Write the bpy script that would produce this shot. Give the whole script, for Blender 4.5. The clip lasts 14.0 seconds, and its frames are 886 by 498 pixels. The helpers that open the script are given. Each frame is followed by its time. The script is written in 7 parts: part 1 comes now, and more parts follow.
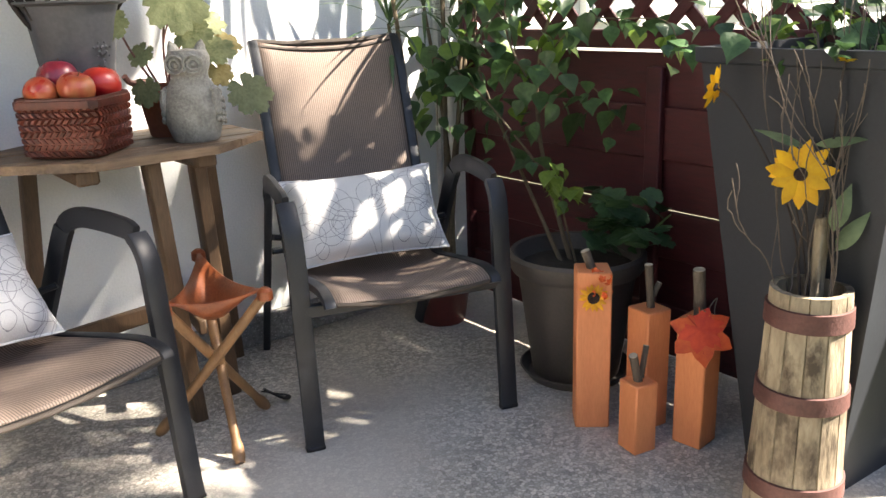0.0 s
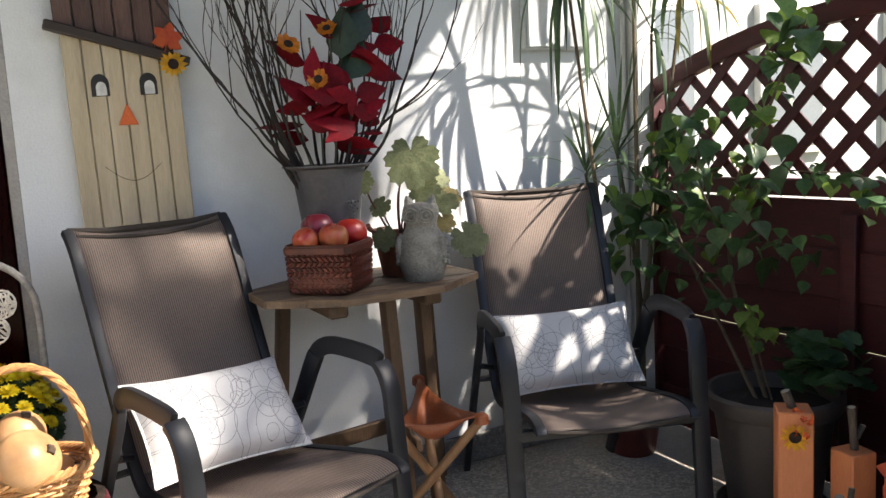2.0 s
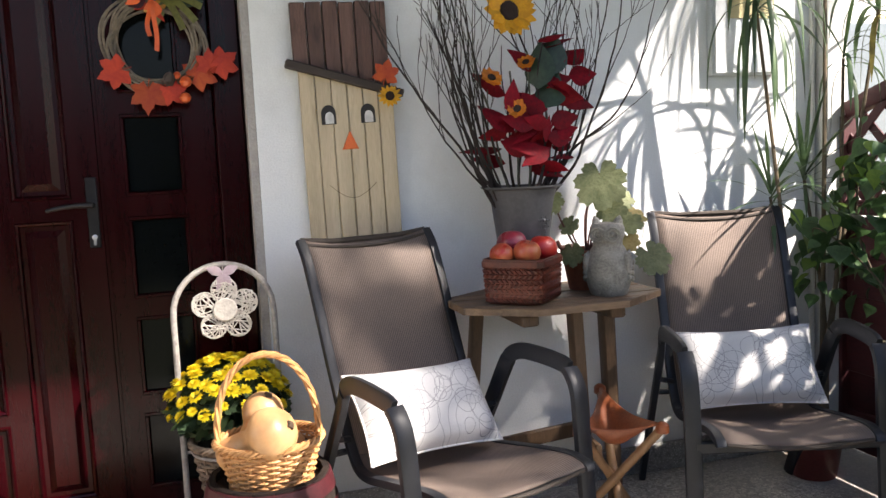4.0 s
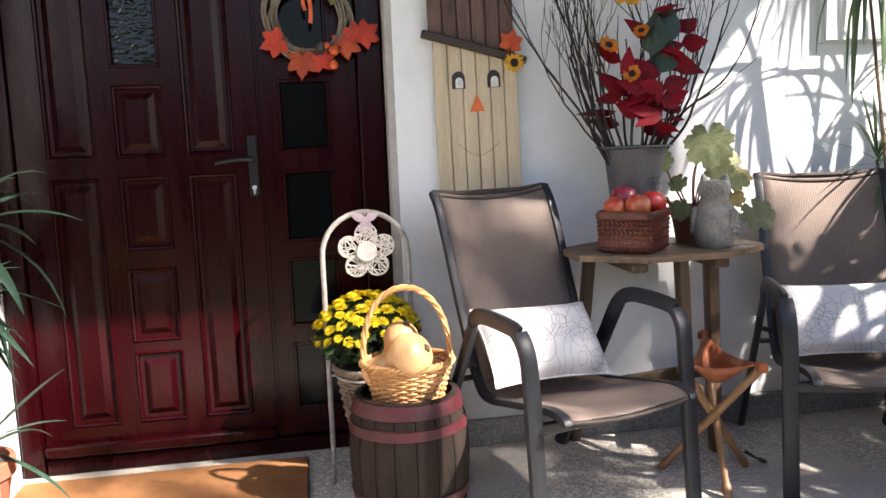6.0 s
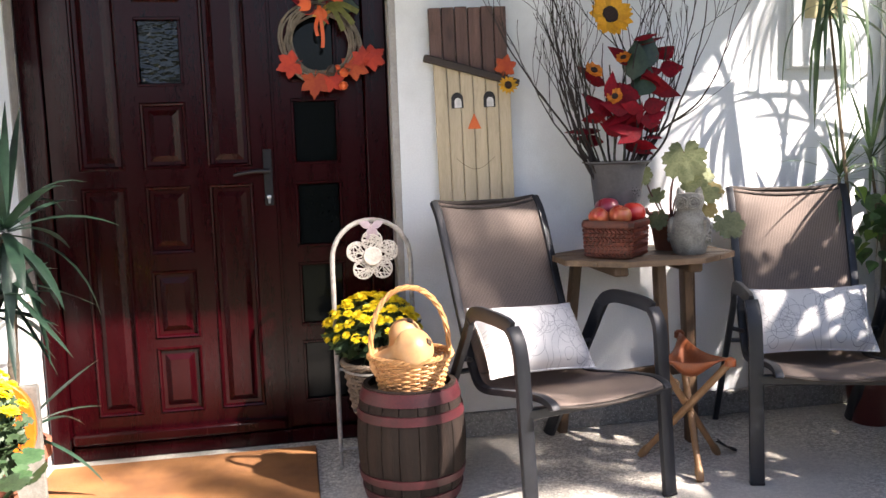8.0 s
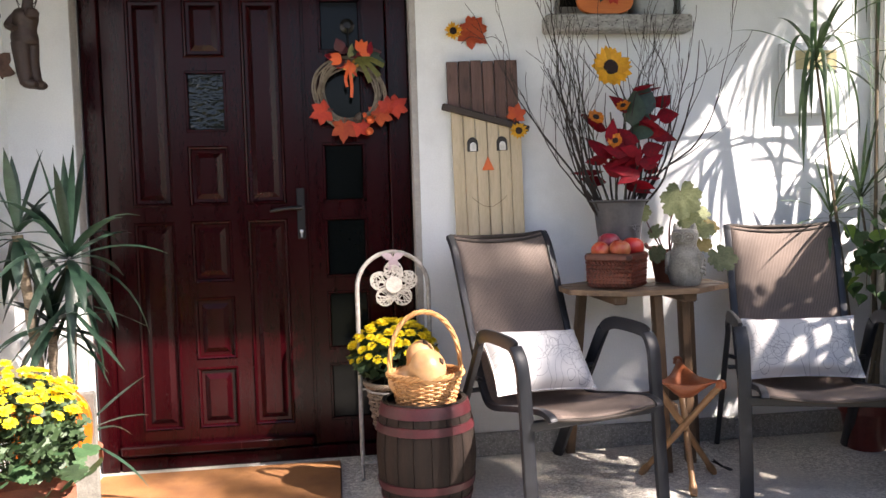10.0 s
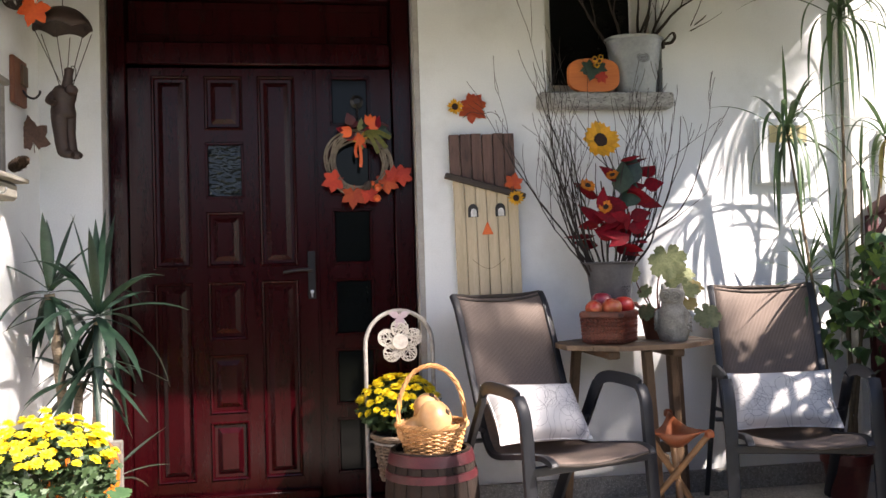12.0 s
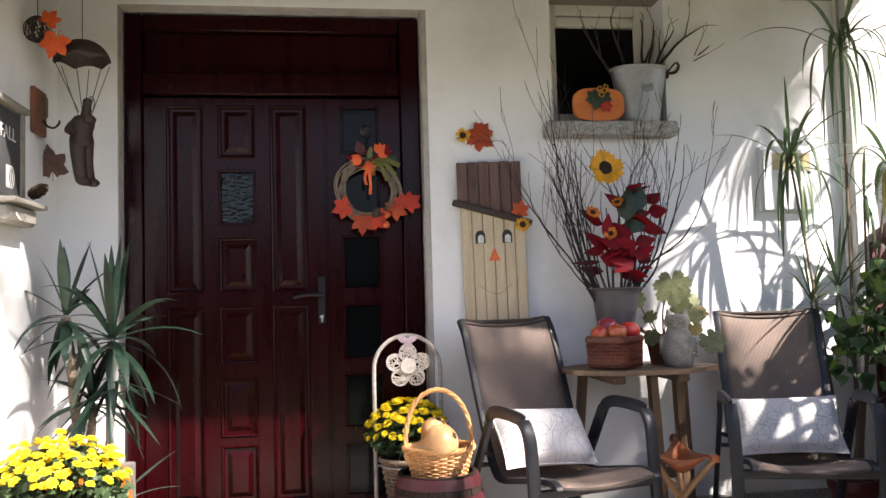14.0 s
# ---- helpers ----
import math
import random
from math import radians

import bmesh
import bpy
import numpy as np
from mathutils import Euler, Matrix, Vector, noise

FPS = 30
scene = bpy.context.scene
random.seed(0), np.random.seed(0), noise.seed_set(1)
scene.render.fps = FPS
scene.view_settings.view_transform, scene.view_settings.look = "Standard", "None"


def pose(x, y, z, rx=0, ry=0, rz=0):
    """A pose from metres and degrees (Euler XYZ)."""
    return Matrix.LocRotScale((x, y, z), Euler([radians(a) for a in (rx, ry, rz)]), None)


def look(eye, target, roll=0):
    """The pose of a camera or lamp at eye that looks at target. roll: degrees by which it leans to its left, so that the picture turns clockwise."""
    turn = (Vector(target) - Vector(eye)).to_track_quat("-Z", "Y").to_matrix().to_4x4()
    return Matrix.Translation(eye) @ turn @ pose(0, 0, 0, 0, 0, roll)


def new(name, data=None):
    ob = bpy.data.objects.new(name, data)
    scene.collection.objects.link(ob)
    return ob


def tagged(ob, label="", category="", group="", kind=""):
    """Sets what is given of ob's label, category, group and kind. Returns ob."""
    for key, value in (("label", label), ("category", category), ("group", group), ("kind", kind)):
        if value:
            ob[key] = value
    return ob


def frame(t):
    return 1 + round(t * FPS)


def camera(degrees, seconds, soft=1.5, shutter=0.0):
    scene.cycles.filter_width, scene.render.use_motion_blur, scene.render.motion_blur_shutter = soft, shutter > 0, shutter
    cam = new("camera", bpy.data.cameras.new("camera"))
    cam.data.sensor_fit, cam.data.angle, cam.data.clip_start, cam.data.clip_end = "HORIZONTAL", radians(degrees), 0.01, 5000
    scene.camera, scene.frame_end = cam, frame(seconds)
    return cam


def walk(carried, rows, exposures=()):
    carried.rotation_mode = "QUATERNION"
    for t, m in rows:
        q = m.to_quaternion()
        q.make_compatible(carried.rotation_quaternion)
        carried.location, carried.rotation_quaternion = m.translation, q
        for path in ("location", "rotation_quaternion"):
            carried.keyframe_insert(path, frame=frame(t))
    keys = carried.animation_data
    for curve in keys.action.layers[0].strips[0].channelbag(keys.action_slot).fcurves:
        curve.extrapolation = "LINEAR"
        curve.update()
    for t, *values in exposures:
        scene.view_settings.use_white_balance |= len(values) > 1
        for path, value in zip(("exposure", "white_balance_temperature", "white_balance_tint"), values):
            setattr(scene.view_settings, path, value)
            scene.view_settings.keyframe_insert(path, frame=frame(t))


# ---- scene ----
cam = camera(56.5, 14.0)
METRES, EYE, TILT, LEAN, TURN = 8.0, 1.5, 0.0, 0.0, 0.0
PATH = [
    (0, (1.733, -2.45, 1.088), (2.919, -0.944, 0.516), -2.1),
    (0.5, (1.696, -2.492, 1.116), (2.817, -0.908, 0.633), -2.2),
    (1, (1.644, -2.521, 1.124), (2.713, -0.879, 0.721), -2.4),
    (1.5, (1.566, -2.544, 1.167), (2.579, -0.854, 0.825), -3.0),
    (2, (1.498, -2.566, 1.18), (2.411, -0.806, 0.917), -3.1),
    (2.5, (1.446, -2.591, 1.191), (2.27, -0.783, 0.965), -3.0),
    (3, (1.395, -2.62, 1.199), (2.147, -0.781, 0.973), -3.3),
    (3.5, (1.372, -2.667, 1.206), (2.034, -0.792, 0.993), -3.3),
    (4, (1.341, -2.733, 1.214), (1.892, -0.822, 1.004), -2.7),
    (6.5, (1.15, -3.082, 1.153), (1.461, -1.124, 0.888), -2.4),
    (7, (1.114, -3.162, 1.149), (1.454, -1.21, 0.88), -2.5),
    (7.5, (1.098, -3.229, 1.149), (1.446, -1.277, 0.883), -2.4),
    (8, (1.112, -3.273, 1.168), (1.454, -1.315, 0.943), -1.9),
    (8.5, (1.161, -3.363, 1.181), (1.458, -1.394, 0.996), -1.1),
    (11, (1.092, -3.704, 1.09), (1.346, -1.72, 1.055), -2.0),
    (11.5, (1.039, -3.764, 1.079), (1.325, -1.785, 1.099), -1.9),
    (12, (1.032, -3.811, 1.1), (1.333, -1.834, 1.156), -1.7),
    (12.5, (1.026, -3.833, 1.105), (1.335, -1.859, 1.186), -1.6),
    (13, (1.031, -3.851, 1.099), (1.337, -1.876, 1.198), -1.7),
    (13.5, (1.039, -3.862, 1.098), (1.332, -1.887, 1.21), -1.6),
    (14, (1.04, -3.875, 1.096), (1.315, -1.897, 1.216), -1.6),
]
EXPOSURES = [(0.0, 2.85, 7050, 13), (1.0, 2.29, 6950, 13), (2.0, 1.97, 6750, 14), (4.0, 2.18, 6700, 16), (7.0, 2.45, 6650, 18), (11.0, 2.3, 6750, 20), (14.0, 2.18, 6750, 20)]
walk(cam, [(t, look(eye, target, roll)) for t, eye, target, roll in PATH], EXPOSURES)

# ---- sky, sun ----
SUN_TO = Vector((-0.31, 0.235, -0.35)).normalized()
world = bpy.data.worlds.new("sky")
scene.world = world
world.use_nodes = True
wn = world.node_tree.nodes
sky = wn.new("ShaderNodeTexSky")
sky.sky_type, sky.sun_disc = "NISHITA", False
sky.sun_elevation = math.asin(-SUN_TO.z)
sky.sun_rotation = math.atan2(-SUN_TO.x, -SUN_TO.y)
world.node_tree.links.new(sky.outputs["Color"], wn["Background"].inputs["Color"])
wn["Background"].inputs["Strength"].default_value = 0.052
lamp = bpy.data.lights.new("sun", "SUN")
lamp.energy, lamp.angle, lamp.color = 5.0, radians(0.95), (1.0, 0.95, 0.86)
sun = new("sun", lamp)
sun.matrix_world = look((6, -6, 8), Vector((6, -6, 8)) + SUN_TO)


# ---- materials ----
def mat(name, a, b=None, rough=0.6, metal=0.0, scale=8.0, fine=90.0, bump=0.15, stretch=(1, 1, 1), coat=0.0, spec=0.5, speck=None, transl=0.0, per_piece=0.0, detail=4.0, mix=0.6):
    """A surface of colours a to b: slow stains and fine grain, with relief. Sizes are cycles a metre in object space."""
    m = bpy.data.materials.new(name)
    m.use_nodes = True
    nt = m.node_tree
    N, L = nt.nodes, nt.links
    p = N["Principled BSDF"]
    b = b or tuple(c * 0.72 for c in a)
    co = N.new("ShaderNodeTexCoord")
    mp = N.new("ShaderNodeMapping")
    mp.inputs["Scale"].default_value = stretch
    L.new(co.outputs["Object"], mp.inputs["Vector"])

    def tex(s, d):
        n = N.new("ShaderNodeTexNoise")
        n.inputs["Scale"].default_value, n.inputs["Detail"].default_value = s, d
        L.new(mp.outputs["Vector"], n.inputs["Vector"])
        return n.outputs["Fac"]

    slow, quick = tex(scale, detail), tex(fine, 3.0)
    add = N.new("ShaderNodeMath")
    add.operation = "MULTIPLY_ADD"
    add.inputs[1].default_value = 1 - mix
    L.new(quick, add.inputs[0])
    mul = N.new("ShaderNodeMath")
    mul.operation = "MULTIPLY"
    mul.inputs[1].default_value = mix
    L.new(slow, mul.inputs[0])
    L.new(mul.outputs[0], add.inputs[2])
    ramp = N.new("ShaderNodeMapRange")
    ramp.inputs["From Min"].default_value, ramp.inputs["From Max"].default_value = 0.36, 0.64
    L.new(add.outputs[0], ramp.inputs["Value"])
    col = N.new("ShaderNodeMix")
    col.data_type = "RGBA"
    col.inputs["A"].default_value, col.inputs["B"].default_value = (*b, 1), (*a, 1)
    L.new(ramp.outputs[0], col.inputs["Factor"])
    out = col.outputs["Result"]
    if per_piece:
        inf = N.new("ShaderNodeObjectInfo")
        isl = N.new("ShaderNodeNewGeometry")
        s = N.new("ShaderNodeMath")
        s.operation = "ADD"
        L.new(inf.outputs["Random"], s.inputs[0])
        L.new(isl.outputs["Random Per Island"], s.inputs[1])
        fr = N.new("ShaderNodeMath")
        fr.operation = "FRACT"
        L.new(s.outputs[0], fr.inputs[0])
        v = N.new("ShaderNodeMapRange")
        v.inputs["To Min"].default_value, v.inputs["To Max"].default_value = 1 - per_piece, 1 + per_piece
        L.new(fr.outputs[0], v.inputs["Value"])
        hs = N.new("ShaderNodeHueSaturation")
        L.new(v.outputs[0], hs.inputs["Value"])
        L.new(out, hs.inputs["Color"])
        out = hs.outputs["Color"]
    if speck:
        colour, size, amount = speck
        vo = N.new("ShaderNodeTexVoronoi")
        vo.inputs["Scale"].default_value = size
        L.new(mp.outputs["Vector"], vo.inputs["Vector"])
        th = N.new("ShaderNodeMath")
        th.operation = "LESS_THAN"
        th.inputs[1].default_value = amount
        L.new(vo.outputs["Distance"], th.inputs[0])
        mx = N.new("ShaderNodeMix")
        mx.data_type = "RGBA"
        mx.inputs["B"].default_value = (*colour, 1)
        L.new(th.outputs[0], mx.inputs["Factor"])
        L.new(out, mx.inputs["A"])
        out = mx.outputs["Result"]
    L.new(out, p.inputs["Base Color"])
    rr = N.new("ShaderNodeMapRange")
    rr.inputs["To Min"].default_value, rr.inputs["To Max"].default_value = max(0.04, rough - 0.08), min(1.0, rough + 0.1)
    L.new(slow, rr.inputs["Value"])
    L.new(rr.outputs[0], p.inputs["Roughness"])
    p.inputs["Metallic"].default_value = metal
    p.inputs["Coat Weight"].default_value = coat
    p.inputs["Specular IOR Level"].default_value = spec
    if bump:
        bp = N.new("ShaderNodeBump")
        bp.inputs["Strength"].default_value, bp.inputs["Distance"].default_value = bump, 0.01
        L.new(add.outputs[0], bp.inputs["Height"])
        L.new(bp.outputs["Normal"], p.inputs["Normal"])
    if transl:
        tr = N.new("ShaderNodeBsdfTranslucent")
        L.new(out, tr.inputs["Color"])
        ms = N.new("ShaderNodeMixShader")
        ms.inputs[0].default_value = transl
        L.new(p.outputs[0], ms.inputs[1])
        L.new(tr.outputs[0], ms.inputs[2])
        L.new(ms.outputs[0], N["Material Output"].inputs["Surface"])
    return m


PLASTER = mat("plaster", (0.78, 0.80, 0.80), (0.70, 0.72, 0.73), 0.9, scale=3.5, fine=160, bump=0.28, mix=0.5)
PLINTH = mat("pebble_dash", (0.36, 0.35, 0.33), (0.18, 0.175, 0.17), 0.9, scale=70, fine=260, bump=0.8, speck=((0.5, 0.49, 0.46), 110, 0.25))
FLOOR = mat("washed_concrete", (0.56, 0.525, 0.465), (0.43, 0.40, 0.35), 0.8, scale=2.2, fine=240, bump=0.35)
REVEAL = mat("raw_render", (0.42, 0.40, 0.37), (0.30, 0.285, 0.27), 0.95, scale=14, fine=120, bump=0.6)
DOORWOOD = mat("dark_red_varnish", (0.0175, 0.0009, 0.0018), (0.0115, 0.0006, 0.0014), 0.22, scale=3, fine=60, bump=0.03, stretch=(6, 6, 0.6), coat=0.0, spec=0.19)
# near-black for panes, and for the sheets that stand for unlit rooms
DARKGLASS_UNLIT = mat("dark_glass_and_unlit_room", (0.005, 0.006, 0.007), (0.003, 0.004, 0.004), 0.06, scale=2, bump=0.0, spec=0.14)
RIPPLE = mat("rippled_glass", (0.010, 0.012, 0.011), (0.006, 0.007, 0.007), 0.03, scale=42, fine=70, bump=0.6, stretch=(0.8, 1, 1.4), spec=0.42, detail=1.0, mix=0.8)
BLACKMETAL = mat("black_powder_coat", (0.019, 0.021, 0.026), (0.013, 0.014, 0.018), 0.42, scale=12, fine=300, bump=0.06, spec=0.42)
FENCEWOOD = mat("dark_red_fence_stain", (0.075, 0.0075, 0.010), (0.038, 0.0045, 0.006), 0.6, scale=6, fine=90, bump=0.25, stretch=(1, 0.2, 1))
GRASS = mat("garden_ground", (0.10, 0.12, 0.05), (0.07, 0.065, 0.045), 0.95, scale=1.5, fine=40, bump=0.6)
FARWALL = mat("far_house_render", (0.52, 0.52, 0.50), (0.44, 0.44, 0.43), 0.9, scale=1.0, fine=30)
ROOFTILE = mat("roof_tile", (0.30, 0.10, 0.06), None, 0.8, scale=5, fine=40)
CEIL = mat("ceiling_paint", (0.24, 0.215, 0.18), (0.19, 0.17, 0.145), 0.9, scale=3, fine=90)


def pebbled(m):
    """Shows the pebbles of a washed concrete floor: cells of many greys, worn smooth in places."""
    N, L = m.node_tree.nodes, m.node_tree.links
    p = N["Principled BSDF"]
    co = N.new("ShaderNodeTexCoord")
    cells = N.new("ShaderNodeTexVoronoi")
    cells.inputs["Scale"].default_value = 95
    edge = N.new("ShaderNodeTexVoronoi")
    edge.feature = "DISTANCE_TO_EDGE"
    edge.inputs["Scale"].default_value = 95
    wear = N.new("ShaderNodeTexNoise")
    wear.inputs["Scale"].default_value, wear.inputs["Detail"].default_value = 1.3, 5
    for n in (cells, edge, wear):
        L.new(co.outputs["Object"], n.inputs["Vector"])
    grey = N.new("ShaderNodeSeparateColor")
    L.new(cells.outputs["Color"], grey.inputs["Color"])
    val = N.new("ShaderNodeMapRange")
    val.inputs["To Min"].default_value, val.inputs["To Max"].default_value = 0.55, 1.45
    L.new(grey.outputs["Red"], val.inputs["Value"])
    gap = N.new("ShaderNodeMapRange")
    gap.inputs["From Max"].default_value = 0.12
    gap.inputs["To Min"].default_value = 0.45
    L.new(edge.outputs["Distance"], gap.inputs["Value"])
    mul = N.new("ShaderNodeMath")
    mul.operation = "MULTIPLY"
    L.new(val.outputs[0], mul.inputs[0])
    L.new(gap.outputs[0], mul.inputs[1])
    amount = N.new("ShaderNodeMapRange")
    amount.inputs["From Min"].default_value, amount.inputs["From Max"].default_value = 0.40, 0.60
    amount.inputs["To Min"].default_value, amount.inputs["To Max"].default_value = 0.20, 0.85
    L.new(wear.outputs["Fac"], amount.inputs["Value"])
    blend = N.new("ShaderNodeMix")
    blend.inputs["A"].default_value = 1.0
    L.new(amount.outputs[0], blend.inputs["Factor"])
    L.new(mul.outputs[0], blend.inputs["B"])
    hs = N.new("ShaderNodeHueSaturation")
    L.new(p.inputs["Base Color"].links[0].from_socket, hs.inputs["Color"])
    L.new(blend.outputs["Result"], hs.inputs["Value"])
    L.new(hs.outputs[0], p.inputs["Base Color"])


pebbled(FLOOR)


def stained(m, colour, size, lo, hi, stretch=(1, 1, 1)):
    """Adds dark blotches with ragged rims to a surface."""
    N, L = m.node_tree.nodes, m.node_tree.links
    p = N["Principled BSDF"]
    co = N.new("ShaderNodeTexCoord")
    inf = N.new("ShaderNodeObjectInfo")
    mp = N.new("ShaderNodeMapping")
    mp.inputs["Scale"].default_value = stretch
    L.new(co.outputs["Object"], mp.inputs["Vector"])
    far = N.new("ShaderNodeMath")
    far.operation = "MULTIPLY"
    far.inputs[1].default_value = 40.0
    L.new(inf.outputs["Random"], far.inputs[0])
    n = N.new("ShaderNodeTexNoise")
    n.noise_dimensions = "4D"
    n.inputs["Scale"].default_value, n.inputs["Detail"].default_value, n.inputs["Roughness"].default_value = size, 6, 0.65
    L.new(mp.outputs[0], n.inputs["Vector"])
    L.new(far.outputs[0], n.inputs["W"])
    mr = N.new("ShaderNodeMapRange")
    mr.inputs["From Min"].default_value, mr.inputs["From Max"].default_value = lo, hi
    L.new(n.outputs["Fac"], mr.inputs["Value"])
    mx = N.new("ShaderNodeMix")
    mx.data_type = "RGBA"
    L.new(mr.outputs[0], mx.inputs["Factor"])
    L.new(p.inputs["Base Color"].links[0].from_socket, mx.inputs["A"])
    mx.inputs["B"].default_value = (*colour, 1)
    L.new(mx.outputs["Result"], p.inputs["Base Color"])
    return m


stained(PLASTER, (0.56, 0.565, 0.56), 1.7, 0.50, 0.80)
stained(FLOOR, (0.29, 0.27, 0.24), 1.1, 0.56, 0.78)


# ---- shaping ----
class Geo:
    """Vertices and faces of one mesh, added shape by shape."""

    def __init__(self):
        self.v, self.f = [], []

    def add(self, verts, faces, m=None):
        n = len(self.v)
        self.v += [tuple(m @ Vector(p)) if m else tuple(p) for p in verts]
        self.f += [tuple(i + n for i in f) for f in faces]
        return self

    def box(self, c, s, bev=0.004, m=None):
        h = [x / 2 for x in s]
        bev = min(bev, min(h) * 0.45)
        idx, verts = {}, []
        for sx in (-1, 1):
            for sy in (-1, 1):
                for sz in (-1, 1):
                    for ax in range(3):
                        q = [h[i] * (sx, sy, sz)[i] - (0 if i == ax else bev * (sx, sy, sz)[i]) for i in range(3)]
                        idx[sx, sy, sz, ax] = len(verts)
                        verts.append((c[0] + q[0], c[1] + q[1], c[2] + q[2]))
        faces = []

        def key(ax, s, a, b):
            k = [0, 0, 0]
            o = [i for i in range(3) if i != ax]
            k[ax], k[o[0]], k[o[1]] = s, a, b
            return tuple(k)

        for ax in range(3):
            for s in (-1, 1):
                faces.append([idx[(*key(ax, s, a, b), ax)] for a, b in ((-1, -1), (1, -1), (1, 1), (-1, 1))])
            o = [i for i in range(3) if i != ax]
            for a in (-1, 1):
                for b in (-1, 1):
                    k0, k1 = key(ax, -1, a, b), key(ax, 1, a, b)
                    faces.append([idx[(*k0, o[0])], idx[(*k1, o[0])], idx[(*k1, o[1])], idx[(*k0, o[1])]])
        for sx in (-1, 1):
            for sy in (-1, 1):
                for sz in (-1, 1):
                    faces.append([idx[sx, sy, sz, i] for i in range(3)])
        return self.add(verts, faces, m)

    def tube(self, pts, r, n=8, m=None, cap=True, flat=None):
        """A tube along pts; r: one radius or one a point. flat: (width, height, corner) half-sizes for a rounded bar."""
        pts = [Vector(p) for p in pts]
        k = len(pts)
        r = [r] * k if isinstance(r, (int, float)) else r
        t0 = (pts[1] - pts[0]).normalized()
        up = Vector((0, 0, 1)) if abs(t0.z) < 0.9 else Vector((1, 0, 0))
        side = t0.cross(up).normalized()
        verts, faces = [], []
        for i, p in enumerate(pts):
            t = (pts[min(i + 1, k - 1)] - pts[max(i - 1, 0)]).normalized()
            side = (side - t * side.dot(t)).normalized()
            top = side.cross(t)
            for j in range(n):
                a = 2 * math.pi * j / n
                if flat:
                    ca, sa = math.cos(a), math.sin(a)
                    e = flat[2]
                    cx, sy = math.copysign(abs(ca) ** e, ca) * flat[0] * r[i], math.copysign(abs(sa) ** e, sa) * flat[1] * r[i]
                else:
                    cx, sy = math.cos(a) * r[i], math.sin(a) * r[i]
                verts.append(p + side * cx + top * sy)
        for i in range(k - 1):
            for j in range(n):
                q = (j + 1) % n
                faces.append((i * n + j, i * n + q, (i + 1) * n + q, (i + 1) * n + j))
        if cap:
            faces += [tuple(range(n))[::-1], tuple((k - 1) * n + j for j in range(n))]
        return self.add(verts, faces, m)

    def lathe(self, prof, n=24, m=None, wob=None, cap=True, sx=1.0, sy=1.0):
        """A turned body from (radius, height) pairs."""
        verts, faces = [], []
        for i, (r, z) in enumerate(prof):
            for j in range(n):
                a = 2 * math.pi * j / n
                w = wob(a, z) if wob else 1.0
                verts.append((r * w * math.cos(a) * sx, r * w * math.sin(a) * sy, z))
        for i in range(len(prof) - 1):
            for j in range(n):
                q = (j + 1) % n
                faces.append((i * n + j, i * n + q, (i + 1) * n + q, (i + 1) * n + j))
        if cap:
            faces += [tuple(range(n))[::-1], tuple((len(prof) - 1) * n + j for j in range(n))]
        return self.add(verts, faces, m)

    def strip(self, pts, widths, side, m=None, fold=0.0, rows=1):
        """A blade along pts, with a fold at its middle."""
        pts = [Vector(p) for p in pts]
        side = Vector(side).normalized()
        verts, faces = [], []
        for i, p in enumerate(pts):
            t = (pts[min(i + 1, len(pts) - 1)] - pts[max(i - 1, 0)]).normalized()
            s = (side - t * side.dot(t)).normalized()
            nrm = s.cross(t)
            w = widths[i]
            verts += [p - s * w + nrm * fold * w, p, p + s * w + nrm * fold * w]
        for i in range(len(pts) - 1):
            a = 3 * i
            faces += [(a, a + 1, a + 4, a + 3), (a + 1, a + 2, a + 5, a + 4)]
        return self.add(verts, faces, m)

    def fan(self, rim, centre, m=None):
        """A leaf or petal: an outline round a centre."""
        n = len(rim)
        return self.add([centre, *rim], [(0, 1 + i, 1 + (i + 1) % n) for i in range(n)], m)

    def prism(self, outline, y0, y1, m=None, bev=0.0):
        """An outline in x, z, drawn out from y0 to y1."""
        n = len(outline)
        if bev:
            c = Vector((sum(p[0] for p in outline) / n, sum(p[1] for p in outline) / n))
            ins = []
            for p in outline:
                d = Vector(p) - c
                ins.append(c + d * (1 - bev / max(d.length, 1e-4)))
            rings = [(ins, y0), (outline, y0 + bev), (outline, y1 - bev), (ins, y1)]
        else:
            rings = [(outline, y0), (outline, y1)]
        verts = [(p[0], y, p[1]) for ring, y in rings for p in ring]
        faces = []
        for k in range(len(rings) - 1):
            for j in range(n):
                q = (j + 1) % n
                faces.append((k * n + j, k * n + q, (k + 1) * n + q, (k + 1) * n + j))
        faces += [tuple(range(n))[::-1], tuple((len(rings) - 1) * n + j for j in range(n))]
        return self.add(verts, faces, m)


def mesh_of(g, name, sharp=38.0, fix=True):
    me = bpy.data.meshes.new(name)
    me.from_pydata(g.v, [], g.f)
    bm = bmesh.new()
    bm.from_mesh(me)
    if fix:
        bmesh.ops.recalc_face_normals(bm, faces=bm.faces)
    lim = radians(sharp)
    for f in bm.faces:
        f.smooth = True
    for e in bm.edges:
        if len(e.link_faces) == 2 and e.calc_face_angle(0.0) > lim:
            e.smooth = False
    bm.to_mesh(me)
    bm.free()
    return me


def part(name, g, material, parent=None, label="", sharp=38.0, fix=True):
    """One mesh object from g (a Geo or a mesh) under parent."""
    me = g if isinstance(g, bpy.types.Mesh) else mesh_of(g, name, sharp, fix)
    if not me.materials:
        me.materials.append(material)
    ob = new(name, me)
    if parent:
        ob.parent = parent
    if label:
        tagged(ob, label)
    return ob


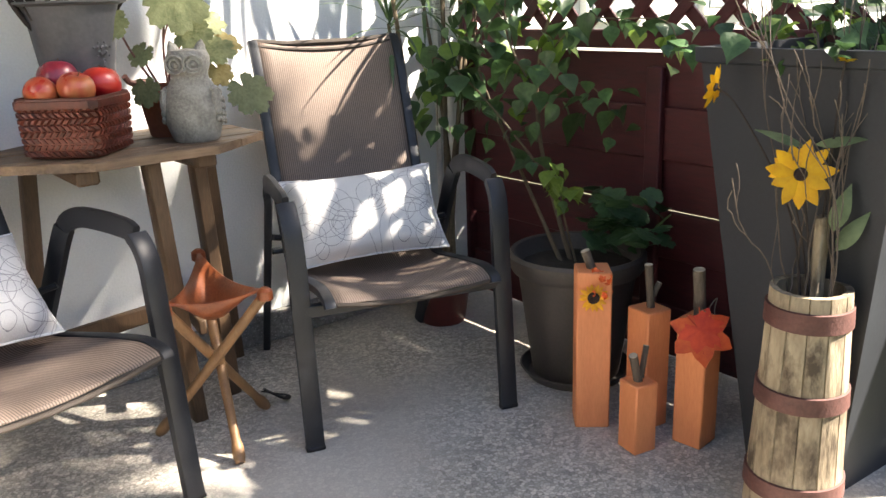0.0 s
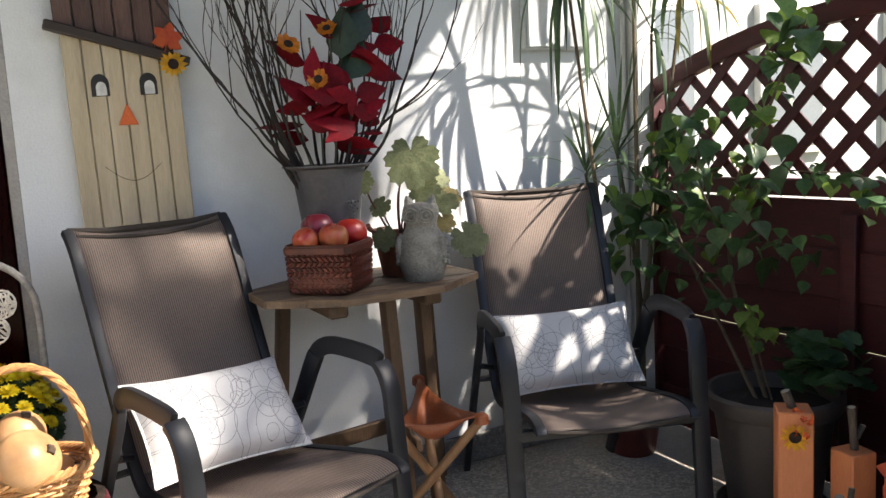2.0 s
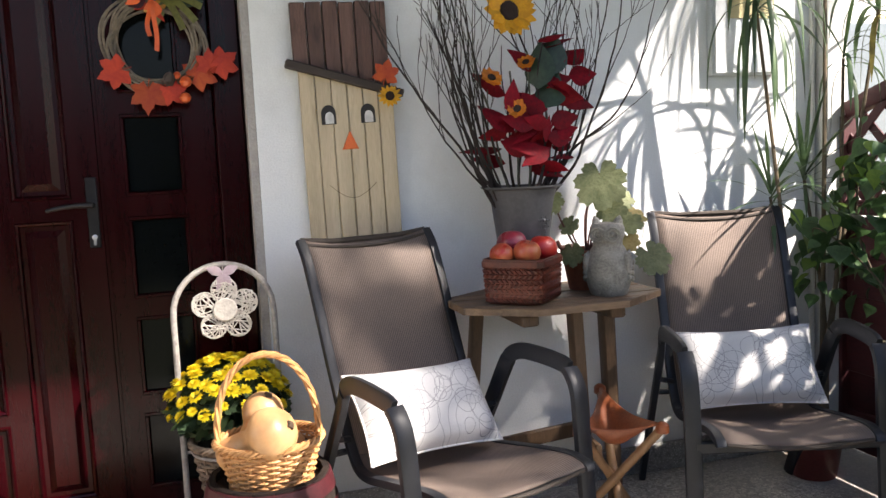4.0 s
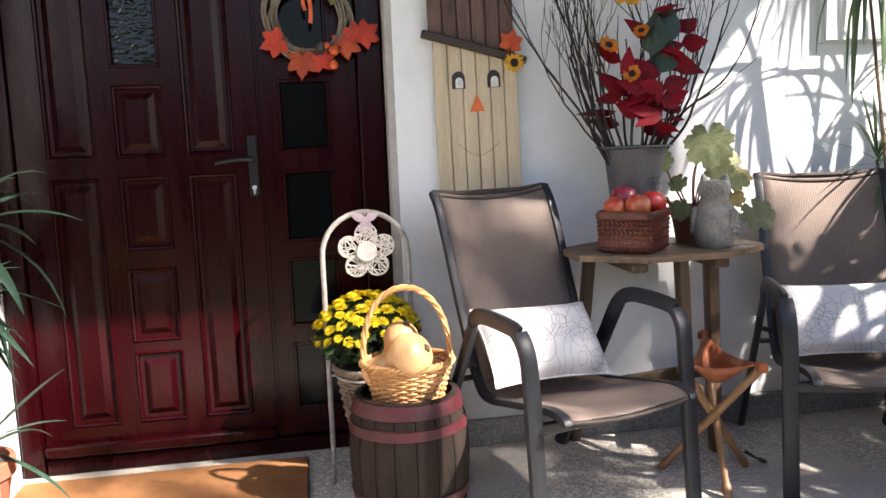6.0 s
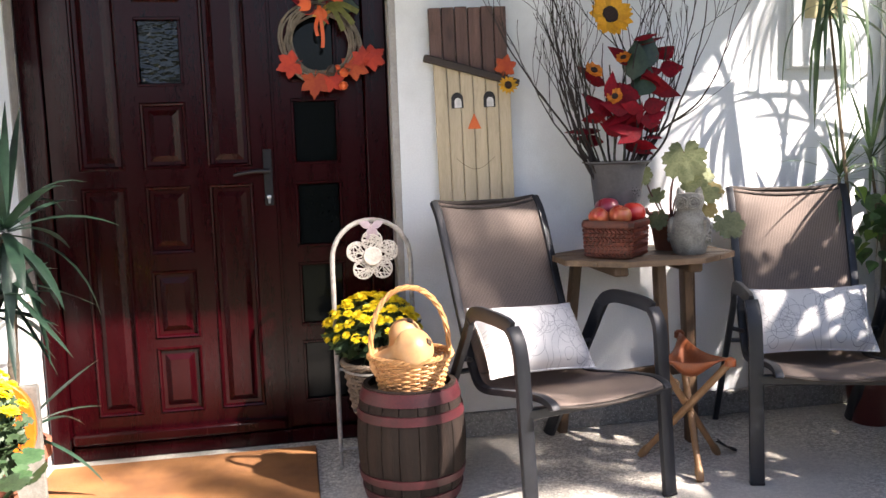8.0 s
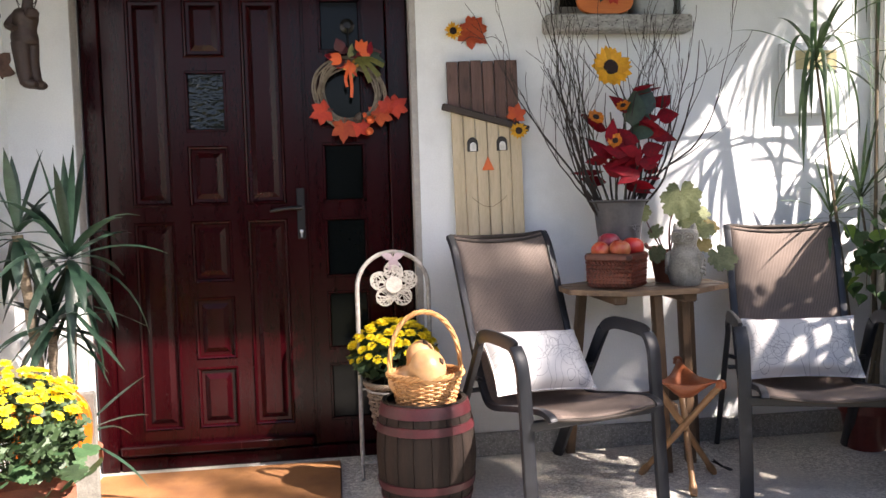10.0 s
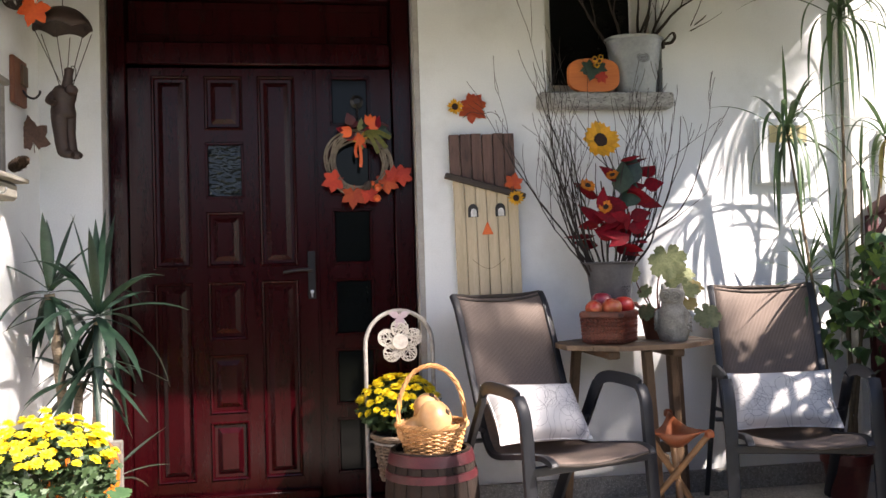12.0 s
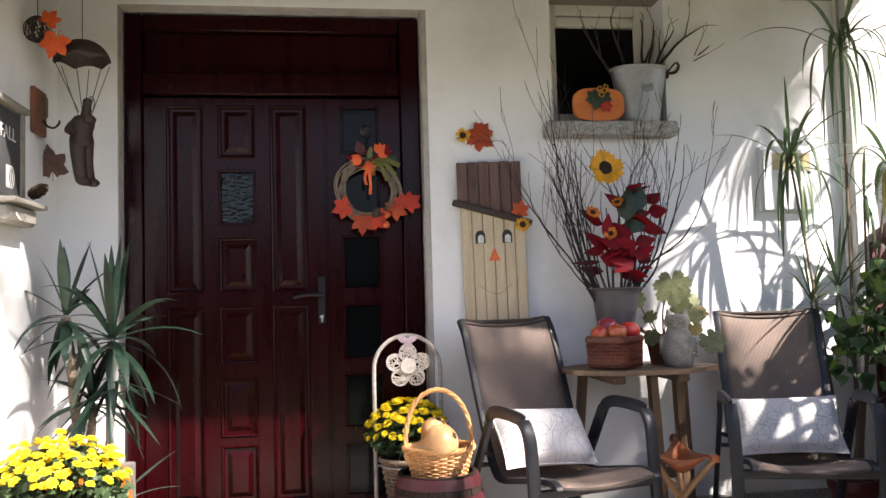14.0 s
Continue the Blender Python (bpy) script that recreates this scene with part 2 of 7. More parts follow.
def thing(name, label, category, at=(0, 0, 0), rz=0.0, group="", kind=""):
    """An empty at a thing's base, to hold its parts."""
    ob = new(name)
    ob.empty_display_size = 0.05
    ob.matrix_basis = pose(*at, 0, 0, rz)
    return tagged(ob, label, category, group, kind)


def smooth_path(pts, k=4):
    """Points along a smooth curve through pts."""
    P = [Vector(p) for p in pts]
    out = []
    for i in range(len(P) - 1):
        a, b, c, d = P[max(i - 1, 0)], P[i], P[i + 1], P[min(i + 2, len(P) - 1)]
        for j in range(k):
            t = j / k
            out.append(0.5 * (2 * b + (c - a) * t + (2 * a - 5 * b + 4 * c - d) * t * t + (3 * b - a - 3 * c + d) * t**3))
    return out + [P[-1]]


rnd = random.Random(7)


def jig(s):
    return rnd.uniform(-s, s)


# ---- the terrace and its walls ----
WX0, WX1, TOP = -0.16, 3.78, 2.95
OX0, OX1, OTOP = 0.100, 1.525, 2.49          # door opening
VX0, VX1, VZ0, VZ1 = 2.14, 2.727, 1.93, 2.62  # window niche
THICK = 0.36

g = Geo()
g.add([(-300, -300, -0.16), (300, -300, -0.16), (300, 300, -0.16), (-300, 300, -0.16)], [(0, 1, 2, 3)])
tagged(part("ground", g, GRASS), "mown garden ground with patches of bare earth", "ground", kind="structure")

g = Geo().box((1.9, -0.75, -0.09), (6.4, 2.3, 0.18), 0.01)
tagged(part("floor", g, FLOOR), "grey washed concrete terrace floor with fine pebbles", "floor", kind="structure")

g = Geo()
for x0, x1, z0, z1 in ((WX0, OX0, 0, TOP), (OX0, OX1, OTOP, TOP), (OX1, VX0, 0, TOP), (VX0, VX1, 0, VZ0 - 0.07), (VX0, VX1, VZ1, TOP), (VX1, WX1, 0, TOP)):
    g.box(((x0 + x1) / 2, THICK / 2, (z0 + z1) / 2), (x1 - x0, THICK, z1 - z0), 0.0)
wall_north = tagged(part("wall_north", g, PLASTER), "white plastered house wall with uneven trowel marks", "wall", kind="structure")
g = Geo().box((WX0 - 0.15, -0.57, TOP / 2), (0.3, 1.85, TOP), 0.004)
tagged(part("wall_west", g, PLASTER), "white plastered side wall of the porch", "wall", kind="structure")
g = Geo().box((1.79, -0.345, 2.68), (4.0, 1.41, 0.20), 0.01).box((1.79, -0.97, 2.435), (4.0, 0.16, 0.29), 0.01)
tagged(part("ceiling", g, CEIL), "painted porch roof slab over the entrance", "ceiling", kind="structure")
for z in (0.0,):
    g = Geo().box(((OX1 + WX1) / 2, -0.012, 0.052), (WX1 - OX1, 0.024, 0.104), 0.004)
    tagged(part("baseboard", g, PLINTH), "rough grey pebble-dash plinth along the foot of the wall", "plinth", kind="structure")
g = Geo()
g.box((OX1 - 0.0135, 0.045, OTOP / 2), (0.029, 0.088, OTOP), 0.003)
g.box((OX0 + 0.002, 0.045, OTOP / 2), (0.006, 0.088, OTOP), 0.002)
g.box(((OX0 + OX1) / 2, 0.045, OTOP - 0.003), (OX1 - OX0 - 0.02, 0.088, 0.008), 0.002)
tagged(part("trim", g, REVEAL), "unpainted chipped render round the door frame", "door reveal", kind="structure")


# ---- front door with its sidelight ----
LEAF_Y = 0.12
STEEL = mat("brushed_steel", (0.55, 0.55, 0.56), (0.42, 0.42, 0.43), 0.35, 1.0, scale=30, fine=200, bump=0.05)
HANDLEBLACK = mat("dark_bronze_handle", (0.030, 0.028, 0.030), None, 0.35, 0.6, scale=30, bump=0.02)


def raised_panel(x0, x1, z0, z1, parent):
    """A moulded field with a raised middle."""
    g = Geo()
    rings = [(0.0, 0.0), (0.006, -0.006), (0.012, -0.003), (0.017, 0.007), (0.030, 0.008), (0.052, -0.004), (0.056, -0.004)]
    verts, faces = [], []
    for ins, y in rings:
        verts += [(x0 + ins, LEAF_Y + y, z0 + ins), (x1 - ins, LEAF_Y + y, z0 + ins), (x1 - ins, LEAF_Y + y, z1 - ins), (x0 + ins, LEAF_Y + y, z1 - ins)]
    for k in range(len(rings) - 1):
        for j in range(4):
            q = (j + 1) % 4
            faces.append((4 * k + j, 4 * k + q, 4 * k + 4 + q, 4 * k + 4 + j))
    n = 4 * (len(rings) - 1)
    faces.append((n, n + 1, n + 2, n + 3))
    g.add(verts, faces)
    return part("door_panel", g, DOORWOOD, parent, sharp=20)


def grid_front(x0, x1, z0, z1, holes, g, y=LEAF_Y):
    """A board front with rectangular openings, cut on the lines of their edges."""
    xs = sorted({x0, x1, *(h[0] for h in holes), *(h[1] for h in holes)})
    zs = sorted({z0, z1, *(h[2] for h in holes), *(h[3] for h in holes)})
    for a, b in zip(xs, xs[1:]):
        for c, d in zip(zs, zs[1:]):
            mx, mz = (a + b) / 2, (c + d) / 2
            if any(h[0] < mx < h[1] and h[2] < mz < h[3] for h in holes):
                continue
            g.add([(a, y, c), (b, y, c), (b, y, d), (a, y, d)], [(0, 1, 2, 3)])


door = thing("door_1", "closed dark red panelled front door with a sidelight", "door", kind="structure")
LX0, LX1, LZ0, LZ1 = 0.19, 1.028, 0.115, 2.08
PANELS = [(0.29, 0.462, 1.15, 2.045), (0.29, 0.462, 0.17, 1.085), (0.527, 0.702, 1.79, 2.045), (0.527, 0.702, 1.15, 1.41), (0.527, 0.702, 0.815, 1.085), (0.527, 0.702, 0.475, 0.75), (0.527, 0.702, 0.15 + 0.02, 0.44), (0.768, 0.943, 1.15, 2.045), (0.768, 0.943, 0.17, 1.085)]
DGLASS = (0.527, 0.702, 1.47, 1.735)
g = Geo()
grid_front(LX0, LX1, LZ0, LZ1, PANELS + [DGLASS], g)
for x in (LX0, LX1):
    g.add([(x, LEAF_Y, LZ0), (x, LEAF_Y + 0.05, LZ0), (x, LEAF_Y + 0.05, LZ1), (x, LEAF_Y, LZ1)], [(0, 1, 2, 3)])
g.add([(LX0, LEAF_Y, LZ1), (LX1, LEAF_Y, LZ1), (LX1, LEAF_Y + 0.05, LZ1), (LX0, LEAF_Y + 0.05, LZ1)], [(0, 1, 2, 3)])
leaf = part("door_leaf", g, DOORWOOD, door)
for p in PANELS:
    raised_panel(*p, leaf)
part("weather_bar", Geo().box(((LX0 + LX1) / 2, LEAF_Y - 0.012, 0.093), (LX1 - LX0, 0.055, 0.05), 0.012), DOORWOOD, door)


def pane(x0, x1, z0, z1, material, parent):
    g = Geo().box(((x0 + x1) / 2, LEAF_Y + 0.016, (z0 + z1) / 2), (x1 - x0 - 0.026, 0.008, z1 - z0 - 0.026), 0.002)
    p = part("pane", g, material, parent)
    b = Geo()
    w = 0.013
    for cx, cz, sx, sz in (((x0 + x1) / 2, z0 + w / 2, x1 - x0, w), ((x0 + x1) / 2, z1 - w / 2, x1 - x0, w), (x0 + w / 2, (z0 + z1) / 2, w, z1 - z0 - 2 * w), (x1 - w / 2, (z0 + z1) / 2, w, z1 - z0 - 2 * w)):
        b.box((cx, LEAF_Y + 0.008, cz), (sx, 0.024, sz), 0.005)
    part("glazing_bead", b, DOORWOOD, parent)
    return p


pane(*DGLASS, RIPPLE, leaf)
SX0, SX1 = 1.042, 1.395
SIDE = [(1.105, 1.295, 1.81, 2.045), (1.105, 1.295, 1.48, 1.74), (1.105, 1.295, 1.15, 1.415), (1.105, 1.295, 0.815, 1.085), (1.105, 1.295, 0.49, 0.755), (1.105, 1.295, 0.17, 0.43)]
g = Geo()
grid_front(SX0, SX1, 0.07, LZ1, SIDE, g)
g.add([(SX0, LEAF_Y, 0.07), (SX0, LEAF_Y + 0.05, 0.07), (SX0, LEAF_Y + 0.05, LZ1), (SX0, LEAF_Y, LZ1)], [(0, 1, 2, 3)])
side = part("sidelight", g, DOORWOOD, door)
for s in SIDE:
    pane(*s, DARKGLASS_UNLIT, side)
g = Geo()
for x0, x1, z0, z1, y in ((OX0 + 0.006, LX0 - 0.004, 0.0, OTOP - 0.01, 0.098), (SX1 + 0.004, OX1 - 0.029, 0.0, OTOP - 0.01, 0.098), (LX0 - 0.004, SX1 + 0.004, LZ1 + 0.012, LZ1 + 0.12, 0.098), (LX0 - 0.004, SX1 + 0.004, 2.40, OTOP - 0.01, 0.098), (LX0 - 0.004, SX1 + 0.004, 0.0, 0.062, 0.104)):
    g.box(((x0 + x1) / 2, y + 0.04, (z0 + z1) / 2), (x1 - x0, 0.08, z1 - z0), 0.007)
g.box(((LX0 + SX1) / 2, 0.165, 2.30), (SX1 - LX0, 0.05, 0.20), 0.004)
for x0, x1 in ((0.20, 0.60), (0.63, 1.00), (1.05, 1.38)):
    g.box(((x0 + x1) / 2, 0.138, 2.30), (x1 - x0 - 0.05, 0.012, 0.12), 0.006)
g.box(((LX1 + SX0) / 2, 0.15, 1.07), (SX0 - LX1 + 0.002, 0.05, 2.02), 0.003)
part("door_frame", g, DOORWOOD, door)
h = Geo().box((1.003, LEAF_Y - 0.004, 1.105), (0.034, 0.010, 0.225), 0.004)
h.tube([(1.003, LEAF_Y - 0.006, 1.13), (1.003, LEAF_Y - 0.045, 1.13)], 0.009, 10)
h.tube(smooth_path([(1.006, LEAF_Y - 0.045, 1.13), (0.96, LEAF_Y - 0.048, 1.131), (0.91, LEAF_Y - 0.046, 1.126), (0.872, LEAF_Y - 0.042, 1.118)], 3), [0.010, 0.010, 0.009, 0.009, 0.008, 0.008, 0.008, 0.008, 0.007, 0.006], 10)
part("door_handle", h, HANDLEBLACK, leaf, "dark bronze lever handle on a long plate")
part("lock_cylinder", Geo().lathe([(0.0085, 0), (0.0085, 0.006), (0.003, 0.008)], 12, pose(1.003, LEAF_Y - 0.008, 1.026, 90)).box((1.003, LEAF_Y - 0.012, 1.011), (0.009, 0.008, 0.022), 0.003), STEEL, leaf, "bright steel lock cylinder")
# added near-black sheet: the hall's lack of light is in its colour
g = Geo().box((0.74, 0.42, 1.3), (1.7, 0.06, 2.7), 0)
tagged(part("wall_hall", g, DARKGLASS_UNLIT), "near-black sheet standing for the unlit hall behind the door", "wall", kind="structure")

# ---- kitchen window in its niche ----
WHITEPAINT = mat("white_window_paint", (0.72, 0.71, 0.67), (0.62, 0.61, 0.57), 0.45, scale=10, fine=120, bump=0.05)
win = thing("window_1", "small white framed window set deep above a stone sill", "window", kind="structure")
g = Geo()
for x0, x1, z0, z1 in ((2.14, 2.208, VZ0, VZ1), (2.628, 2.727, VZ0, VZ1), (2.208, 2.628, VZ0, VZ0 + 0.085), (2.208, 2.628, 2.465, 2.52), (2.208, 2.628, 2.525, VZ1)):
    g.box(((x0 + x1) / 2, 0.17, (z0 + z1) / 2), (x1 - x0, 0.06, z1 - z0), 0.005)
part("window_frame", g, WHITEPAINT, win)
part("pane", Geo().box((2.418, 0.165, 2.24), (0.425, 0.008, 0.45), 0.001), DARKGLASS_UNLIT, win)
SILLSTONE = mat("cast_stone_sill", (0.44, 0.43, 0.40), (0.20, 0.195, 0.185), 0.95, scale=45, fine=140, bump=1.0, stretch=(0.5, 1, 1), speck=((0.12, 0.115, 0.11), 90, 0.22))
part("window_sill", Geo().box((2.414, 0.02, 1.896), (0.66, 0.22, 0.072), 0.008), SILLSTONE, win, "rough weathered cast stone sill")
# likewise a near-black sheet for the unlit room behind the window
part("room_dark", Geo().box((2.40, 0.33, 2.2), (0.8, 0.04, 0.9), 0), DARKGLASS_UNLIT, win)

# ---- electric box, corner post, fence ----
BOXGREY = mat("grey_steel_box", (0.62, 0.65, 0.66), (0.54, 0.57, 0.58), 0.5, scale=6, fine=120, bump=0.03)
YELLOWED = mat("yellowed_paper_label", (0.52, 0.45, 0.24), (0.42, 0.36, 0.2), 0.8, scale=20)
mb = thing("meter_box", "pale grey electric meter box screwed to the wall", "meter box", (3.335, 0, 1.65))
part("box_body", Geo().box((0, -0.012, 0), (0.29, 0.03, 0.33), 0.005), BOXGREY, mb)
part("box_door", Geo().box((0, -0.032, -0.005), (0.265, 0.012, 0.305), 0.004), BOXGREY, mb)
part("label_plate", Geo().box((0.02, -0.040, 0.085), (0.20, 0.005, 0.085), 0.001), YELLOWED, mb, "yellowed label strip")
part("lock", Geo().lathe([(0.008, 0), (0.008, 0.008), (0.004, 0.01)], 12, pose(0.11, -0.038, 0.03, 90)), HANDLEBLACK, mb)
POSTPAINT = mat("off_white_post_paint", (0.66, 0.66, 0.63), (0.55, 0.55, 0.52), 0.6, scale=8, fine=90, bump=0.1)
post = thing("porch_post", "off-white square porch post with a thin conduit", "post", (3.72, -0.035, 0))
part("shaft", Geo().box((0, 0, 1.36), (0.10, 0.07, 2.72), 0.006), POSTPAINT, post)
part("conduit", Geo().tube([(-0.07, 0.02, 0.02), (-0.07, 0.02, 1.4), (-0.068, 0.02, 2.7)], 0.010, 8), POSTPAINT, post)

FX = 3.765
fence = thing("lattice_fence", "dark red wooden fence with arched lattice top", "fence", (FX, 0, 0))


def arch_z(y):
    u = (y + 1.0) / 1.0
    return 1.32 + 0.2 * (1 - u * u)


for y0 in (-0.05, -1.96):
    part("post", Geo().box((0, y0, 0.66), (0.07, 0.07, 1.32), 0.005), FENCEWOOD, fence)
for y0, y1 in ((-1.925, -0.085),):
    for k in range(6):
        z = 0.012 + k * 0.153
        part("board", Geo().box((0.012 if k % 2 else -0.004, (y0 + y1) / 2, z + 0.071), (0.018, y1 - y0, 0.158 if k != 2 else 0.148), 0.004), FENCEWOOD, fence)
    for y in (-0.935, -1.675):
        part("batten", Geo().box((-0.028, y, 0.47), (0.024, 0.055, 0.84), 0.004), FENCEWOOD, fence)
    part("middle_rail", Geo().box((0, (y0 + y1) / 2, 0.965), (0.05, y1 - y0, 0.055), 0.005), FENCEWOOD, fence)
    ys = [y1 + (y0 - y1) * i / 16 for i in range(17)]
    part("arched_rail", Geo().tube([(0, y, arch_z(y) - 0.015) for y in ys], 1.0, 12, flat=(0.026, 0.034, 0.35)), FENCEWOOD, fence)
    step = 0.150
    n = int((y1 - y0 + 0.7) / step)
    for d in (1, -1):
        for k in range(n + 1):
            c = (y0 - 0.65 + k * step) if d > 0 else (y1 + 0.65 - k * step)
            pts = []
            for i in range(41):
                s = i / 40 * 0.62
                y, z = c + d * s, 0.985 + s
                if y0 - 0.01 < y < y1 + 0.01 and z < arch_z(y) - 0.03:
                    pts.append((y, z))
            if len(pts) > 2:
                a, b = pts[0], pts[-1]
                cy, cz, L = (a[0] + b[0]) / 2, (a[1] + b[1]) / 2, math.hypot(b[0] - a[0], b[1] - a[1])
                part("lattice_slat", Geo().box((0, 0, 0), (0.010, 0.036, L + 0.02), 0.002, pose(0.006 * d, cy, cz, -45 * d)), FENCEWOOD, fence)

# ---- what stands beyond the fence ----
FARGLASS = mat("far_window_glass", (0.20, 0.23, 0.25), (0.14, 0.16, 0.18), 0.15, scale=2, bump=0)
house = thing("neighbour_house", "pale rendered neighbouring house with tall windows", "house", (10.5, 3.4, -0.16))
part("wall", Geo().box((0, 3.0, 2.6), (14.0, 6.0, 5.2), 0.02), FARWALL, house)
g = Geo().add([(-7.4, -0.5, 5.1), (7.4, -0.5, 5.1), (7.4, 6.5, 5.1), (-7.4, 6.5, 5.1), (-7.4, 3.0, 7.4), (7.4, 3.0, 7.4)], [(0, 1, 5, 4), (2, 3, 4, 5), (0, 4, 3), (1, 2, 5), (0, 3, 2, 1)])
part("roof", g, ROOFTILE, house)
for x in (-5.4, -3.6, -1.8, 0.2, 2.2, 4.4):
    w = part("window", Geo().box((x, -0.03, 1.75), (1.0, 0.10, 1.5), 0.01), WHITEPAINT, house)
    part("pane", Geo().box((x, -0.085, 1.75), (0.82, 0.02, 1.32), 0.003), FARGLASS, w)


# ---- armchairs with sling seats ----
def striped(name, a, b, period, rough=0.7, axis="X", soften=0.35):
    m = mat(name, a, b, rough, scale=6, fine=160, bump=0.1)
    N, L = m.node_tree.nodes, m.node_tree.links
    p = N["Principled BSDF"]
    co = N.new("ShaderNodeTexCoord")
    w = N.new("ShaderNodeTexWave")
    w.wave_type, w.bands_direction = "BANDS", axis
    w.inputs["Scale"].default_value = 0.314 / period
    w.inputs["Distortion"].default_value = 0.3
    L.new(co.outputs["Object"], w.inputs["Vector"])
    mr = N.new("ShaderNodeMapRange")
    mr.inputs["To Min"].default_value, mr.inputs["To Max"].default_value = 1 - soften, 1 + soften
    L.new(w.outputs["Fac"], mr.inputs["Value"])
    hs = N.new("ShaderNodeHueSaturation")
    src = p.inputs["Base Color"].links[0].from_socket
    L.new(src, hs.inputs["Color"])
    L.new(mr.outputs[0], hs.inputs["Value"])
    L.new(hs.outputs[0], p.inputs["Base Color"])
    return m


SLING = striped("brown_mesh_fabric", (0.185, 0.138, 0.112), (0.140, 0.104, 0.084), 0.0062, 0.75, soften=0.45)
HEM = mat("dark_brown_hem", (0.045, 0.034, 0.027), None, 0.8, scale=20, fine=300)

PROFILE = [(-0.434, 0.398), (-0.428, 0.407), (-0.408, 0.414), (-0.36, 0.418), (-0.25, 0.402), (-0.12, 0.378), (-0.03, 0.362), (0.03, 0.366), (0.065, 0.395), (0.10, 0.455), (0.15, 0.575), (0.20, 0.700), (0.25, 0.830), (0.29, 0.925), (0.315, 0.968), (0.342, 0.998)]


def armchair(at, rz, label):
    ch = thing("armchair", label, "armchair", at, rz, "pair of patio armchairs")
    prof = smooth_path([(0, y, z) for y, z in PROFILE], 3)
    n, k = len(prof), 10

    def half(i):
        return 0.208 + 0.006 * min(1, max(0, (prof[i].z - 0.4) / 0.5))

    def sling(i0, i1, name):
        g = Geo()
        verts, faces = [], []
        for i in range(i0, i1):
            p = prof[i]
            t = (prof[min(i + 1, n - 1)] - prof[max(i - 1, 0)]).normalized()
            nrm = Vector((0, -t.z, t.y))
            for j in range(k + 1):
                u = -1 + 2 * j / k
                sag = (0.030 if p.z < 0.45 else 0.018) * (1 - u * u)
                verts.append(Vector((u * half(i), p.y, p.z)) - nrm * sag)
        for i in range(i1 - i0 - 1):
            for j in range(k):
                a = i * (k + 1) + j
                faces.append((a, a + 1, a + k + 2, a + k + 1))
        g.add(verts, faces)
        ob = part(name, g, SLING, ch, sharp=60)
        so = ob.modifiers.new("thickness", "SOLIDIFY")
        so.thickness, so.offset = 0.004, 0
        return ob

    mid = 24
    seat = sling(0, mid + 1, "seat")
    back = sling(mid, n, "backrest")
    for par, i0, i1 in ((seat, 0, 1), (back, n - 3, n - 1)):
        p, q = prof[i0], prof[i1]
        part("hem", Geo().tube([(u * half(i0) * 0.97, p.y + 0.002, p.z - 0.018 * (1 - u * u) * (1 if i0 else 1.0)) for u in (-1, -0.6, -0.2, 0.2, 0.6, 1)], 0.006, 6), HEM, par)
    for s in (-1, 1):
        rail = [(s * (half(i) + 0.010), p.y, p.z - 0.006) for i, p in enumerate(prof)]
        part("side_rail", Geo().tube(rail, 1.0, 8, flat=(0.013, 0.016, 0.6)), BLACKMETAL, ch)
        x = s * 0.274
        loop = [(x, -0.385, 0.0), (x, -0.372, 0.15), (x, -0.358, 0.32), (x, -0.345, 0.48), (x * 1.01, -0.332, 0.575), (x * 1.02, -0.295, 0.627), (x * 1.03, -0.24, 0.640), (x * 1.03, -0.15, 0.645), (x * 1.03, -0.08, 0.642), (x * 1.02, -0.03, 0.622), (x, 0.0, 0.575), (x, 0.045, 0.50), (x, 0.13, 0.36), (x, 0.25, 0.16), (x, 0.345, 0.0)]
        pts = smooth_path(loop, 3)
        cut1, cut2 = 15, 28
        part("leg", Geo().tube(pts[: cut1 + 1], 1.0, 12, flat=(0.012, 0.0245, 0.35)), BLACKMETAL, ch)
        arm = part("armrest", Geo().tube(pts[cut1 : cut2 + 1], 1.0, 12, flat=(0.009, 0.025, 0.4)), BLACKMETAL, ch)
        part("ridge", Geo().tube([Vector(p) + Vector((0, 0, 0.008)) for p in pts[cut1 + 1 : cut2 - 1]], 1.0, 6, flat=(0.0025, 0.009, 0.6)), BLACKMETAL, arm)
        part("leg", Geo().tube(pts[cut2:], 1.0, 12, flat=(0.012, 0.0245, 0.35)), BLACKMETAL, ch)
        part("bracket", Geo().tube([(x * 0.98, 0.04, 0.46), (s * 0.222, 0.085, 0.44)], 0.009, 8), BLACKMETAL, ch)
        part("foot", Geo().box((x, -0.385, 0.006), (0.05, 0.026, 0.012), 0.003), HANDLEBLACK, ch)
        part("bolt", Geo().lathe([(0.009, 0), (0.008, 0.005), (0.003, 0.007)], 10, pose(x - s * 0.012, -0.352, 0.385, 0, -90 * s)), STEEL, ch)
    part("cross_bar", Geo().tube([(-0.265, -0.355, 0.365), (0.265, -0.355, 0.365)], 1.0, 10, flat=(0.012, 0.018, 0.5)), BLACKMETAL, ch)
    part("cross_bar", Geo().tube([(-0.262, 0.10, 0.40), (0.262, 0.10, 0.40)], 0.010, 8), BLACKMETAL, ch)
    part("top_bar", Geo().tube([(-0.222, prof[-1].y + 0.004, prof[-1].z - 0.004), (-0.12, prof[-1].y, prof[-1].z - 0.014), (0.12, prof[-1].y, prof[-1].z - 0.014), (0.222, prof[-1].y + 0.004, prof[-1].z - 0.004)], 0.009, 8), HEM, ch)
    return ch


C1, C2 = (1.930, -0.471, 0), (3.006, -0.469, 0)
R1, R2 = 16.5, -17.5
armchair(C1, R1, "black metal armchair with taut brown mesh sling beside the barrel")
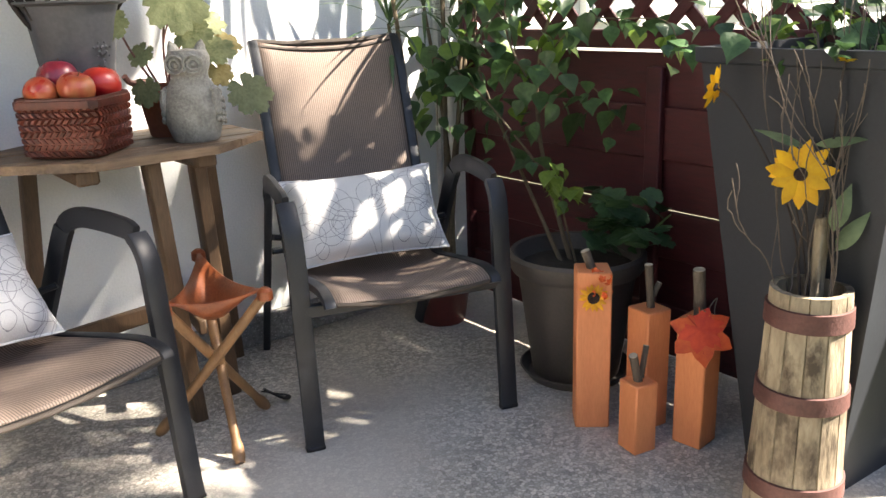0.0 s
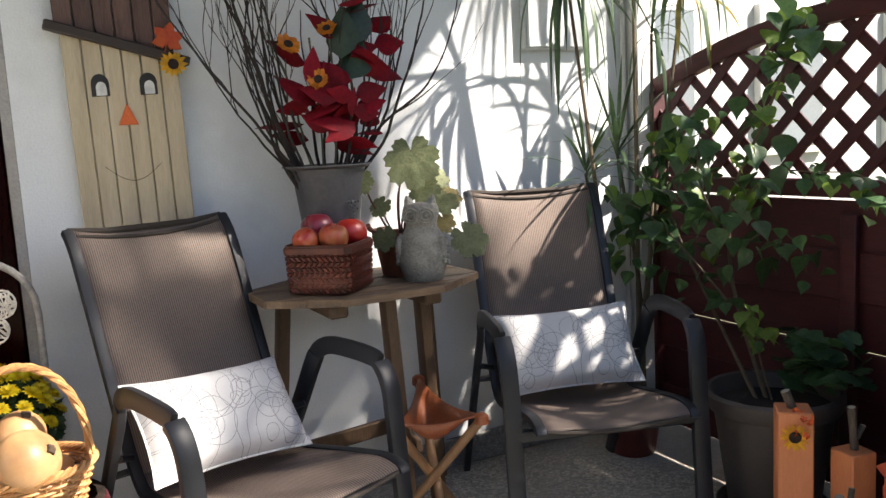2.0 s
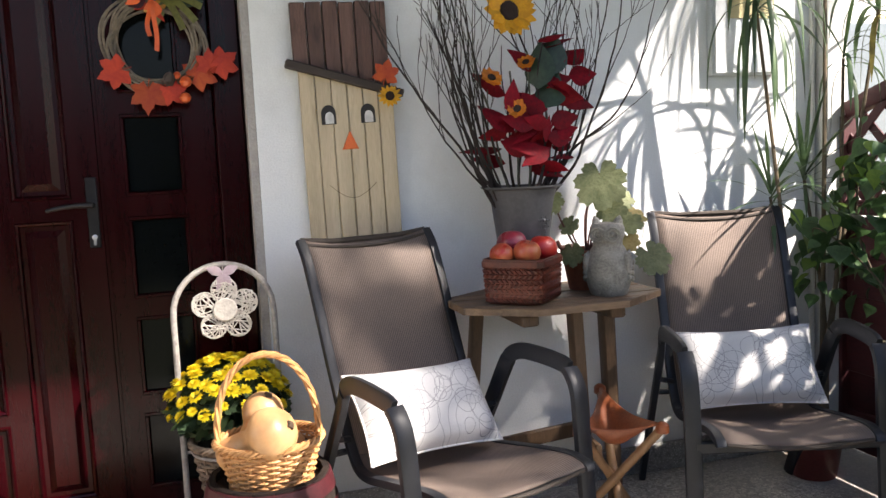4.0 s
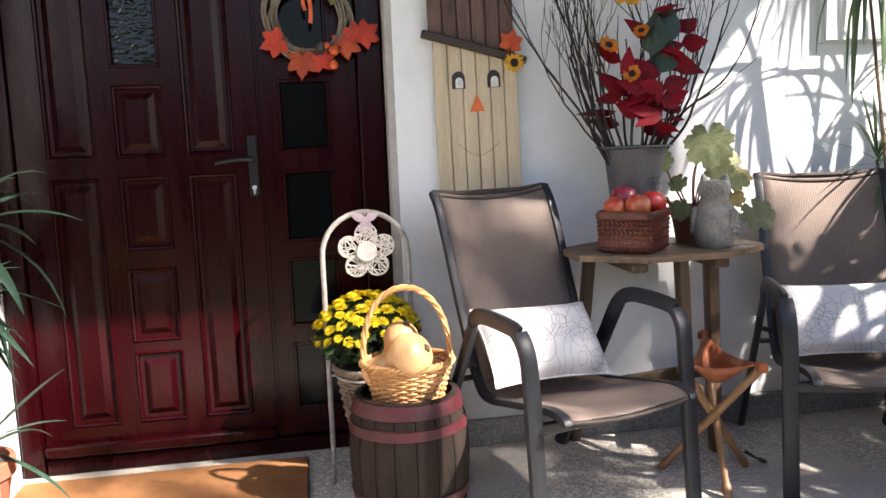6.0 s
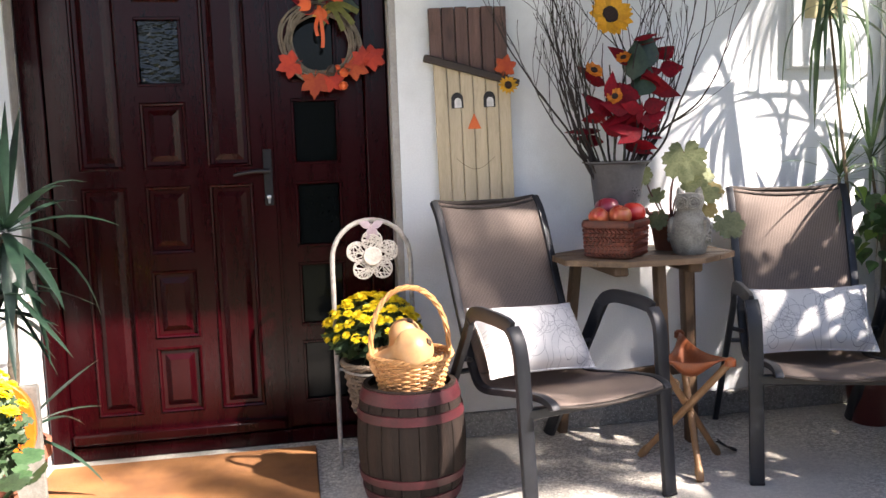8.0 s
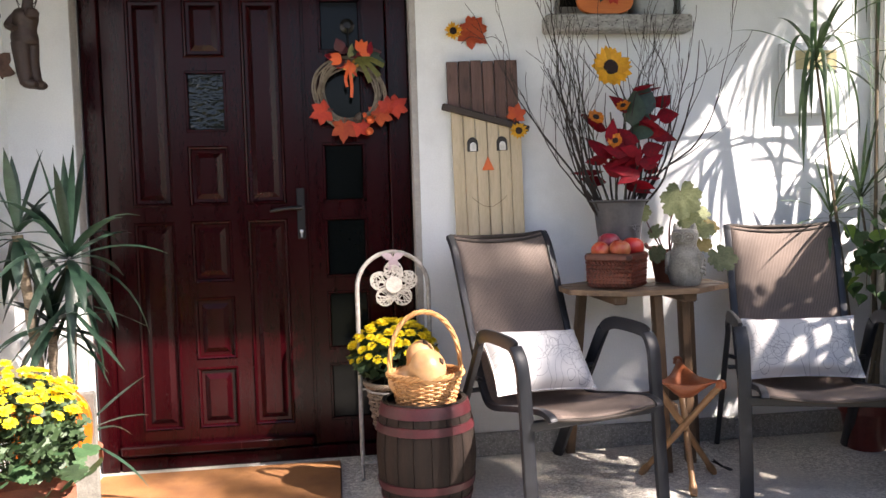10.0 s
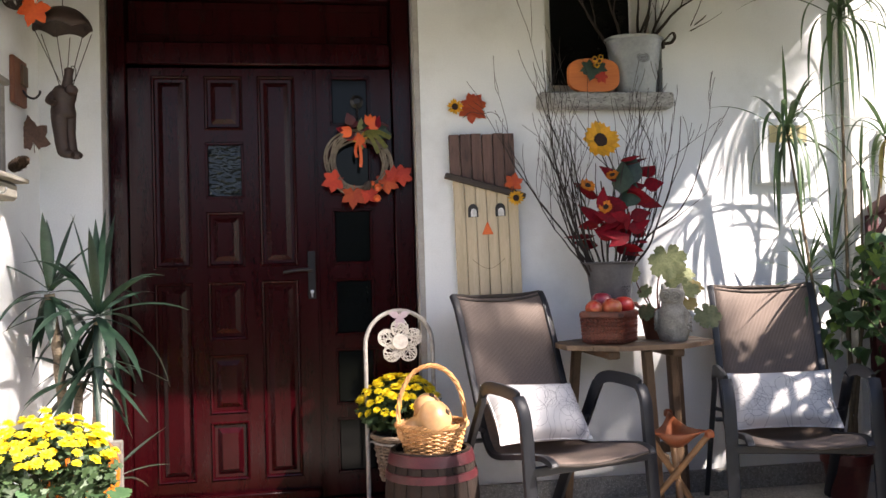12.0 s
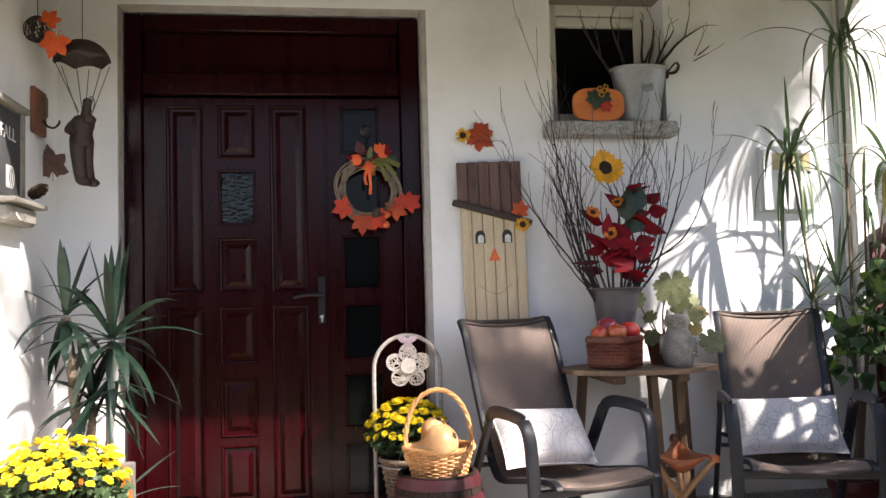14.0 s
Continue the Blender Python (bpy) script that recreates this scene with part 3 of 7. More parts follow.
armchair(C2, R2, "black metal armchair with brown mesh sling beside the fence plants")


# ---- scatter cushions ----
def cushion_cloth():
    m = mat("white_cushion_cotton", (0.70, 0.69, 0.68), (0.61, 0.60, 0.595), 0.9, scale=9, fine=260, bump=0.2)
    N, L = m.node_tree.nodes, m.node_tree.links
    p = N["Principled BSDF"]
    co = N.new("ShaderNodeTexCoord")
    mp = N.new("ShaderNodeMapping")
    mp.inputs["Scale"].default_value = (1, 0, 1)
    wob = N.new("ShaderNodeTexNoise")
    wob.inputs["Scale"].default_value = 7
    L.new(co.outputs["Object"], mp.inputs["Vector"])
    L.new(mp.outputs[0], wob.inputs["Vector"])
    mixv = N.new("ShaderNodeVectorMath")
    mixv.operation = "MULTIPLY_ADD"
    mixv.inputs[1].default_value = (0.02, 0.0, 0.02)
    L.new(wob.outputs["Color"], mixv.inputs[0])
    L.new(mp.outputs[0], mixv.inputs[2])
    r2 = random.Random(5)
    last = None
    for k in range(34):
        cx, cz, rad = r2.uniform(-0.19, 0.22), r2.uniform(-0.09, 0.11), r2.choice((0.02, 0.028, 0.036, 0.048, 0.06, 0.072, 0.085, 0.095))
        d = N.new("ShaderNodeVectorMath")
        d.operation = "DISTANCE"
        d.inputs[1].default_value = (cx, 0.0, cz)
        L.new(mixv.outputs[0], d.inputs[0])
        c = N.new("ShaderNodeMath")
        c.operation = "COMPARE"
        c.inputs[1].default_value, c.inputs[2].default_value = rad, 0.0008
        L.new(d.outputs["Value"], c.inputs[0])
        if last is None:
            last = c.outputs[0]
        else:
            mx = N.new("ShaderNodeMath")
            mx.operation = "MAXIMUM"
            L.new(last, mx.inputs[0])
            L.new(c.outputs[0], mx.inputs[1])
            last = mx.outputs[0]
    col = N.new("ShaderNodeMix")
    col.data_type = "RGBA"
    src = p.inputs["Base Color"].links[0].from_socket
    L.new(src, col.inputs["A"])
    col.inputs["B"].default_value = (0.32, 0.315, 0.325, 1)
    L.new(last, col.inputs["Factor"])
    L.new(col.outputs["Result"], p.inputs["Base Color"])
    return m


CUSHION = cushion_cloth()


def cushion(m, label, w=0.45, h=0.27, seed=0):
    nx, nz = 22, 14
    verts, faces = [], []
    for side in (-1, 1):
        for j in range(nz + 1):
            for i in range(nx + 1):
                u, v = -1 + 2 * i / nx, -1 + 2 * j / nz
                pin = 1 - 0.07 * (1 - abs(v) ** 2) * abs(u) ** 3
                pin2 = 1 - 0.10 * (1 - abs(u) ** 2) * abs(v) ** 3
                t = 0.070 * (max(0.0, 1 - u**4) * max(0.0, 1 - v**4)) ** 0.55
                wr = 0.004 * noise.noise(Vector((u * 3 + seed, v * 3, side))) * (1 - abs(u * v))
                verts.append((u * w / 2 * pin, side * (t + wr) - 0.0015 * side, v * h / 2 * pin2))
    N1 = (nx + 1) * (nz + 1)
    for s in (0, 1):
        for j in range(nz):
            for i in range(nx):
                a = s * N1 + j * (nx + 1) + i
                faces.append((a, a + 1, a + nx + 2, a + nx + 1))
    rim = [i for i in range(nx + 1)] + [(nx + 1) * (j + 1) + nx for j in range(nz)] + [N1 - 2 - i for i in range(nx)] + [(nx + 1) * (nz - 1 - j) for j in range(nz - 1)]
    for a, b in zip(rim, rim[1:] + rim[:1]):
        faces.append((a, b, b + N1, a + N1))
    ob = thing("cushion", label, "cushion", group="pair of cushions")
    ob.matrix_basis = m
    part("cover", Geo().add(verts, faces), CUSHION, ob, sharp=70)
    seam = [Vector(verts[i]) * 1.004 for i in rim]
    for q in seam:
        q.y = 0
    part("piping", Geo().tube(seam + [seam[0]], 0.003, 6), CUSHION, ob)
    return ob


cushion(pose(*C1, 0, 0, R1) @ pose(-0.02, -0.005, 0.508, -38, 4, 3), "white cushion with fine grey scribbled circles", seed=1)
cushion(pose(*C2, 0, 0, R2) @ pose(0.0, -0.005, 0.503, -34, -2, -3), "white cushion with grey scribbled circles in dappled shade", seed=9)


# ---- wooden side table ----
TEAK = mat("weathered_teak", (0.24, 0.155, 0.092), (0.12, 0.074, 0.042), 0.65, scale=7, fine=70, bump=0.3, stretch=(0.3, 3, 3), per_piece=0.16)
TEAKLEG = mat("oiled_table_leg_wood", (0.125, 0.072, 0.038), (0.066, 0.038, 0.020), 0.55, scale=6, fine=70, bump=0.2, stretch=(4, 4, 0.4))
stained(TEAK, (0.062, 0.044, 0.032), 9.0, 0.50, 0.72, (0.35, 2, 2))
table = thing("side_table", "small slatted wooden side table with splayed legs", "table", (2.418, -0.268, 0))
TT = 0.768
TRX, TRY = 0.340, 0.238


def oct_half(y):
    """Half the width of the eight-sided top at y."""
    u = abs(y) / TRY
    return TRX if u < 0.42 else TRX * (1 - (u - 0.42) * 0.98)


n_slat = 7
pitch = 2 * TRY / n_slat
for i in range(n_slat):
    y0, y1 = -TRY + i * pitch + 0.002, -TRY + (i + 1) * pitch - 0.002
    a, b = oct_half(y0), oct_half(y1)
    z0, z1 = TT - 0.022, TT + jig(0.0012)
    c = 0.003
    top = [(-a + c, y0 + c, z1), (a - c, y0 + c, z1), (b - c, y1 - c, z1), (-b + c, y1 - c, z1)]
    rim = [(-a, y0, z1 - c), (a, y0, z1 - c), (b, y1, z1 - c), (-b, y1, z1 - c)]
    bot = [(-a, y0, z0), (a, y0, z0), (b, y1, z0), (-b, y1, z0)]
    f = [(0, 1, 2, 3), (8, 11, 10, 9)]
    for j in range(4):
        q = (j + 1) % 4
        f += [(j, 4 + j, 4 + q, q), (4 + j, 8 + j, 8 + q, 4 + q)]
    part("slat", Geo().add(top + rim + bot, f), TEAK, table, sharp=20)
for x in (-0.16, 0.13):
    part("batten", Geo().box((x, 0, TT - 0.041), (0.055, 0.40, 0.036), 0.006), TEAKLEG, table)
for (fx, fy), (tx, ty) in (((0.055, -0.115), (0.0, -0.16)), ((-0.26, 0.225), (-0.215, 0.14)), ((0.325, 0.22), (0.265, 0.14)), ((0.20, -0.02), (0.155, -0.06))):
    part("leg", Geo().tube([(fx, fy, 0.0), (tx, ty, TT - 0.03)], 1.0, 12, flat=(0.026, 0.019, 0.3)), TEAKLEG, table)
part("brace", Geo().box((0, 0, 0), (0.47, 0.022, 0.052), 0.004, pose(0.02, 0.165, 0.235, 0, -4, 0)), TEAKLEG, table)
part("brace", Geo().box((0, 0, 0), (0.022, 0.26, 0.042), 0.004, pose(0.135, 0.04, 0.235, -6, 0, -12)), TEAKLEG, table)

# ---- zinc vase of twigs and autumn flowers ----
ZINC = mat("dull_zinc", (0.105, 0.105, 0.115), (0.070, 0.070, 0.078), 0.55, 0.3, scale=9, fine=80, bump=0.12)
ZINCPALE = mat("pale_galvanised_zinc", (0.36, 0.385, 0.40), (0.27, 0.29, 0.31), 0.5, 0.5, scale=10, fine=70, bump=0.1)
vase = thing("flower_vase", "tall grey zinc vase with an embossed rosette", "vase", (2.348, -0.205, TT))
part("vase_body", Geo().lathe([(0.062, 0), (0.066, 0.004), (0.075, 0.07), (0.090, 0.20), (0.104, 0.315), (0.114, 0.345), (0.134, 0.352), (0.135, 0.357), (0.110, 0.356), (0.100, 0.315), (0.085, 0.19), (0.06, 0.03), (0.001, 0.03)], 40), ZINC, vase)
emb = Geo()
for k in range(8):
    a = math.tau * k / 8
    for rr, s in ((0.013, 0.0055), (0.024, 0.004)):
        emb.lathe([(0.001, -s * 0.5), (s, 0), (0.001, s * 0.8)], 8, pose(rr * math.cos(a) * 1.0, 0, rr * math.sin(a) * 1.25, 90))
emb.lathe([(0.006, -0.002), (0.005, 0.003), (0.001, 0.005)], 10, pose(0, 0, 0, 90))
for k in range(5):
    emb.lathe([(0.001, -0.002), (0.004, 0), (0.001, 0.003)], 8, pose(jig(0.004), 0, -0.038 - 0.009 * k, 90))
ro = part("rosette", emb, ZINC, vase)
ro.matrix_basis = pose(0.037, -0.0885, 0.245, -8, 0, 22)

TWIG = mat("dark_twig_bark", (0.032, 0.022, 0.018), (0.016, 0.011, 0.009), 0.8, scale=40, fine=200, bump=0.3)
TWIGPALE = mat("grey_green_stem", (0.10, 0.105, 0.07), (0.06, 0.06, 0.04), 0.7, scale=40, fine=200)


def twig(g, start, way, length, r, bend=0.35, kids=3, depth=2, rng=rnd, up=0.25):
    """A branching twig that wavers as it grows."""
    p, d = Vector(start), Vector(way).normalized()
    n = max(5, int(length / 0.035))
    pts, rad = [p.copy()], [r]
    for i in range(n):
        d = (d + Vector((rng.uniform(-1, 1), rng.uniform(-0.5, 0.5), rng.uniform(-0.7, 0.9))) * bend * 0.28 + Vector((0, 0, up * 0.08))).normalized()
        p = p + d * (length / n)
        pts.append(p.copy())
        rad.append(max(r * (1 - 0.75 * (i + 1) / n), 0.0011))
        if depth and i > n * 0.25 and rng.random() < kids / n:
            side = (d + Vector((rng.uniform(-1, 1), rng.uniform(-0.5, 0.5), rng.uniform(-0.2, 0.9))) * 0.7).normalized()
            twig(g, p, side, length * rng.uniform(0.25, 0.5), rad[-1] * 0.7, bend, kids * 0.6, depth - 1, rng, up)
    g.tube(pts, rad, 5, cap=False)


tr = random.Random(21)
for spread, cnt in ((-1, 14), (1, 13), (0, 2)):
    for k in range(cnt):
        a = spread * tr.uniform(0.34, 0.68) if spread else tr.uniform(-0.25, 0.25)
        g = Geo()
        L = tr.uniform(0.50, 0.86) if spread else tr.uniform(0.45, 0.65)
        if spread < 0 and k == 0:
            a, L = -0.56, 1.08
        twig(g, (0.06 * a / 0.6 + tr.uniform(-0.03, 0.03), tr.uniform(-0.05, 0.05), 0.28), (math.sin(a), tr.uniform(-0.25, 0.12), math.cos(a)), L, 0.0060 if k < 8 else 0.0044, 0.55, 4.5, 2, tr, 0.50)
        part("twig", g, TWIG if tr.random() < 0.95 else TWIGPALE, vase)

REDLEAF = mat("red_silk_leaf", (0.24, 0.002, 0.010), (0.11, 0.0015, 0.006), 0.7, scale=20, fine=120, bump=0.2, spec=0.25, transl=0.15, per_piece=0.25)
SUNPETAL = mat("yellow_petal", (0.80, 0.42, 0.015), (0.66, 0.30, 0.01), 0.6, scale=30, fine=120, transl=0.25, per_piece=0.15)
ORANGEPETAL = mat("orange_petal", (0.70, 0.24, 0.012), (0.52, 0.14, 0.01), 0.6, scale=30, fine=120, transl=0.25, per_piece=0.2)
DARKDISC = mat("dark_flower_disc", (0.035, 0.016, 0.012), (0.016, 0.008, 0.006), 0.9, scale=200, fine=500, bump=0.8)
DARKLEAF = mat("dark_green_leaf", (0.030, 0.060, 0.034), (0.015, 0.034, 0.020), 0.45, scale=25, fine=90, transl=0.2, per_piece=0.2)


def petal(g, length, width, m, cup=0.15, tip=1.0, n=5):
    """A pointed petal along +x of m."""
    pts = [(length * i / n, 0, cup * length * math.sin(math.pi * 0.5 * i / n) ** 2) for i in range(n + 1)]
    ws = [width * (0.40, 0.78, 1.0, 0.94, 0.60, 0.06)[round(5 * i / n)] for i in range(n + 1)]
    g.strip(pts, ws, (0, 1, 0), m, fold=0.25)


def flower(parent, m, r, petals, disc, pmat, n=14, rows=2, name="flower"):
    """A daisy-like head facing +z of m."""
    d = disc * r
    head = part(name, Geo().lathe([(d * 0.9, -0.004), (d, 0.002), (d * 0.8, 0.004 + 0.12 * d), (d * 0.3, 0.003 + 0.1 * d)], 14, m), DARKDISC, parent)
    for row in range(rows):
        for k in range(n):
            g = Geo()
            a = 360 * (k + 0.5 * row) / n + jig(6)
            petal(g, r * rnd.uniform(0.80, 1.0) - d * 0.6, r * petals, m @ pose(0, 0, 0.0012 * row - 0.001, 0, 0, a) @ pose(d * 0.6, 0, 0, jig(10), -4 - 10 * row + jig(8)), 0.06)
            part("petal", g, pmat, head, sharp=80, fix=False)
    return head


def simple_leaf(g, m, length, width, cup=0.12, shape=0.75, n=6):
    rows = [(length * i / n, width * max(0.04, math.sin(math.pi * (i / n) ** shape)) if 0 < i < n else width * 0.05) for i in range(n + 1)]
    g.strip([(x, 0, -cup * length * (x / length) ** 2) for x, _ in rows], [w for _, w in rows], (0, 1, 0), m, fold=0.22)


flower(vase, pose(-0.045, -0.06, 0.905, 78, 0, 6), 0.094, 0.20, 0.36, SUNPETAL, 16, 2, "sunflower")
for x, y, z, r in ((-0.115, -0.07, 0.70, 0.040), (0.0, -0.075, 0.745, 0.034), (-0.045, -0.10, 0.60, 0.036)):
    flower(vase, pose(x, y, z, 55 + jig(20), jig(25), jig(30)), r, 0.28, 0.35, ORANGEPETAL, 9, 2, "orange_flower")
rl = random.Random(4)
for k in range(22):
    u = rl.random()
    x = -0.10 + 0.28 * rl.random()
    z = 0.42 + 0.28 * rl.random() if x < 0.05 else 0.42 + 0.42 * rl.random()
    g = Geo()
    simple_leaf(g, pose(0, 0, 0), rl.uniform(0.085, 0.145), rl.uniform(0.028, 0.046), 0.25)
    lf = part("red_leaf", g, REDLEAF, vase, sharp=80, fix=False)
    lf.matrix_basis = pose(x * 0.85, -0.09 + 0.10 * rl.random(), z, rl.uniform(-60, 60), rl.uniform(-60, 15), rl.uniform(-40, 220))
for k in range(26):
    if k < 9:
        c, a = (0.07 - 0.004 * k + rl.uniform(-0.01, 0.01), -0.07 + rl.uniform(-0.02, 0.02), 0.47 + 0.042 * k), rl.uniform(5, 40) if k % 3 else rl.uniform(120, 165)
    else:
        c, a = (rl.uniform(-0.09, 0.06), rl.uniform(-0.12, -0.06), rl.uniform(0.43, 0.60)), rl.choice((100, 75, 150, 190, 20, 210)) + rl.uniform(-20, 20)
    g = Geo()
    simple_leaf(g, pose(0, 0, 0), rl.uniform(0.085, 0.115), rl.uniform(0.025, 0.034), 0.3)
    lf = part("red_leaf", g, REDLEAF, vase, sharp=80, fix=False)
    lf.matrix_basis = pose(*c, 70 + rl.uniform(-35, 25), 0, rl.uniform(-30, 30)) @ pose(0, 0, 0, rl.uniform(-25, 25), -10, a)
for k in range(3):
    g = Geo().tube(smooth_path([(0.03 * k - 0.02, -0.02, 0.3), (0.05 * k - 0.03, -0.05, 0.5), (0.06 * k - 0.05, -0.06, 0.72 + 0.06 * (k == 1))], 4), 0.003, 6)
    part("stem", g, TWIGPALE, vase)
for x, z, L in ((0.035, 0.66, 0.15), (0.075, 0.70, 0.14), (0.055, 0.60, 0.12)):
    g = Geo()
    simple_leaf(g, pose(0, 0, 0), L, 0.052, 0.1)
    lf = part("green_leaf", g, DARKLEAF, vase, sharp=80, fix=False)
    lf.matrix_basis = pose(x, -0.085, z, 70 + jig(15), -70 + jig(20), jig(20))

# ---- square woven basket of apples ----
WEAVE = mat("red_brown_woven_palm", (0.145, 0.033, 0.018), (0.066, 0.015, 0.009), 0.45, scale=20, fine=130, bump=0.2, per_piece=0.5)
ab = thing("apple_basket", "low square red-brown woven basket on the table", "basket", (2.287, -0.342, TT), 47)
BW, BH = 0.108, 0.136


def sq(r, a, e=0.24):
    """A point on a square of half side r with rounded corners, evenly along its rim."""
    u = (a / math.tau % 1.0) * 4
    side, f = int(u), u - int(u)
    k = e * r
    if abs(f - 0.5) < 0.5 - 0.09:
        x, y = r, (f - 0.5) / 0.41 * (r - k)
    else:
        w = (f - 0.91) / 0.18 if f > 0.5 else (f + 0.09) / 0.18
        t = math.pi / 4 * (2 * w if f > 0.5 else 2 * w - 2)
        x, y = r - k + k * math.cos(t), math.copysign(r - k, f - 0.5) + k * math.sin(t)
    for _ in range(side):
        x, y = -y, x
    return (x, y)


g = Geo()
prof = [(0.088, 0.004), (0.096, 0.03), (BW - 0.014, 0.10), (BW - 0.012, BH), (BW - 0.018, BH), (0.085, 0.02), (0.01, 0.02)]
N = 40
verts, faces = [], []
for r, z in prof:
    for j in range(N):
        verts.append((*sq(r, math.tau * (j + 0.5) / N), z))
for i in range(len(prof) - 1):
    for j in range(N):
        q = (j + 1) % N
        faces.append((i * N + j, i * N + q, (i + 1) * N + q, (i + 1) * N + j))
faces.append(tuple(range(N)))
g.add(verts, faces)
part("basket_body", g, WEAVE, ab)
g = Geo()
cols, rows = 46, 8


def on_side(a, z, out):
    return (*sq(0.089 + (BW - 0.012 - 0.089) * (z / BH) ** 0.8 + out, a), z)


for i in range(cols):
    for j in range(rows):
        da = math.tau / cols
        a0, z0, hh = da * i, 0.006 + j * 0.0150, 0.0175
        lean_ = da * 0.9 * (1 if j % 2 else -1)
        q = [on_side(a0 + da * 0.06 - lean_ / 2, z0, 0.0), on_side(a0 + da * 0.94 - lean_ / 2, z0, 0.0), on_side(a0 + da * 0.94 + lean_ / 2, z0 + hh, 0.0), on_side(a0 + da * 0.06 + lean_ / 2, z0 + hh, 0.0)]
        mid = [on_side(a0 + da * f + lean_ * e, z0 + hh * (0.5 + e), 0.0064) for f, e in ((0.25, -0.25), (0.75, -0.25), (0.75, 0.25), (0.25, 0.25))]
        g.add([*q, *mid], [(4, 5, 6, 7), (0, 1, 5, 4), (1, 2, 6, 5), (2, 3, 7, 6), (3, 0, 4, 7)])
part("weave", g, WEAVE, ab, sharp=15, fix=False)
g = Geo()
for z, o in ((BH - 0.009, 0.0), (BH - 0.003, -0.003)):
    g.tube([(*sq(BW - 0.008 + o, math.tau * (k + 0.5) / N), z) for k in range(N + 1)], 1.0, 8, flat=(0.004, 0.010, 0.6))
part("rim", g, WEAVE, ab)


def apple_mat(name, a, b):
    return mat(name, a, b, 0.28, scale=14, fine=60, bump=0.02, stretch=(1, 1, 0.5), coat=0.2, mix=0.75)


APPLES = [apple_mat("red_apple_skin", (0.34, 0.008, 0.014), (0.42, 0.040, 0.020)), apple_mat("blushed_apple_skin", (0.52, 0.17, 0.060), (0.40, 0.022, 0.020)), apple_mat("dark_red_apple_skin", (0.17, 0.010, 0.028), (0.26, 0.025, 0.035))]
STALK = mat("brown_stalk", (0.09, 0.055, 0.03), None, 0.8)


def apple(x, y, z, r, k, rx, ry):
    ap = thing("apple", ("glossy red apple", "yellow and red blushed apple", "dark red apple")[k] + " heaped in the woven basket", "apple", group="apples in the basket")
    r *= 1.14
    ap.matrix_basis = pose(2.287, -0.342, TT, 0, 0, 4) @ pose(x * 1.05, y, z + 0.012, rx, ry, rnd.uniform(0, 360))
    prof = []
    for i in range(15):
        t = math.pi * i / 14
        rr = r * (math.sin(t) ** 0.85) * (1.02 + 0.06 * math.cos(t))
        prof.append((max(rr, 0.0006), -r * 0.9 * math.cos(t) - (0.20 * r * math.exp(-((math.pi - t) / 0.42) ** 2)) + (0.14 * r * math.exp(-((t) / 0.35) ** 2))))
    part("fruit", Geo().lathe(prof, 24, wob=lambda a, z: 1 + 0.018 * math.cos(5 * a)), APPLES[k], ap, sharp=80)
    part("stalk", Geo().tube([(0, 0, r * 0.62), (0.002, 0, r * 0.8), (0.006, 0.001, r * 0.98)], [0.0016, 0.0012, 0.0015], 6), STALK, ap)


for x, y, z, r, k, rx, ry in ((-0.070, -0.012, 0.140, 0.034, 1, 60, -20), (-0.006, -0.050, 0.148, 0.037, 1, 18, 5), (0.066, -0.004, 0.150, 0.041, 0, 10, 12), (-0.012, 0.046, 0.168, 0.042, 2, -12, 8), (0.05, 0.058, 0.118, 0.034, 0, 20, 30), (-0.05, 0.05, 0.105, 0.034, 0, 0, 0)):
    apple(x, y, z, r, k, rx, ry)

# ---- stone owl ----
OWLSTONE = mat("pale_cast_concrete", (0.33, 0.312, 0.275), (0.17, 0.16, 0.14), 0.92, scale=26, fine=150, bump=0.8)
owl_g = Geo()
owl_g.lathe([(0.001, 0.0), (0.050, 0.0), (0.055, 0.006), (0.065, 0.04), (0.069, 0.075), (0.064, 0.11), (0.052, 0.14), (0.043, 0.155), (0.043, 0.168), (0.050, 0.186), (0.050, 0.205), (0.044, 0.222), (0.001, 0.226)], 28, sy=0.92)
for s in (-1, 1):
    owl_g.lathe([(0.017, 0), (0.011, 0.020), (0.002, 0.033)], 10, pose(s * 0.029, 0.0, 0.214, 8, 14 * s, 0))
    for rr, th in ((0.0215, 0.0034), (0.0130, 0.0028)):
        owl_g.tube([(s * 0.021 + rr * math.cos(t * math.tau / 16), -0.0465 + 0.004 * math.cos(t * math.tau / 16) * s, 0.190 + rr * math.sin(t * math.tau / 16)) for t in range(17)], th, 6)
    owl_g.lathe([(0.0075, 0), (0.006, 0.004), (0.001, 0.006)], 10, pose(s * 0.021, -0.043, 0.190, 90))
    pad = pose(s * 0.056, -0.012, 0.092, 0, 0, s * 12)
    owl_g.lathe([(0.001, -0.052), (0.012, -0.042), (0.024, -0.012), (0.027, 0.012), (0.020, 0.036), (0.001, 0.046)], 16, pad, sx=0.55)
    for row in range(5):
        for c in range(4):
            a = radians(-90 + s * (66 + 13 * c))
            z = 0.125 - row * 0.017 - 0.004 * c
            rad = 0.0700 - 0.012 * max(0, (z - 0.10)) / 0.03
            owl_g.lathe([(0.0095, -0.001), (0.007, 0.004), (0.001, 0.006)], 8, pose(rad * math.cos(a), rad * 0.92 * math.sin(a), z, 90, 0, math.degrees(a) + 90))
owl_g.lathe([(0.007, 0), (0.005, 0.008), (0.001, 0.014)], 8, pose(0, -0.044, 0.180, 120))
owl = tagged(part("owl_statue", owl_g, OWLSTONE), "pale grey cast stone owl figure on the table", "statue")
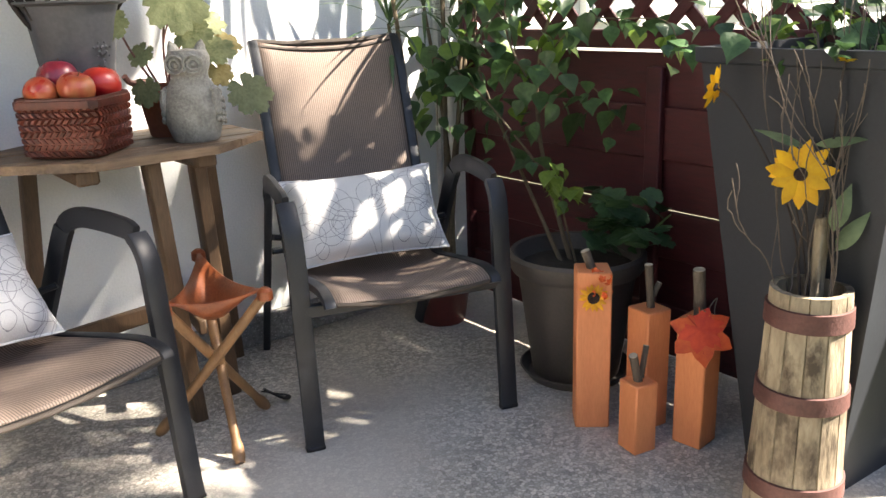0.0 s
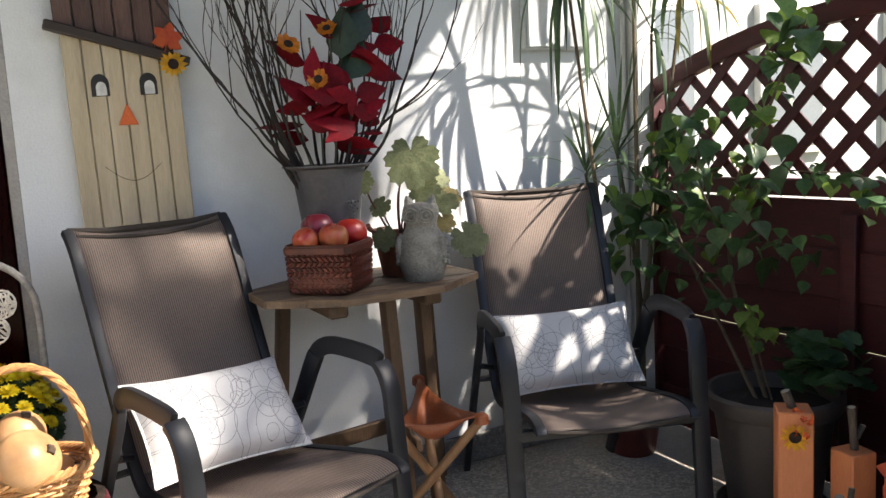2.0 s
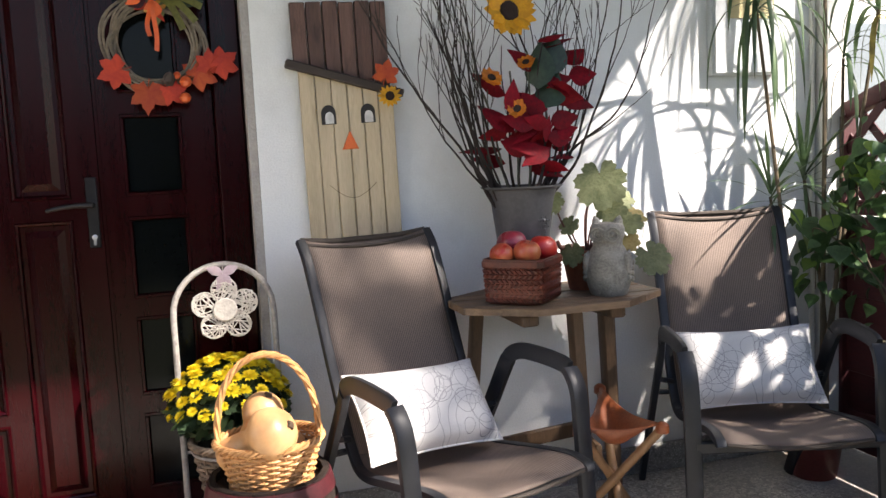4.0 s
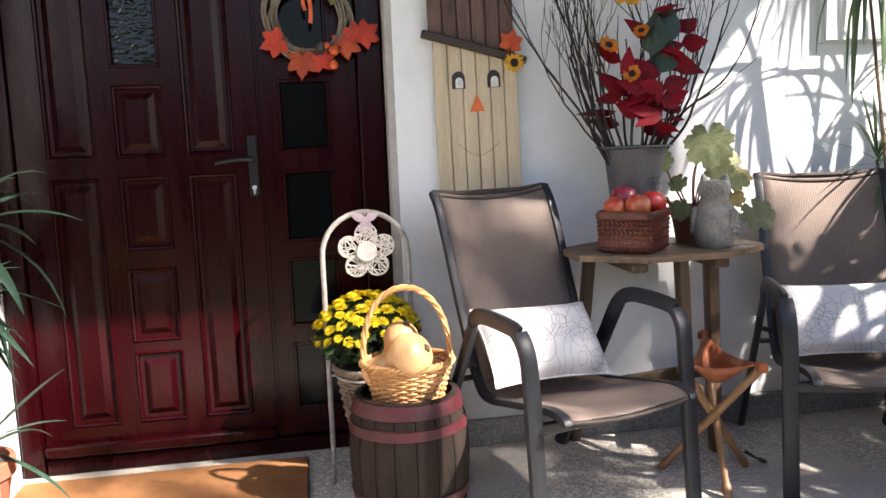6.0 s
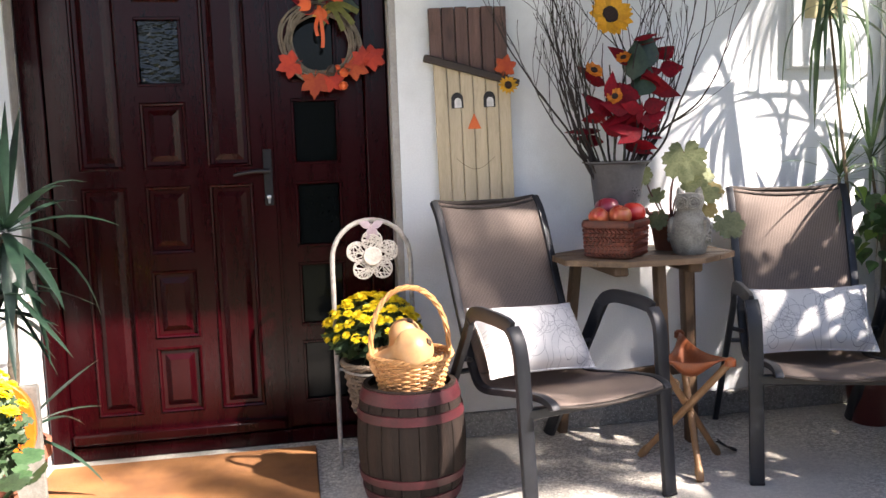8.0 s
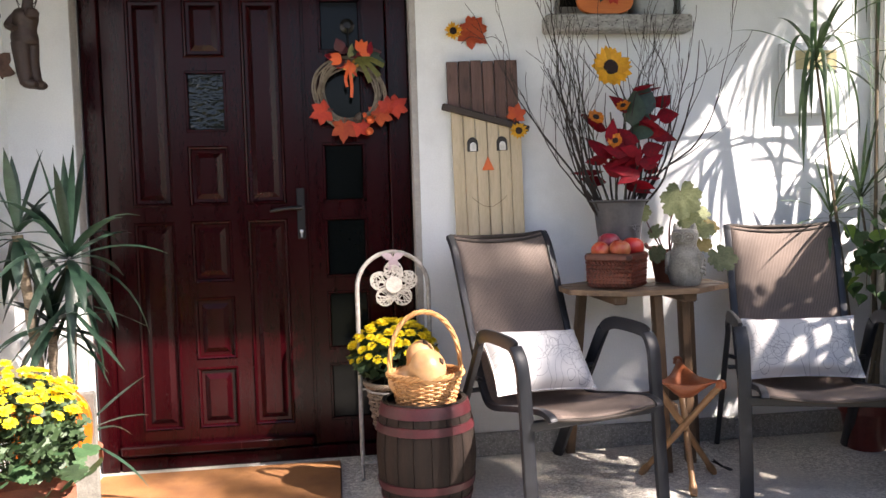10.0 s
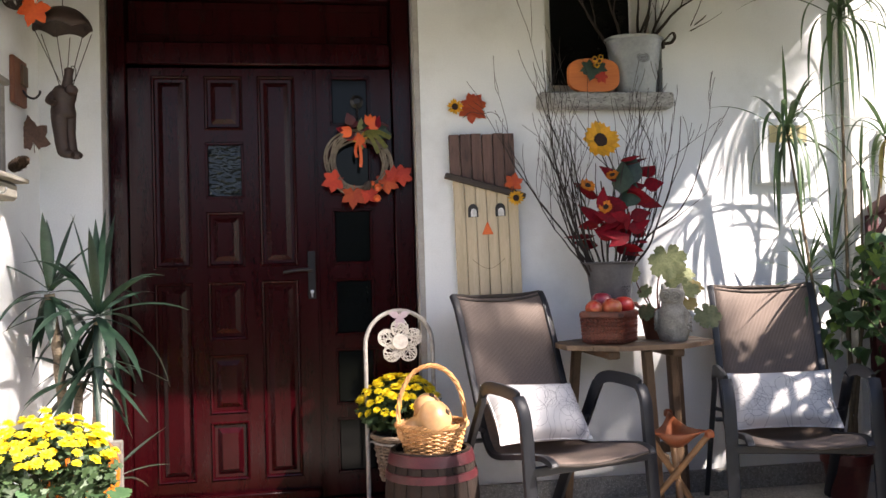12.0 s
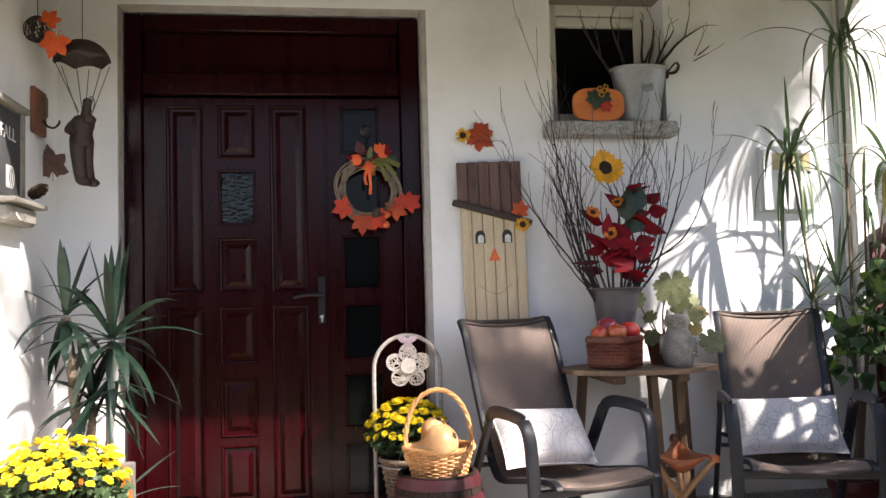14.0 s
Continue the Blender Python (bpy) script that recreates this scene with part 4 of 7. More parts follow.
owl.matrix_basis = pose(2.568, -0.372, TT, 0, 0, -36) @ Matrix.Diagonal((1.08, 1.08, 1.03, 1))

# ---- geranium in a clay pot ----
CLAY = mat("terracotta", (0.30, 0.105, 0.055), (0.20, 0.065, 0.036), 0.8, scale=10, fine=120, bump=0.2)
SOIL = mat("potting_soil", (0.035, 0.025, 0.018), None, 0.95, scale=60, fine=200, bump=0.8)
GERLEAF = mat("geranium_leaf", (0.205, 0.220, 0.105), (0.115, 0.135, 0.055), 0.6, scale=28, fine=120, transl=0.16, per_piece=0.22, bump=0.3)
GERGREEN = mat("deep_geranium_leaf", (0.060, 0.125, 0.050), (0.030, 0.075, 0.030), 0.55, scale=28, fine=120, transl=0.25, per_piece=0.25, bump=0.3)
YELLOWLEAF = mat("fading_leaf", (0.33, 0.27, 0.10), (0.24, 0.18, 0.06), 0.65, scale=28, fine=120, transl=0.3, per_piece=0.2)


def clay_pot(parent, r, h, material, at=(0, 0, 0), name="pot"):
    p = part(name, Geo().lathe([(0.001, 0.0), (r * 0.66, 0.0), (r * 0.69, 0.006), (r * 0.90, h * 0.76), (r * 0.91, h * 0.78), (r * 0.99, h * 0.79), (r, h * 0.985), (r * 0.97, h), (r * 0.89, h), (r * 0.86, h * 0.86), (r * 0.2, h * 0.86), (0.001, h * 0.86)], 36), material, parent)
    p.location = at
    s = part("soil", Geo().lathe([(r * 0.87, h * 0.862), (r * 0.6, h * 0.89), (r * 0.3, h * 0.875), (0.001, h * 0.89)], 24, wob=lambda a, z: 1 + 0.02 * math.sin(7 * a), cap=False), SOIL, p)
    return p


def lobed_leaf(g, m, r, lobes=5, notch=0.22, fold=0.18, teeth=0.05, gap=0.5):
    """A round geranium or maple blade with lobes; stalk at the origin, tip along +x."""
    n = lobes * 6
    rim = []
    for i in range(n + 1):
        a = -math.pi + gap / 2 + (math.tau - gap) * i / n
        ph = (i / n) * lobes
        lob = abs(math.sin(math.pi * ph))
        rr = r * (1 - notch + notch * lob**0.6) * (1 + teeth * (1 if i % 2 else -1)) * (0.86 + 0.14 * math.cos(a))
        z = fold * r * (abs(math.sin(a * 0.5)) ** 2) * 0.5 - fold * r * 0.6 * (rr / r) ** 2 * (0.4 + 0.6 * abs(math.sin(lobes * a / 2)))
        rim.append((rr * math.cos(a) + r * 0.25, rr * math.sin(a), z))
    k = len(rim)
    mids = [(0.55 * x + 0.45 * 0.0, 0.55 * y, z * 0.25) for x, y, z in rim]
    verts = [(0, 0, 0), *mids, *rim]
    faces = []
    for i in range(k - 1):
        faces += [(0, 1 + i, 2 + i), (1 + i, 1 + k + i, 2 + k + i, 2 + i)]
    g.add(verts, faces, m)


ger = thing("potted_geranium", "straggling geranium with lobed leaves in clay pot", "plant", (2.562, -0.215, TT))
clay_pot(ger, 0.082, 0.135, CLAY)
STEMRED = mat("reddish_stem", (0.16, 0.06, 0.045), (0.09, 0.04, 0.03), 0.7, scale=30)
LEAVES = [(0.025, -0.075, 0.385, 0.096, GERLEAF, (-0.45, -0.80, 0.40), (0.1, 0, -1)), (-0.125, -0.035, 0.315, 0.050, GERLEAF, (-0.55, -0.70, 0.45), (-0.3, 0, -1)), (0.155, -0.145, 0.125, 0.070, GERLEAF, (-0.2, -0.80, 0.55), (0.5, -0.2, -1)), (0.09, -0.085, 0.225, 0.060, GERLEAF, (-0.3, -0.55, 0.75), (0.8, -0.2, -0.6)), (0.045, -0.085, 0.275, 0.058, GERLEAF, (-0.5, -0.6, 0.6), (0.5, -0.3, -0.9)), (-0.085, -0.085, 0.145, 0.046, GERLEAF, (-0.7, -0.6, 0.3), (0.2, 0, -1)), (0.145, -0.05, 0.245, 0.050, YELLOWLEAF, (0.1, -0.6, 0.7), (0.8, 0, -0.5)), (0.06, 0.03, 0.335, 0.070, GERLEAF, (-0.1, -0.5, 0.85), (0.3, 0.5, -0.5)), (0.115, -0.01, 0.30, 0.055, GERLEAF, (0.0, -0.7, 0.7), (0.9, 0.1, -0.5)), (0.10, -0.115, 0.175, 0.040, YELLOWLEAF, (-0.2, -0.8, 0.4), (0.3, -0.1, -1)), (-0.055, -0.03, 0.23, 0.042, GERLEAF, (-0.6, -0.5, 0.6), (-0.7, 0, -0.6))]
for x, y, z, r, mt, nrm, tip in LEAVES:
    p0 = Vector((x * 0.12, y * 0.1, 0.11))
    end = Vector((x, y, z))
    part("stalk", Geo().tube(smooth_path([p0, (p0 + end) / 2 + Vector((-0.02, 0, 0.02)), end], 4), [0.0036, 0.0035, 0.0033, 0.0031, 0.0029, 0.0027, 0.0025, 0.0023, 0.002], 6), STEMRED, ger)
    g = Geo()
    lobed_leaf(g, pose(0, 0, 0), r * 1.05, 7, 0.20, 0.22, 0.045, 0.35)
    lf = part("leaf", g, mt, ger, sharp=85, fix=False)
    zz = Vector(nrm).normalized()
    xx = (Vector(tip) - zz * Vector(tip).dot(zz)).normalized()
    lf.matrix_basis = Matrix.Translation(end) @ Matrix((xx, zz.cross(xx), zz)).transposed().to_4x4()
part("old_stem", Geo().tube(smooth_path([(-0.02, -0.02, 0.11), (-0.06, -0.05, 0.15), (-0.11, -0.06, 0.15), (-0.13, -0.07, 0.17)], 3), 0.008, 8), STEMRED, ger)

# ---- folding tripod stool with leather seat ----
LEATHER = mat("tan_saddle_leather", (0.31, 0.088, 0.030), (0.20, 0.050, 0.018), 0.4, scale=12, fine=140, bump=0.2, coat=0.1)
STOOLWOOD = mat("turned_beech_leg", (0.30, 0.165, 0.075), (0.20, 0.105, 0.048), 0.5, scale=8, fine=70, bump=0.1, stretch=(4, 4, 0.5))
stool = thing("tripod_stool", "folding three-legged stool with a tan leather seat", "stool", (2.482, -0.52, 0))
TOPS = [Vector((0.07, 0.20, 0.445)), Vector((0.085, -0.16, 0.42)), Vector((-0.135, -0.07, 0.412))]
FEET = [Vector((-0.03, -0.165, 0.012)), Vector((-0.125, 0.115, 0.012)), Vector((0.155, 0.06, 0.012))]
for a, b in zip(FEET, TOPS):
    way = (b - a).normalized()
    leg = part("leg", Geo().tube([a - way * 0.01, a + way * 0.008, a + way * 0.03, a + way * 0.05, a + (b - a) * 0.5, b], [0.012, 0.0155, 0.0155, 0.0115, 0.0135, 0.013], 12), STOOLWOOD, stool)
part("crossing_bolt", Geo().tube([(0.0, -0.012, 0.205), (0.02, 0.02, 0.225)], 0.010, 8), HANDLEBLACK, stool)
nn = 10
verts, faces, ids = [], [], {}
for i in range(nn + 1):
    for j in range(nn + 1 - i):
        a, b = i / nn, j / nn
        c = 1 - a - b
        p = TOPS[0] * a + TOPS[1] * b + TOPS[2] * c
        mid = (TOPS[0] + TOPS[1] + TOPS[2]) / 3
        sag = 27 * a * b * c
        edge = 4 * (a * b + b * c + a * c) - 9 * a * b * c
        p = p + (mid - p) * 0.16 * max(0, edge - sag * 0.5) + Vector((0, 0, -0.075 * sag - 0.02 * max(0, edge))) + Vector((0, 0, 0.012))
        ids[i, j] = len(verts)
        verts.append(p)
for i in range(nn):
    for j in range(nn - i):
        faces.append((ids[i, j], ids[i + 1, j], ids[i, j + 1]))
        if j < nn - i - 1:
            faces.append((ids[i + 1, j], ids[i + 1, j + 1], ids[i, j + 1]))
st = part("seat", Geo().add(verts, faces), LEATHER, stool, sharp=80)
so = st.modifiers.new("thickness", "SOLIDIFY")
so.thickness, so.offset = 0.006, 0
for b in TOPS:
    part("corner_pocket", Geo().tube([b + Vector((0, 0, -0.012)), b + Vector((0, 0, 0.010)), b + Vector((0, 0, 0.018))], [0.020, 0.019, 0.009], 12), LEATHER, stool)
part("strap", Geo().tube(smooth_path([FEET[2] + Vector((0, 0, 0.05)), FEET[2] + Vector((0.05, -0.02, 0.012)), FEET[2] + Vector((0.075, 0.0, 0.006)), FEET[2] + Vector((0.05, 0.02, 0.01)), FEET[2] + Vector((0.0, 0.005, 0.04))], 4), 1.0, 8, flat=(0.008, 0.002, 0.6)), HANDLEBLACK, stool)


# ---- door mat ----
COIR = mat("coir_fibre", (0.33, 0.145, 0.046), (0.20, 0.082, 0.025), 0.95, scale=5, fine=320, bump=0.9)
stained(COIR, (0.13, 0.050, 0.018), 2.6, 0.50, 0.74)
RUBBER = mat("mat_backing", (0.03, 0.03, 0.03), None, 0.8)
dm = thing("door_mat", "worn orange-brown coir door mat on the doorstep", "door mat", (0.636, -0.345, 0))
part("mat_body", Geo().box((0, 0, 0.012), (1.0, 0.70, 0.018), 0.006), COIR, dm)
part("backing", Geo().box((0, 0, 0.0025), (1.006, 0.706, 0.005), 0.001), RUBBER, dm)
rb = random.Random(3)
g = Geo()
for k in range(2600):
    x, y = rb.uniform(-0.495, 0.495), rb.uniform(-0.345, 0.345)
    a, s = rb.uniform(0, math.tau), rb.uniform(0.004, 0.009)
    d = Vector((math.cos(a), math.sin(a), rb.uniform(0.2, 0.9))).normalized() * s
    n = Vector((-math.sin(a), math.cos(a), 0)) * 0.0009
    b = Vector((x, y, 0.020))
    g.add([b - n, b + n, b + d], [(0, 1, 2)])
tagged(part("tufts", g, COIR, dm, fix=False), kind="stuff")

# ---- oak barrel with red hoops ----
BARRELOAK = mat("dark_weathered_oak", (0.024, 0.015, 0.011), (0.008, 0.0055, 0.0045), 0.75, scale=9, fine=80, bump=0.5, stretch=(5, 5, 0.5), per_piece=0.3, spec=0.25)
HOOPRED = mat("red_painted_hoop", (0.070, 0.008, 0.012), (0.034, 0.005, 0.007), 0.5, scale=14, fine=120, bump=0.15)


def staved(parent, prof, count, material, seed, gap=0.10, depth=0.016):
    """Staves round a barrel from (radius, height) pairs, each an object of its own on shared meshes."""
    rng = random.Random(seed)
    da = math.tau / count
    meshes = []
    for var in range(3):
        o = rng.uniform(-0.0012, 0.0012)
        verts, faces = [], []
        for r, z in prof:
            for q in (-1, -0.92, 0, 0.92, 1):
                rr = r + o - (0.0035 if abs(q) == 1 else 0)
                a = q * da / 2 * (1 - 0.02 * gap)
                verts.append((rr * math.cos(a), rr * math.sin(a), z))
            verts += [((r - depth) * math.cos(da / 2), (r - depth) * math.sin(da / 2), z), ((r - depth) * math.cos(-da / 2), (r - depth) * math.sin(-da / 2), z)]
        m = 7
        for i in range(len(prof) - 1):
            for j in range(m):
                q = (j + 1) % m
                faces.append((i * m + j, i * m + q, (i + 1) * m + q, (i + 1) * m + j))
        faces += [tuple(range(m))[::-1], tuple((len(prof) - 1) * m + j for j in range(m))]
        meshes.append(mesh_of(Geo().add(verts, faces), "stave", 25))
    for k in range(count):
        ob = part("stave", meshes[rng.randrange(3)], material, parent)
        ob.matrix_basis = pose(0, 0, 0, 0, 0, 360 * k / count)


def hoop(parent, r0, r1, z0, z1, material, name="hoop"):
    t = 0.004
    return part(name, Geo().lathe([(r0, z0), (r0 + t, z0 + 0.0015), (r1 + t, z1 - 0.0015), (r1, z1), (r1 - 0.004, z1), (r0 - 0.004, z0)], 48, cap=False), material, parent)


bar = thing("barrel", "small dark oak barrel with red iron hoops", "barrel", (1.462, -0.51, 0))


def bar_r(z):
    return 0.160 + 0.029 * (1 - ((z - 0.2) / 0.2) ** 2)


staved(bar, [(bar_r(z), z) for z in (0.0, 0.02, 0.06, 0.12, 0.17, 0.20, 0.24, 0.30, 0.34, 0.38, 0.40)], 18, BARRELOAK, 2)
for z0, z1 in ((0.010, 0.048), (0.078, 0.109), (0.292, 0.324), (0.352, 0.395)):
    hoop(bar, bar_r(z0), bar_r(z1), z0, z1, HOOPRED)
part("barrel_head", Geo().lathe([(0.001, 0.372), (0.148, 0.372), (0.150, 0.370), (0.150, 0.355), (0.001, 0.355)], 40), BARRELOAK, bar)
BT = 0.372

# ---- willow basket with squashes ----
WILLOW = mat("honey_willow", (0.56, 0.295, 0.115), (0.36, 0.170, 0.060), 0.5, scale=30, fine=120, bump=0.15, per_piece=0.2)
GREYWICKER = mat("grey_brown_wicker", (0.235, 0.175, 0.125), (0.13, 0.095, 0.068), 0.75, scale=30, fine=120, bump=0.2, per_piece=0.2)


def woven(parent, r_at, z0, z1, rows, stakes, rod, material, sy=1.0, amp=0.006):
    """Rods woven in and out of upright stakes."""
    for i in range(rows):
        z = z0 + (z1 - z0) * i / (rows - 1)
        pts = []
        for k in range(stakes * 4 + 1):
            a = math.tau * k / (stakes * 4)
            o = amp * math.cos(a * stakes / 2 * 1.0 + math.pi * i)
            r = r_at(z) + o
            pts.append((r * math.cos(a), r * math.sin(a) * sy, z + rod * 0.25 * math.sin(3 * a + i)))
        part("weaver", Geo().tube(pts, rod, 6), material, parent)
    for k in range(stakes):
        a = math.tau * (k + 0.0) / stakes
        part("stake", Geo().tube([(r_at(z) * math.cos(a), r_at(z) * sy * math.sin(a), z) for z in (z0 - rod, (z0 + z1) / 2, z1 + rod)], rod * 0.95, 6), material, parent)


def braid(parent, r, z, rod, material, sy=1.0, name="rim", turns=26):
    for ph in (0, math.tau / 3, 2 * math.tau / 3):
        pts = []
        for k in range(120 + 1):
            a = math.tau * k / 120
            w = turns * a / 2 + ph
            pts.append(((r + rod * 1.1 * math.cos(w)) * math.cos(a), (r + rod * 1.1 * math.cos(w)) * math.sin(a) * sy, z + rod * 1.1 * math.sin(w)))
        part(name, Geo().tube(pts, rod, 6), material, parent)


wb = thing("willow_basket", "honey-coloured willow basket with a twisted hoop handle", "basket", (1.466, -0.525, BT), -8)


def wb_r(z):
    return 0.103 + 0.034 * (z / 0.125)


woven(wb, wb_r, 0.012, 0.114, 13, 26, 0.0040, WILLOW, 0.86, 0.0045)
braid(wb, 0.140, 0.125, 0.0056, WILLOW, 0.86)
braid(wb, 0.105, 0.006, 0.005, WILLOW, 0.86, "foot_border")
part("basket_base", Geo().lathe([(0.001, 0.006), (0.101, 0.006), (0.101, 0.012), (0.001, 0.012)], 32, sy=0.86), WILLOW, wb)
for ph in (0, math.tau / 3, 2 * math.tau / 3):
    pts = []
    for k in range(61):
        t = k / 60
        a = math.pi * (1 - t)
        r = 0.134 + 0.006 * math.sin(math.pi * t)
        cx, cz = r * math.cos(a), 0.11 + 0.245 * math.sin(a) ** 0.85
        w = 30 * t + ph
        pts.append((cx + 0.005 * math.cos(w) * math.cos(a), 0.006 * math.sin(w), cz + 0.005 * math.cos(w) * math.sin(a)))
    part("handle", Geo().tube(pts, 0.0056, 6), WILLOW, wb)

SQUASH = mat("buff_squash_skin", (0.56, 0.325, 0.150), (0.46, 0.245, 0.105), 0.42, scale=9, fine=60, bump=0.04, coat=0.08)
SQUASHEND = mat("corky_squash_end", (0.10, 0.065, 0.04), None, 0.9, scale=60, bump=0.6)


def squash(m, L, r1, r2, label):
    sq_ = thing("butternut_squash", label, "squash", group="squashes in the basket")
    sq_.matrix_basis = m
    prof = []
    for i in range(19):
        t = i / 18
        bulb = r1 * math.sqrt(max(0.0, 1 - ((t - 0.27) / 0.29) ** 2)) if t < 0.56 else 0
        neck = r2 * (1 if t > 0.2 else 0) * math.sqrt(max(0.0, 1 - max(0, (t - 0.86) / 0.14) ** 2))
        k = 1 / (1 + math.exp(-(t - 0.45) * 22))
        prof.append((max(bulb * (1 - k) + neck * k if t > 0.3 else bulb, 0.002), L * t))
    part("body", Geo().lathe(prof, 28), SQUASH, sq_, sharp=80)
    part("blossom_end", Geo().lathe([(0.0125, 0.004), (0.011, -0.006), (0.004, -0.008)], 9, wob=lambda a, z: 1 + 0.25 * math.cos(5 * a)), SQUASHEND, sq_)




def along(p, d):
    return Matrix.Translation(p) @ Vector(d).to_track_quat("Z", "Y").to_matrix().to_4x4()


squash(along((1.515, -0.625, 0.556), (-0.70, 0.48, -0.42)), 0.24, 0.072, 0.044, "buff butternut squash with its corky end showing")
squash(along((1.475, -0.475, 0.600), (-0.30, 0.28, -0.85)), 0.205, 0.057, 0.044, "buff butternut squash behind the other in the basket")
squash(along((1.565, -0.50, 0.462), (-0.9, 0.1, -0.12)), 0.18, 0.046, 0.034, "buff butternut squash lying low in the basket")

# ---- flower pot stand: hoop, hanging flower and chrysanthemums ----
IRONWHITE = mat("worn_white_iron", (0.40, 0.38, 0.35), (0.22, 0.20, 0.18), 0.6, scale=40, fine=200, bump=0.3)
st = thing("plant_stand", "worn white iron hoop stand for a hanging pot", "plant stand", (1.381, -0.135, 0))
hoop_pts = [(-0.151, 0, 0.035), (-0.151, 0, 0.3), (-0.1505, 0, 0.6), (-0.150, 0, 0.775)] + [(0.150 * math.cos(radians(a)), 0, 0.785 + 0.150 * math.sin(radians(a))) for a in range(170, 5, -12)] + [(0.150, 0, 0.775), (0.1505, 0, 0.6), (0.151, 0, 0.3), (0.151, 0, 0.035)]
part("hoop", Geo().tube(hoop_pts, 0.0095, 10), IRONWHITE, st)
part("ground_bar", Geo().tube([(-0.151, 0, 0.045), (0.151, 0, 0.045)], 0.006, 8), IRONWHITE, st)
for s in (-1, 1):
    part("foot", Geo().tube(smooth_path([(s * 0.151, 0.09, 0.006), (s * 0.151, 0.03, 0.03), (s * 0.151, -0.03, 0.03), (s * 0.154, -0.10, 0.006)], 3), 0.007, 8), IRONWHITE, st)
part("pot_ring", Geo().tube([(0.125 * math.cos(math.tau * k / 32), 0.125 * math.sin(math.tau * k / 32) - 0.0, 0.36) for k in range(33)], 0.005, 6), IRONWHITE, st)
for s in (-1, 1):
    part("arm", Geo().tube([(s * 0.125, 0, 0.36), (s * 0.151, 0, 0.36)], 0.005, 6), IRONWHITE, st)

WHITEWIRE = mat("whitewashed_wire", (0.62, 0.58, 0.52), (0.42, 0.38, 0.33), 0.7, scale=60, fine=200, bump=0.2)
BOW = mat("mauve_ribbon", (0.42, 0.33, 0.36), (0.30, 0.23, 0.26), 0.6, scale=20, fine=200)
orn = thing("hanging_flower", "whitewashed openwork wire flower hung by a mauve bow", "ornament", (1.384, -0.15, 0.797))
rf = random.Random(12)
for k in range(5):
    a = radians(90 + 72 * k)
    g = Geo()
    c = Vector((0.062 * math.cos(a), 0, 0.060 * math.sin(a)))
    g.tube([c + Vector((0.0375 * math.cos(t * math.tau / 20), 0, 0.0375 * math.sin(t * math.tau / 20))) for t in range(21)], 0.0028, 6)
    for q in range(30):
        b0, b1 = rf.uniform(0, math.tau), rf.uniform(0, math.tau)
        p0, p1 = c + Vector((0.037 * math.cos(b0), 0, 0.037 * math.sin(b0))), c + Vector((0.037 * math.cos(b1), 0, 0.037 * math.sin(b1)))
        g.tube([p0, (p0 + p1) / 2 + Vector((rf.uniform(-0.006, 0.006), rf.uniform(-0.006, 0.004), rf.uniform(-0.006, 0.006))), p1], 0.0021, 5)
    part("petal", g, WHITEWIRE, orn)
part("centre", Geo().lathe([(0.035, -0.004), (0.0365, 0.0), (0.033, 0.004), (0.001, 0.0035)], 28, pose(0, -0.008, 0, 90)), WHITEWIRE, orn)
g = Geo()
for s in (-1, 1):
    simple_leaf(g, pose(0, -0.006, 0.113, 90, -18 * s, 0) @ pose(0, 0, 0, 0, 0, 0 if s > 0 else 180), 0.052, 0.015, 0.25)
    simple_leaf(g, pose(0, -0.006, 0.111, 90, 0, 0) @ pose(0, 0, 0, 0, 0, -62 if s > 0 else -112), 0.055, 0.013, 0.1)
part("bow", g, BOW, orn, sharp=80, fix=False)
part("loop", Geo().tube([(0, 0, 0.098), (0.001, 0.005, 0.12), (0, 0.012, 0.145)], 0.0015, 5), WHITEWIRE, orn)

MUMYELLOW = mat("chrome_yellow_petal", (0.88, 0.72, 0.020), (0.82, 0.62, 0.012), 0.6, scale=40, fine=120, transl=0.2, per_piece=0.1)
MUMLEAF = mat("chrysanthemum_leaf", (0.055, 0.095, 0.038), (0.028, 0.055, 0.022), 0.55, scale=30, fine=100, transl=0.25, per_piece=0.3)


def mum_head(r, seed):
    """A full double flower head facing +z."""
    rng = random.Random(seed)
    g = Geo()
    for row, (n, tilt, k) in enumerate(((15, 4, 1.0), (13, 26, 0.86), (10, 50, 0.62))):
        for i in range(n):
            a = 360 * i / n + rng.uniform(-8, 8) + 13 * row
            m = pose(0, 0, 0.001 * row, 0, 0, a) @ pose(r * 0.08, 0, 0, 0, -tilt + rng.uniform(-7, 7), 0)
            L, w = r * k * rng.uniform(0.9, 1.05), r * 0.18
            g.add([(0, -w * 0.5, 0), (0, w * 0.5, 0), (L * 0.6, w, 0.06 * L), (L * 0.6, -w, 0.06 * L), (L, 0, 0.0)], [(0, 1, 2, 3), (3, 2, 4)], m)
    me = mesh_of(g, "flower", 80, fix=False)
    me.materials.append(MUMYELLOW)
    return me


MUMS = [mum_head(0.024, k) for k in range(4)]


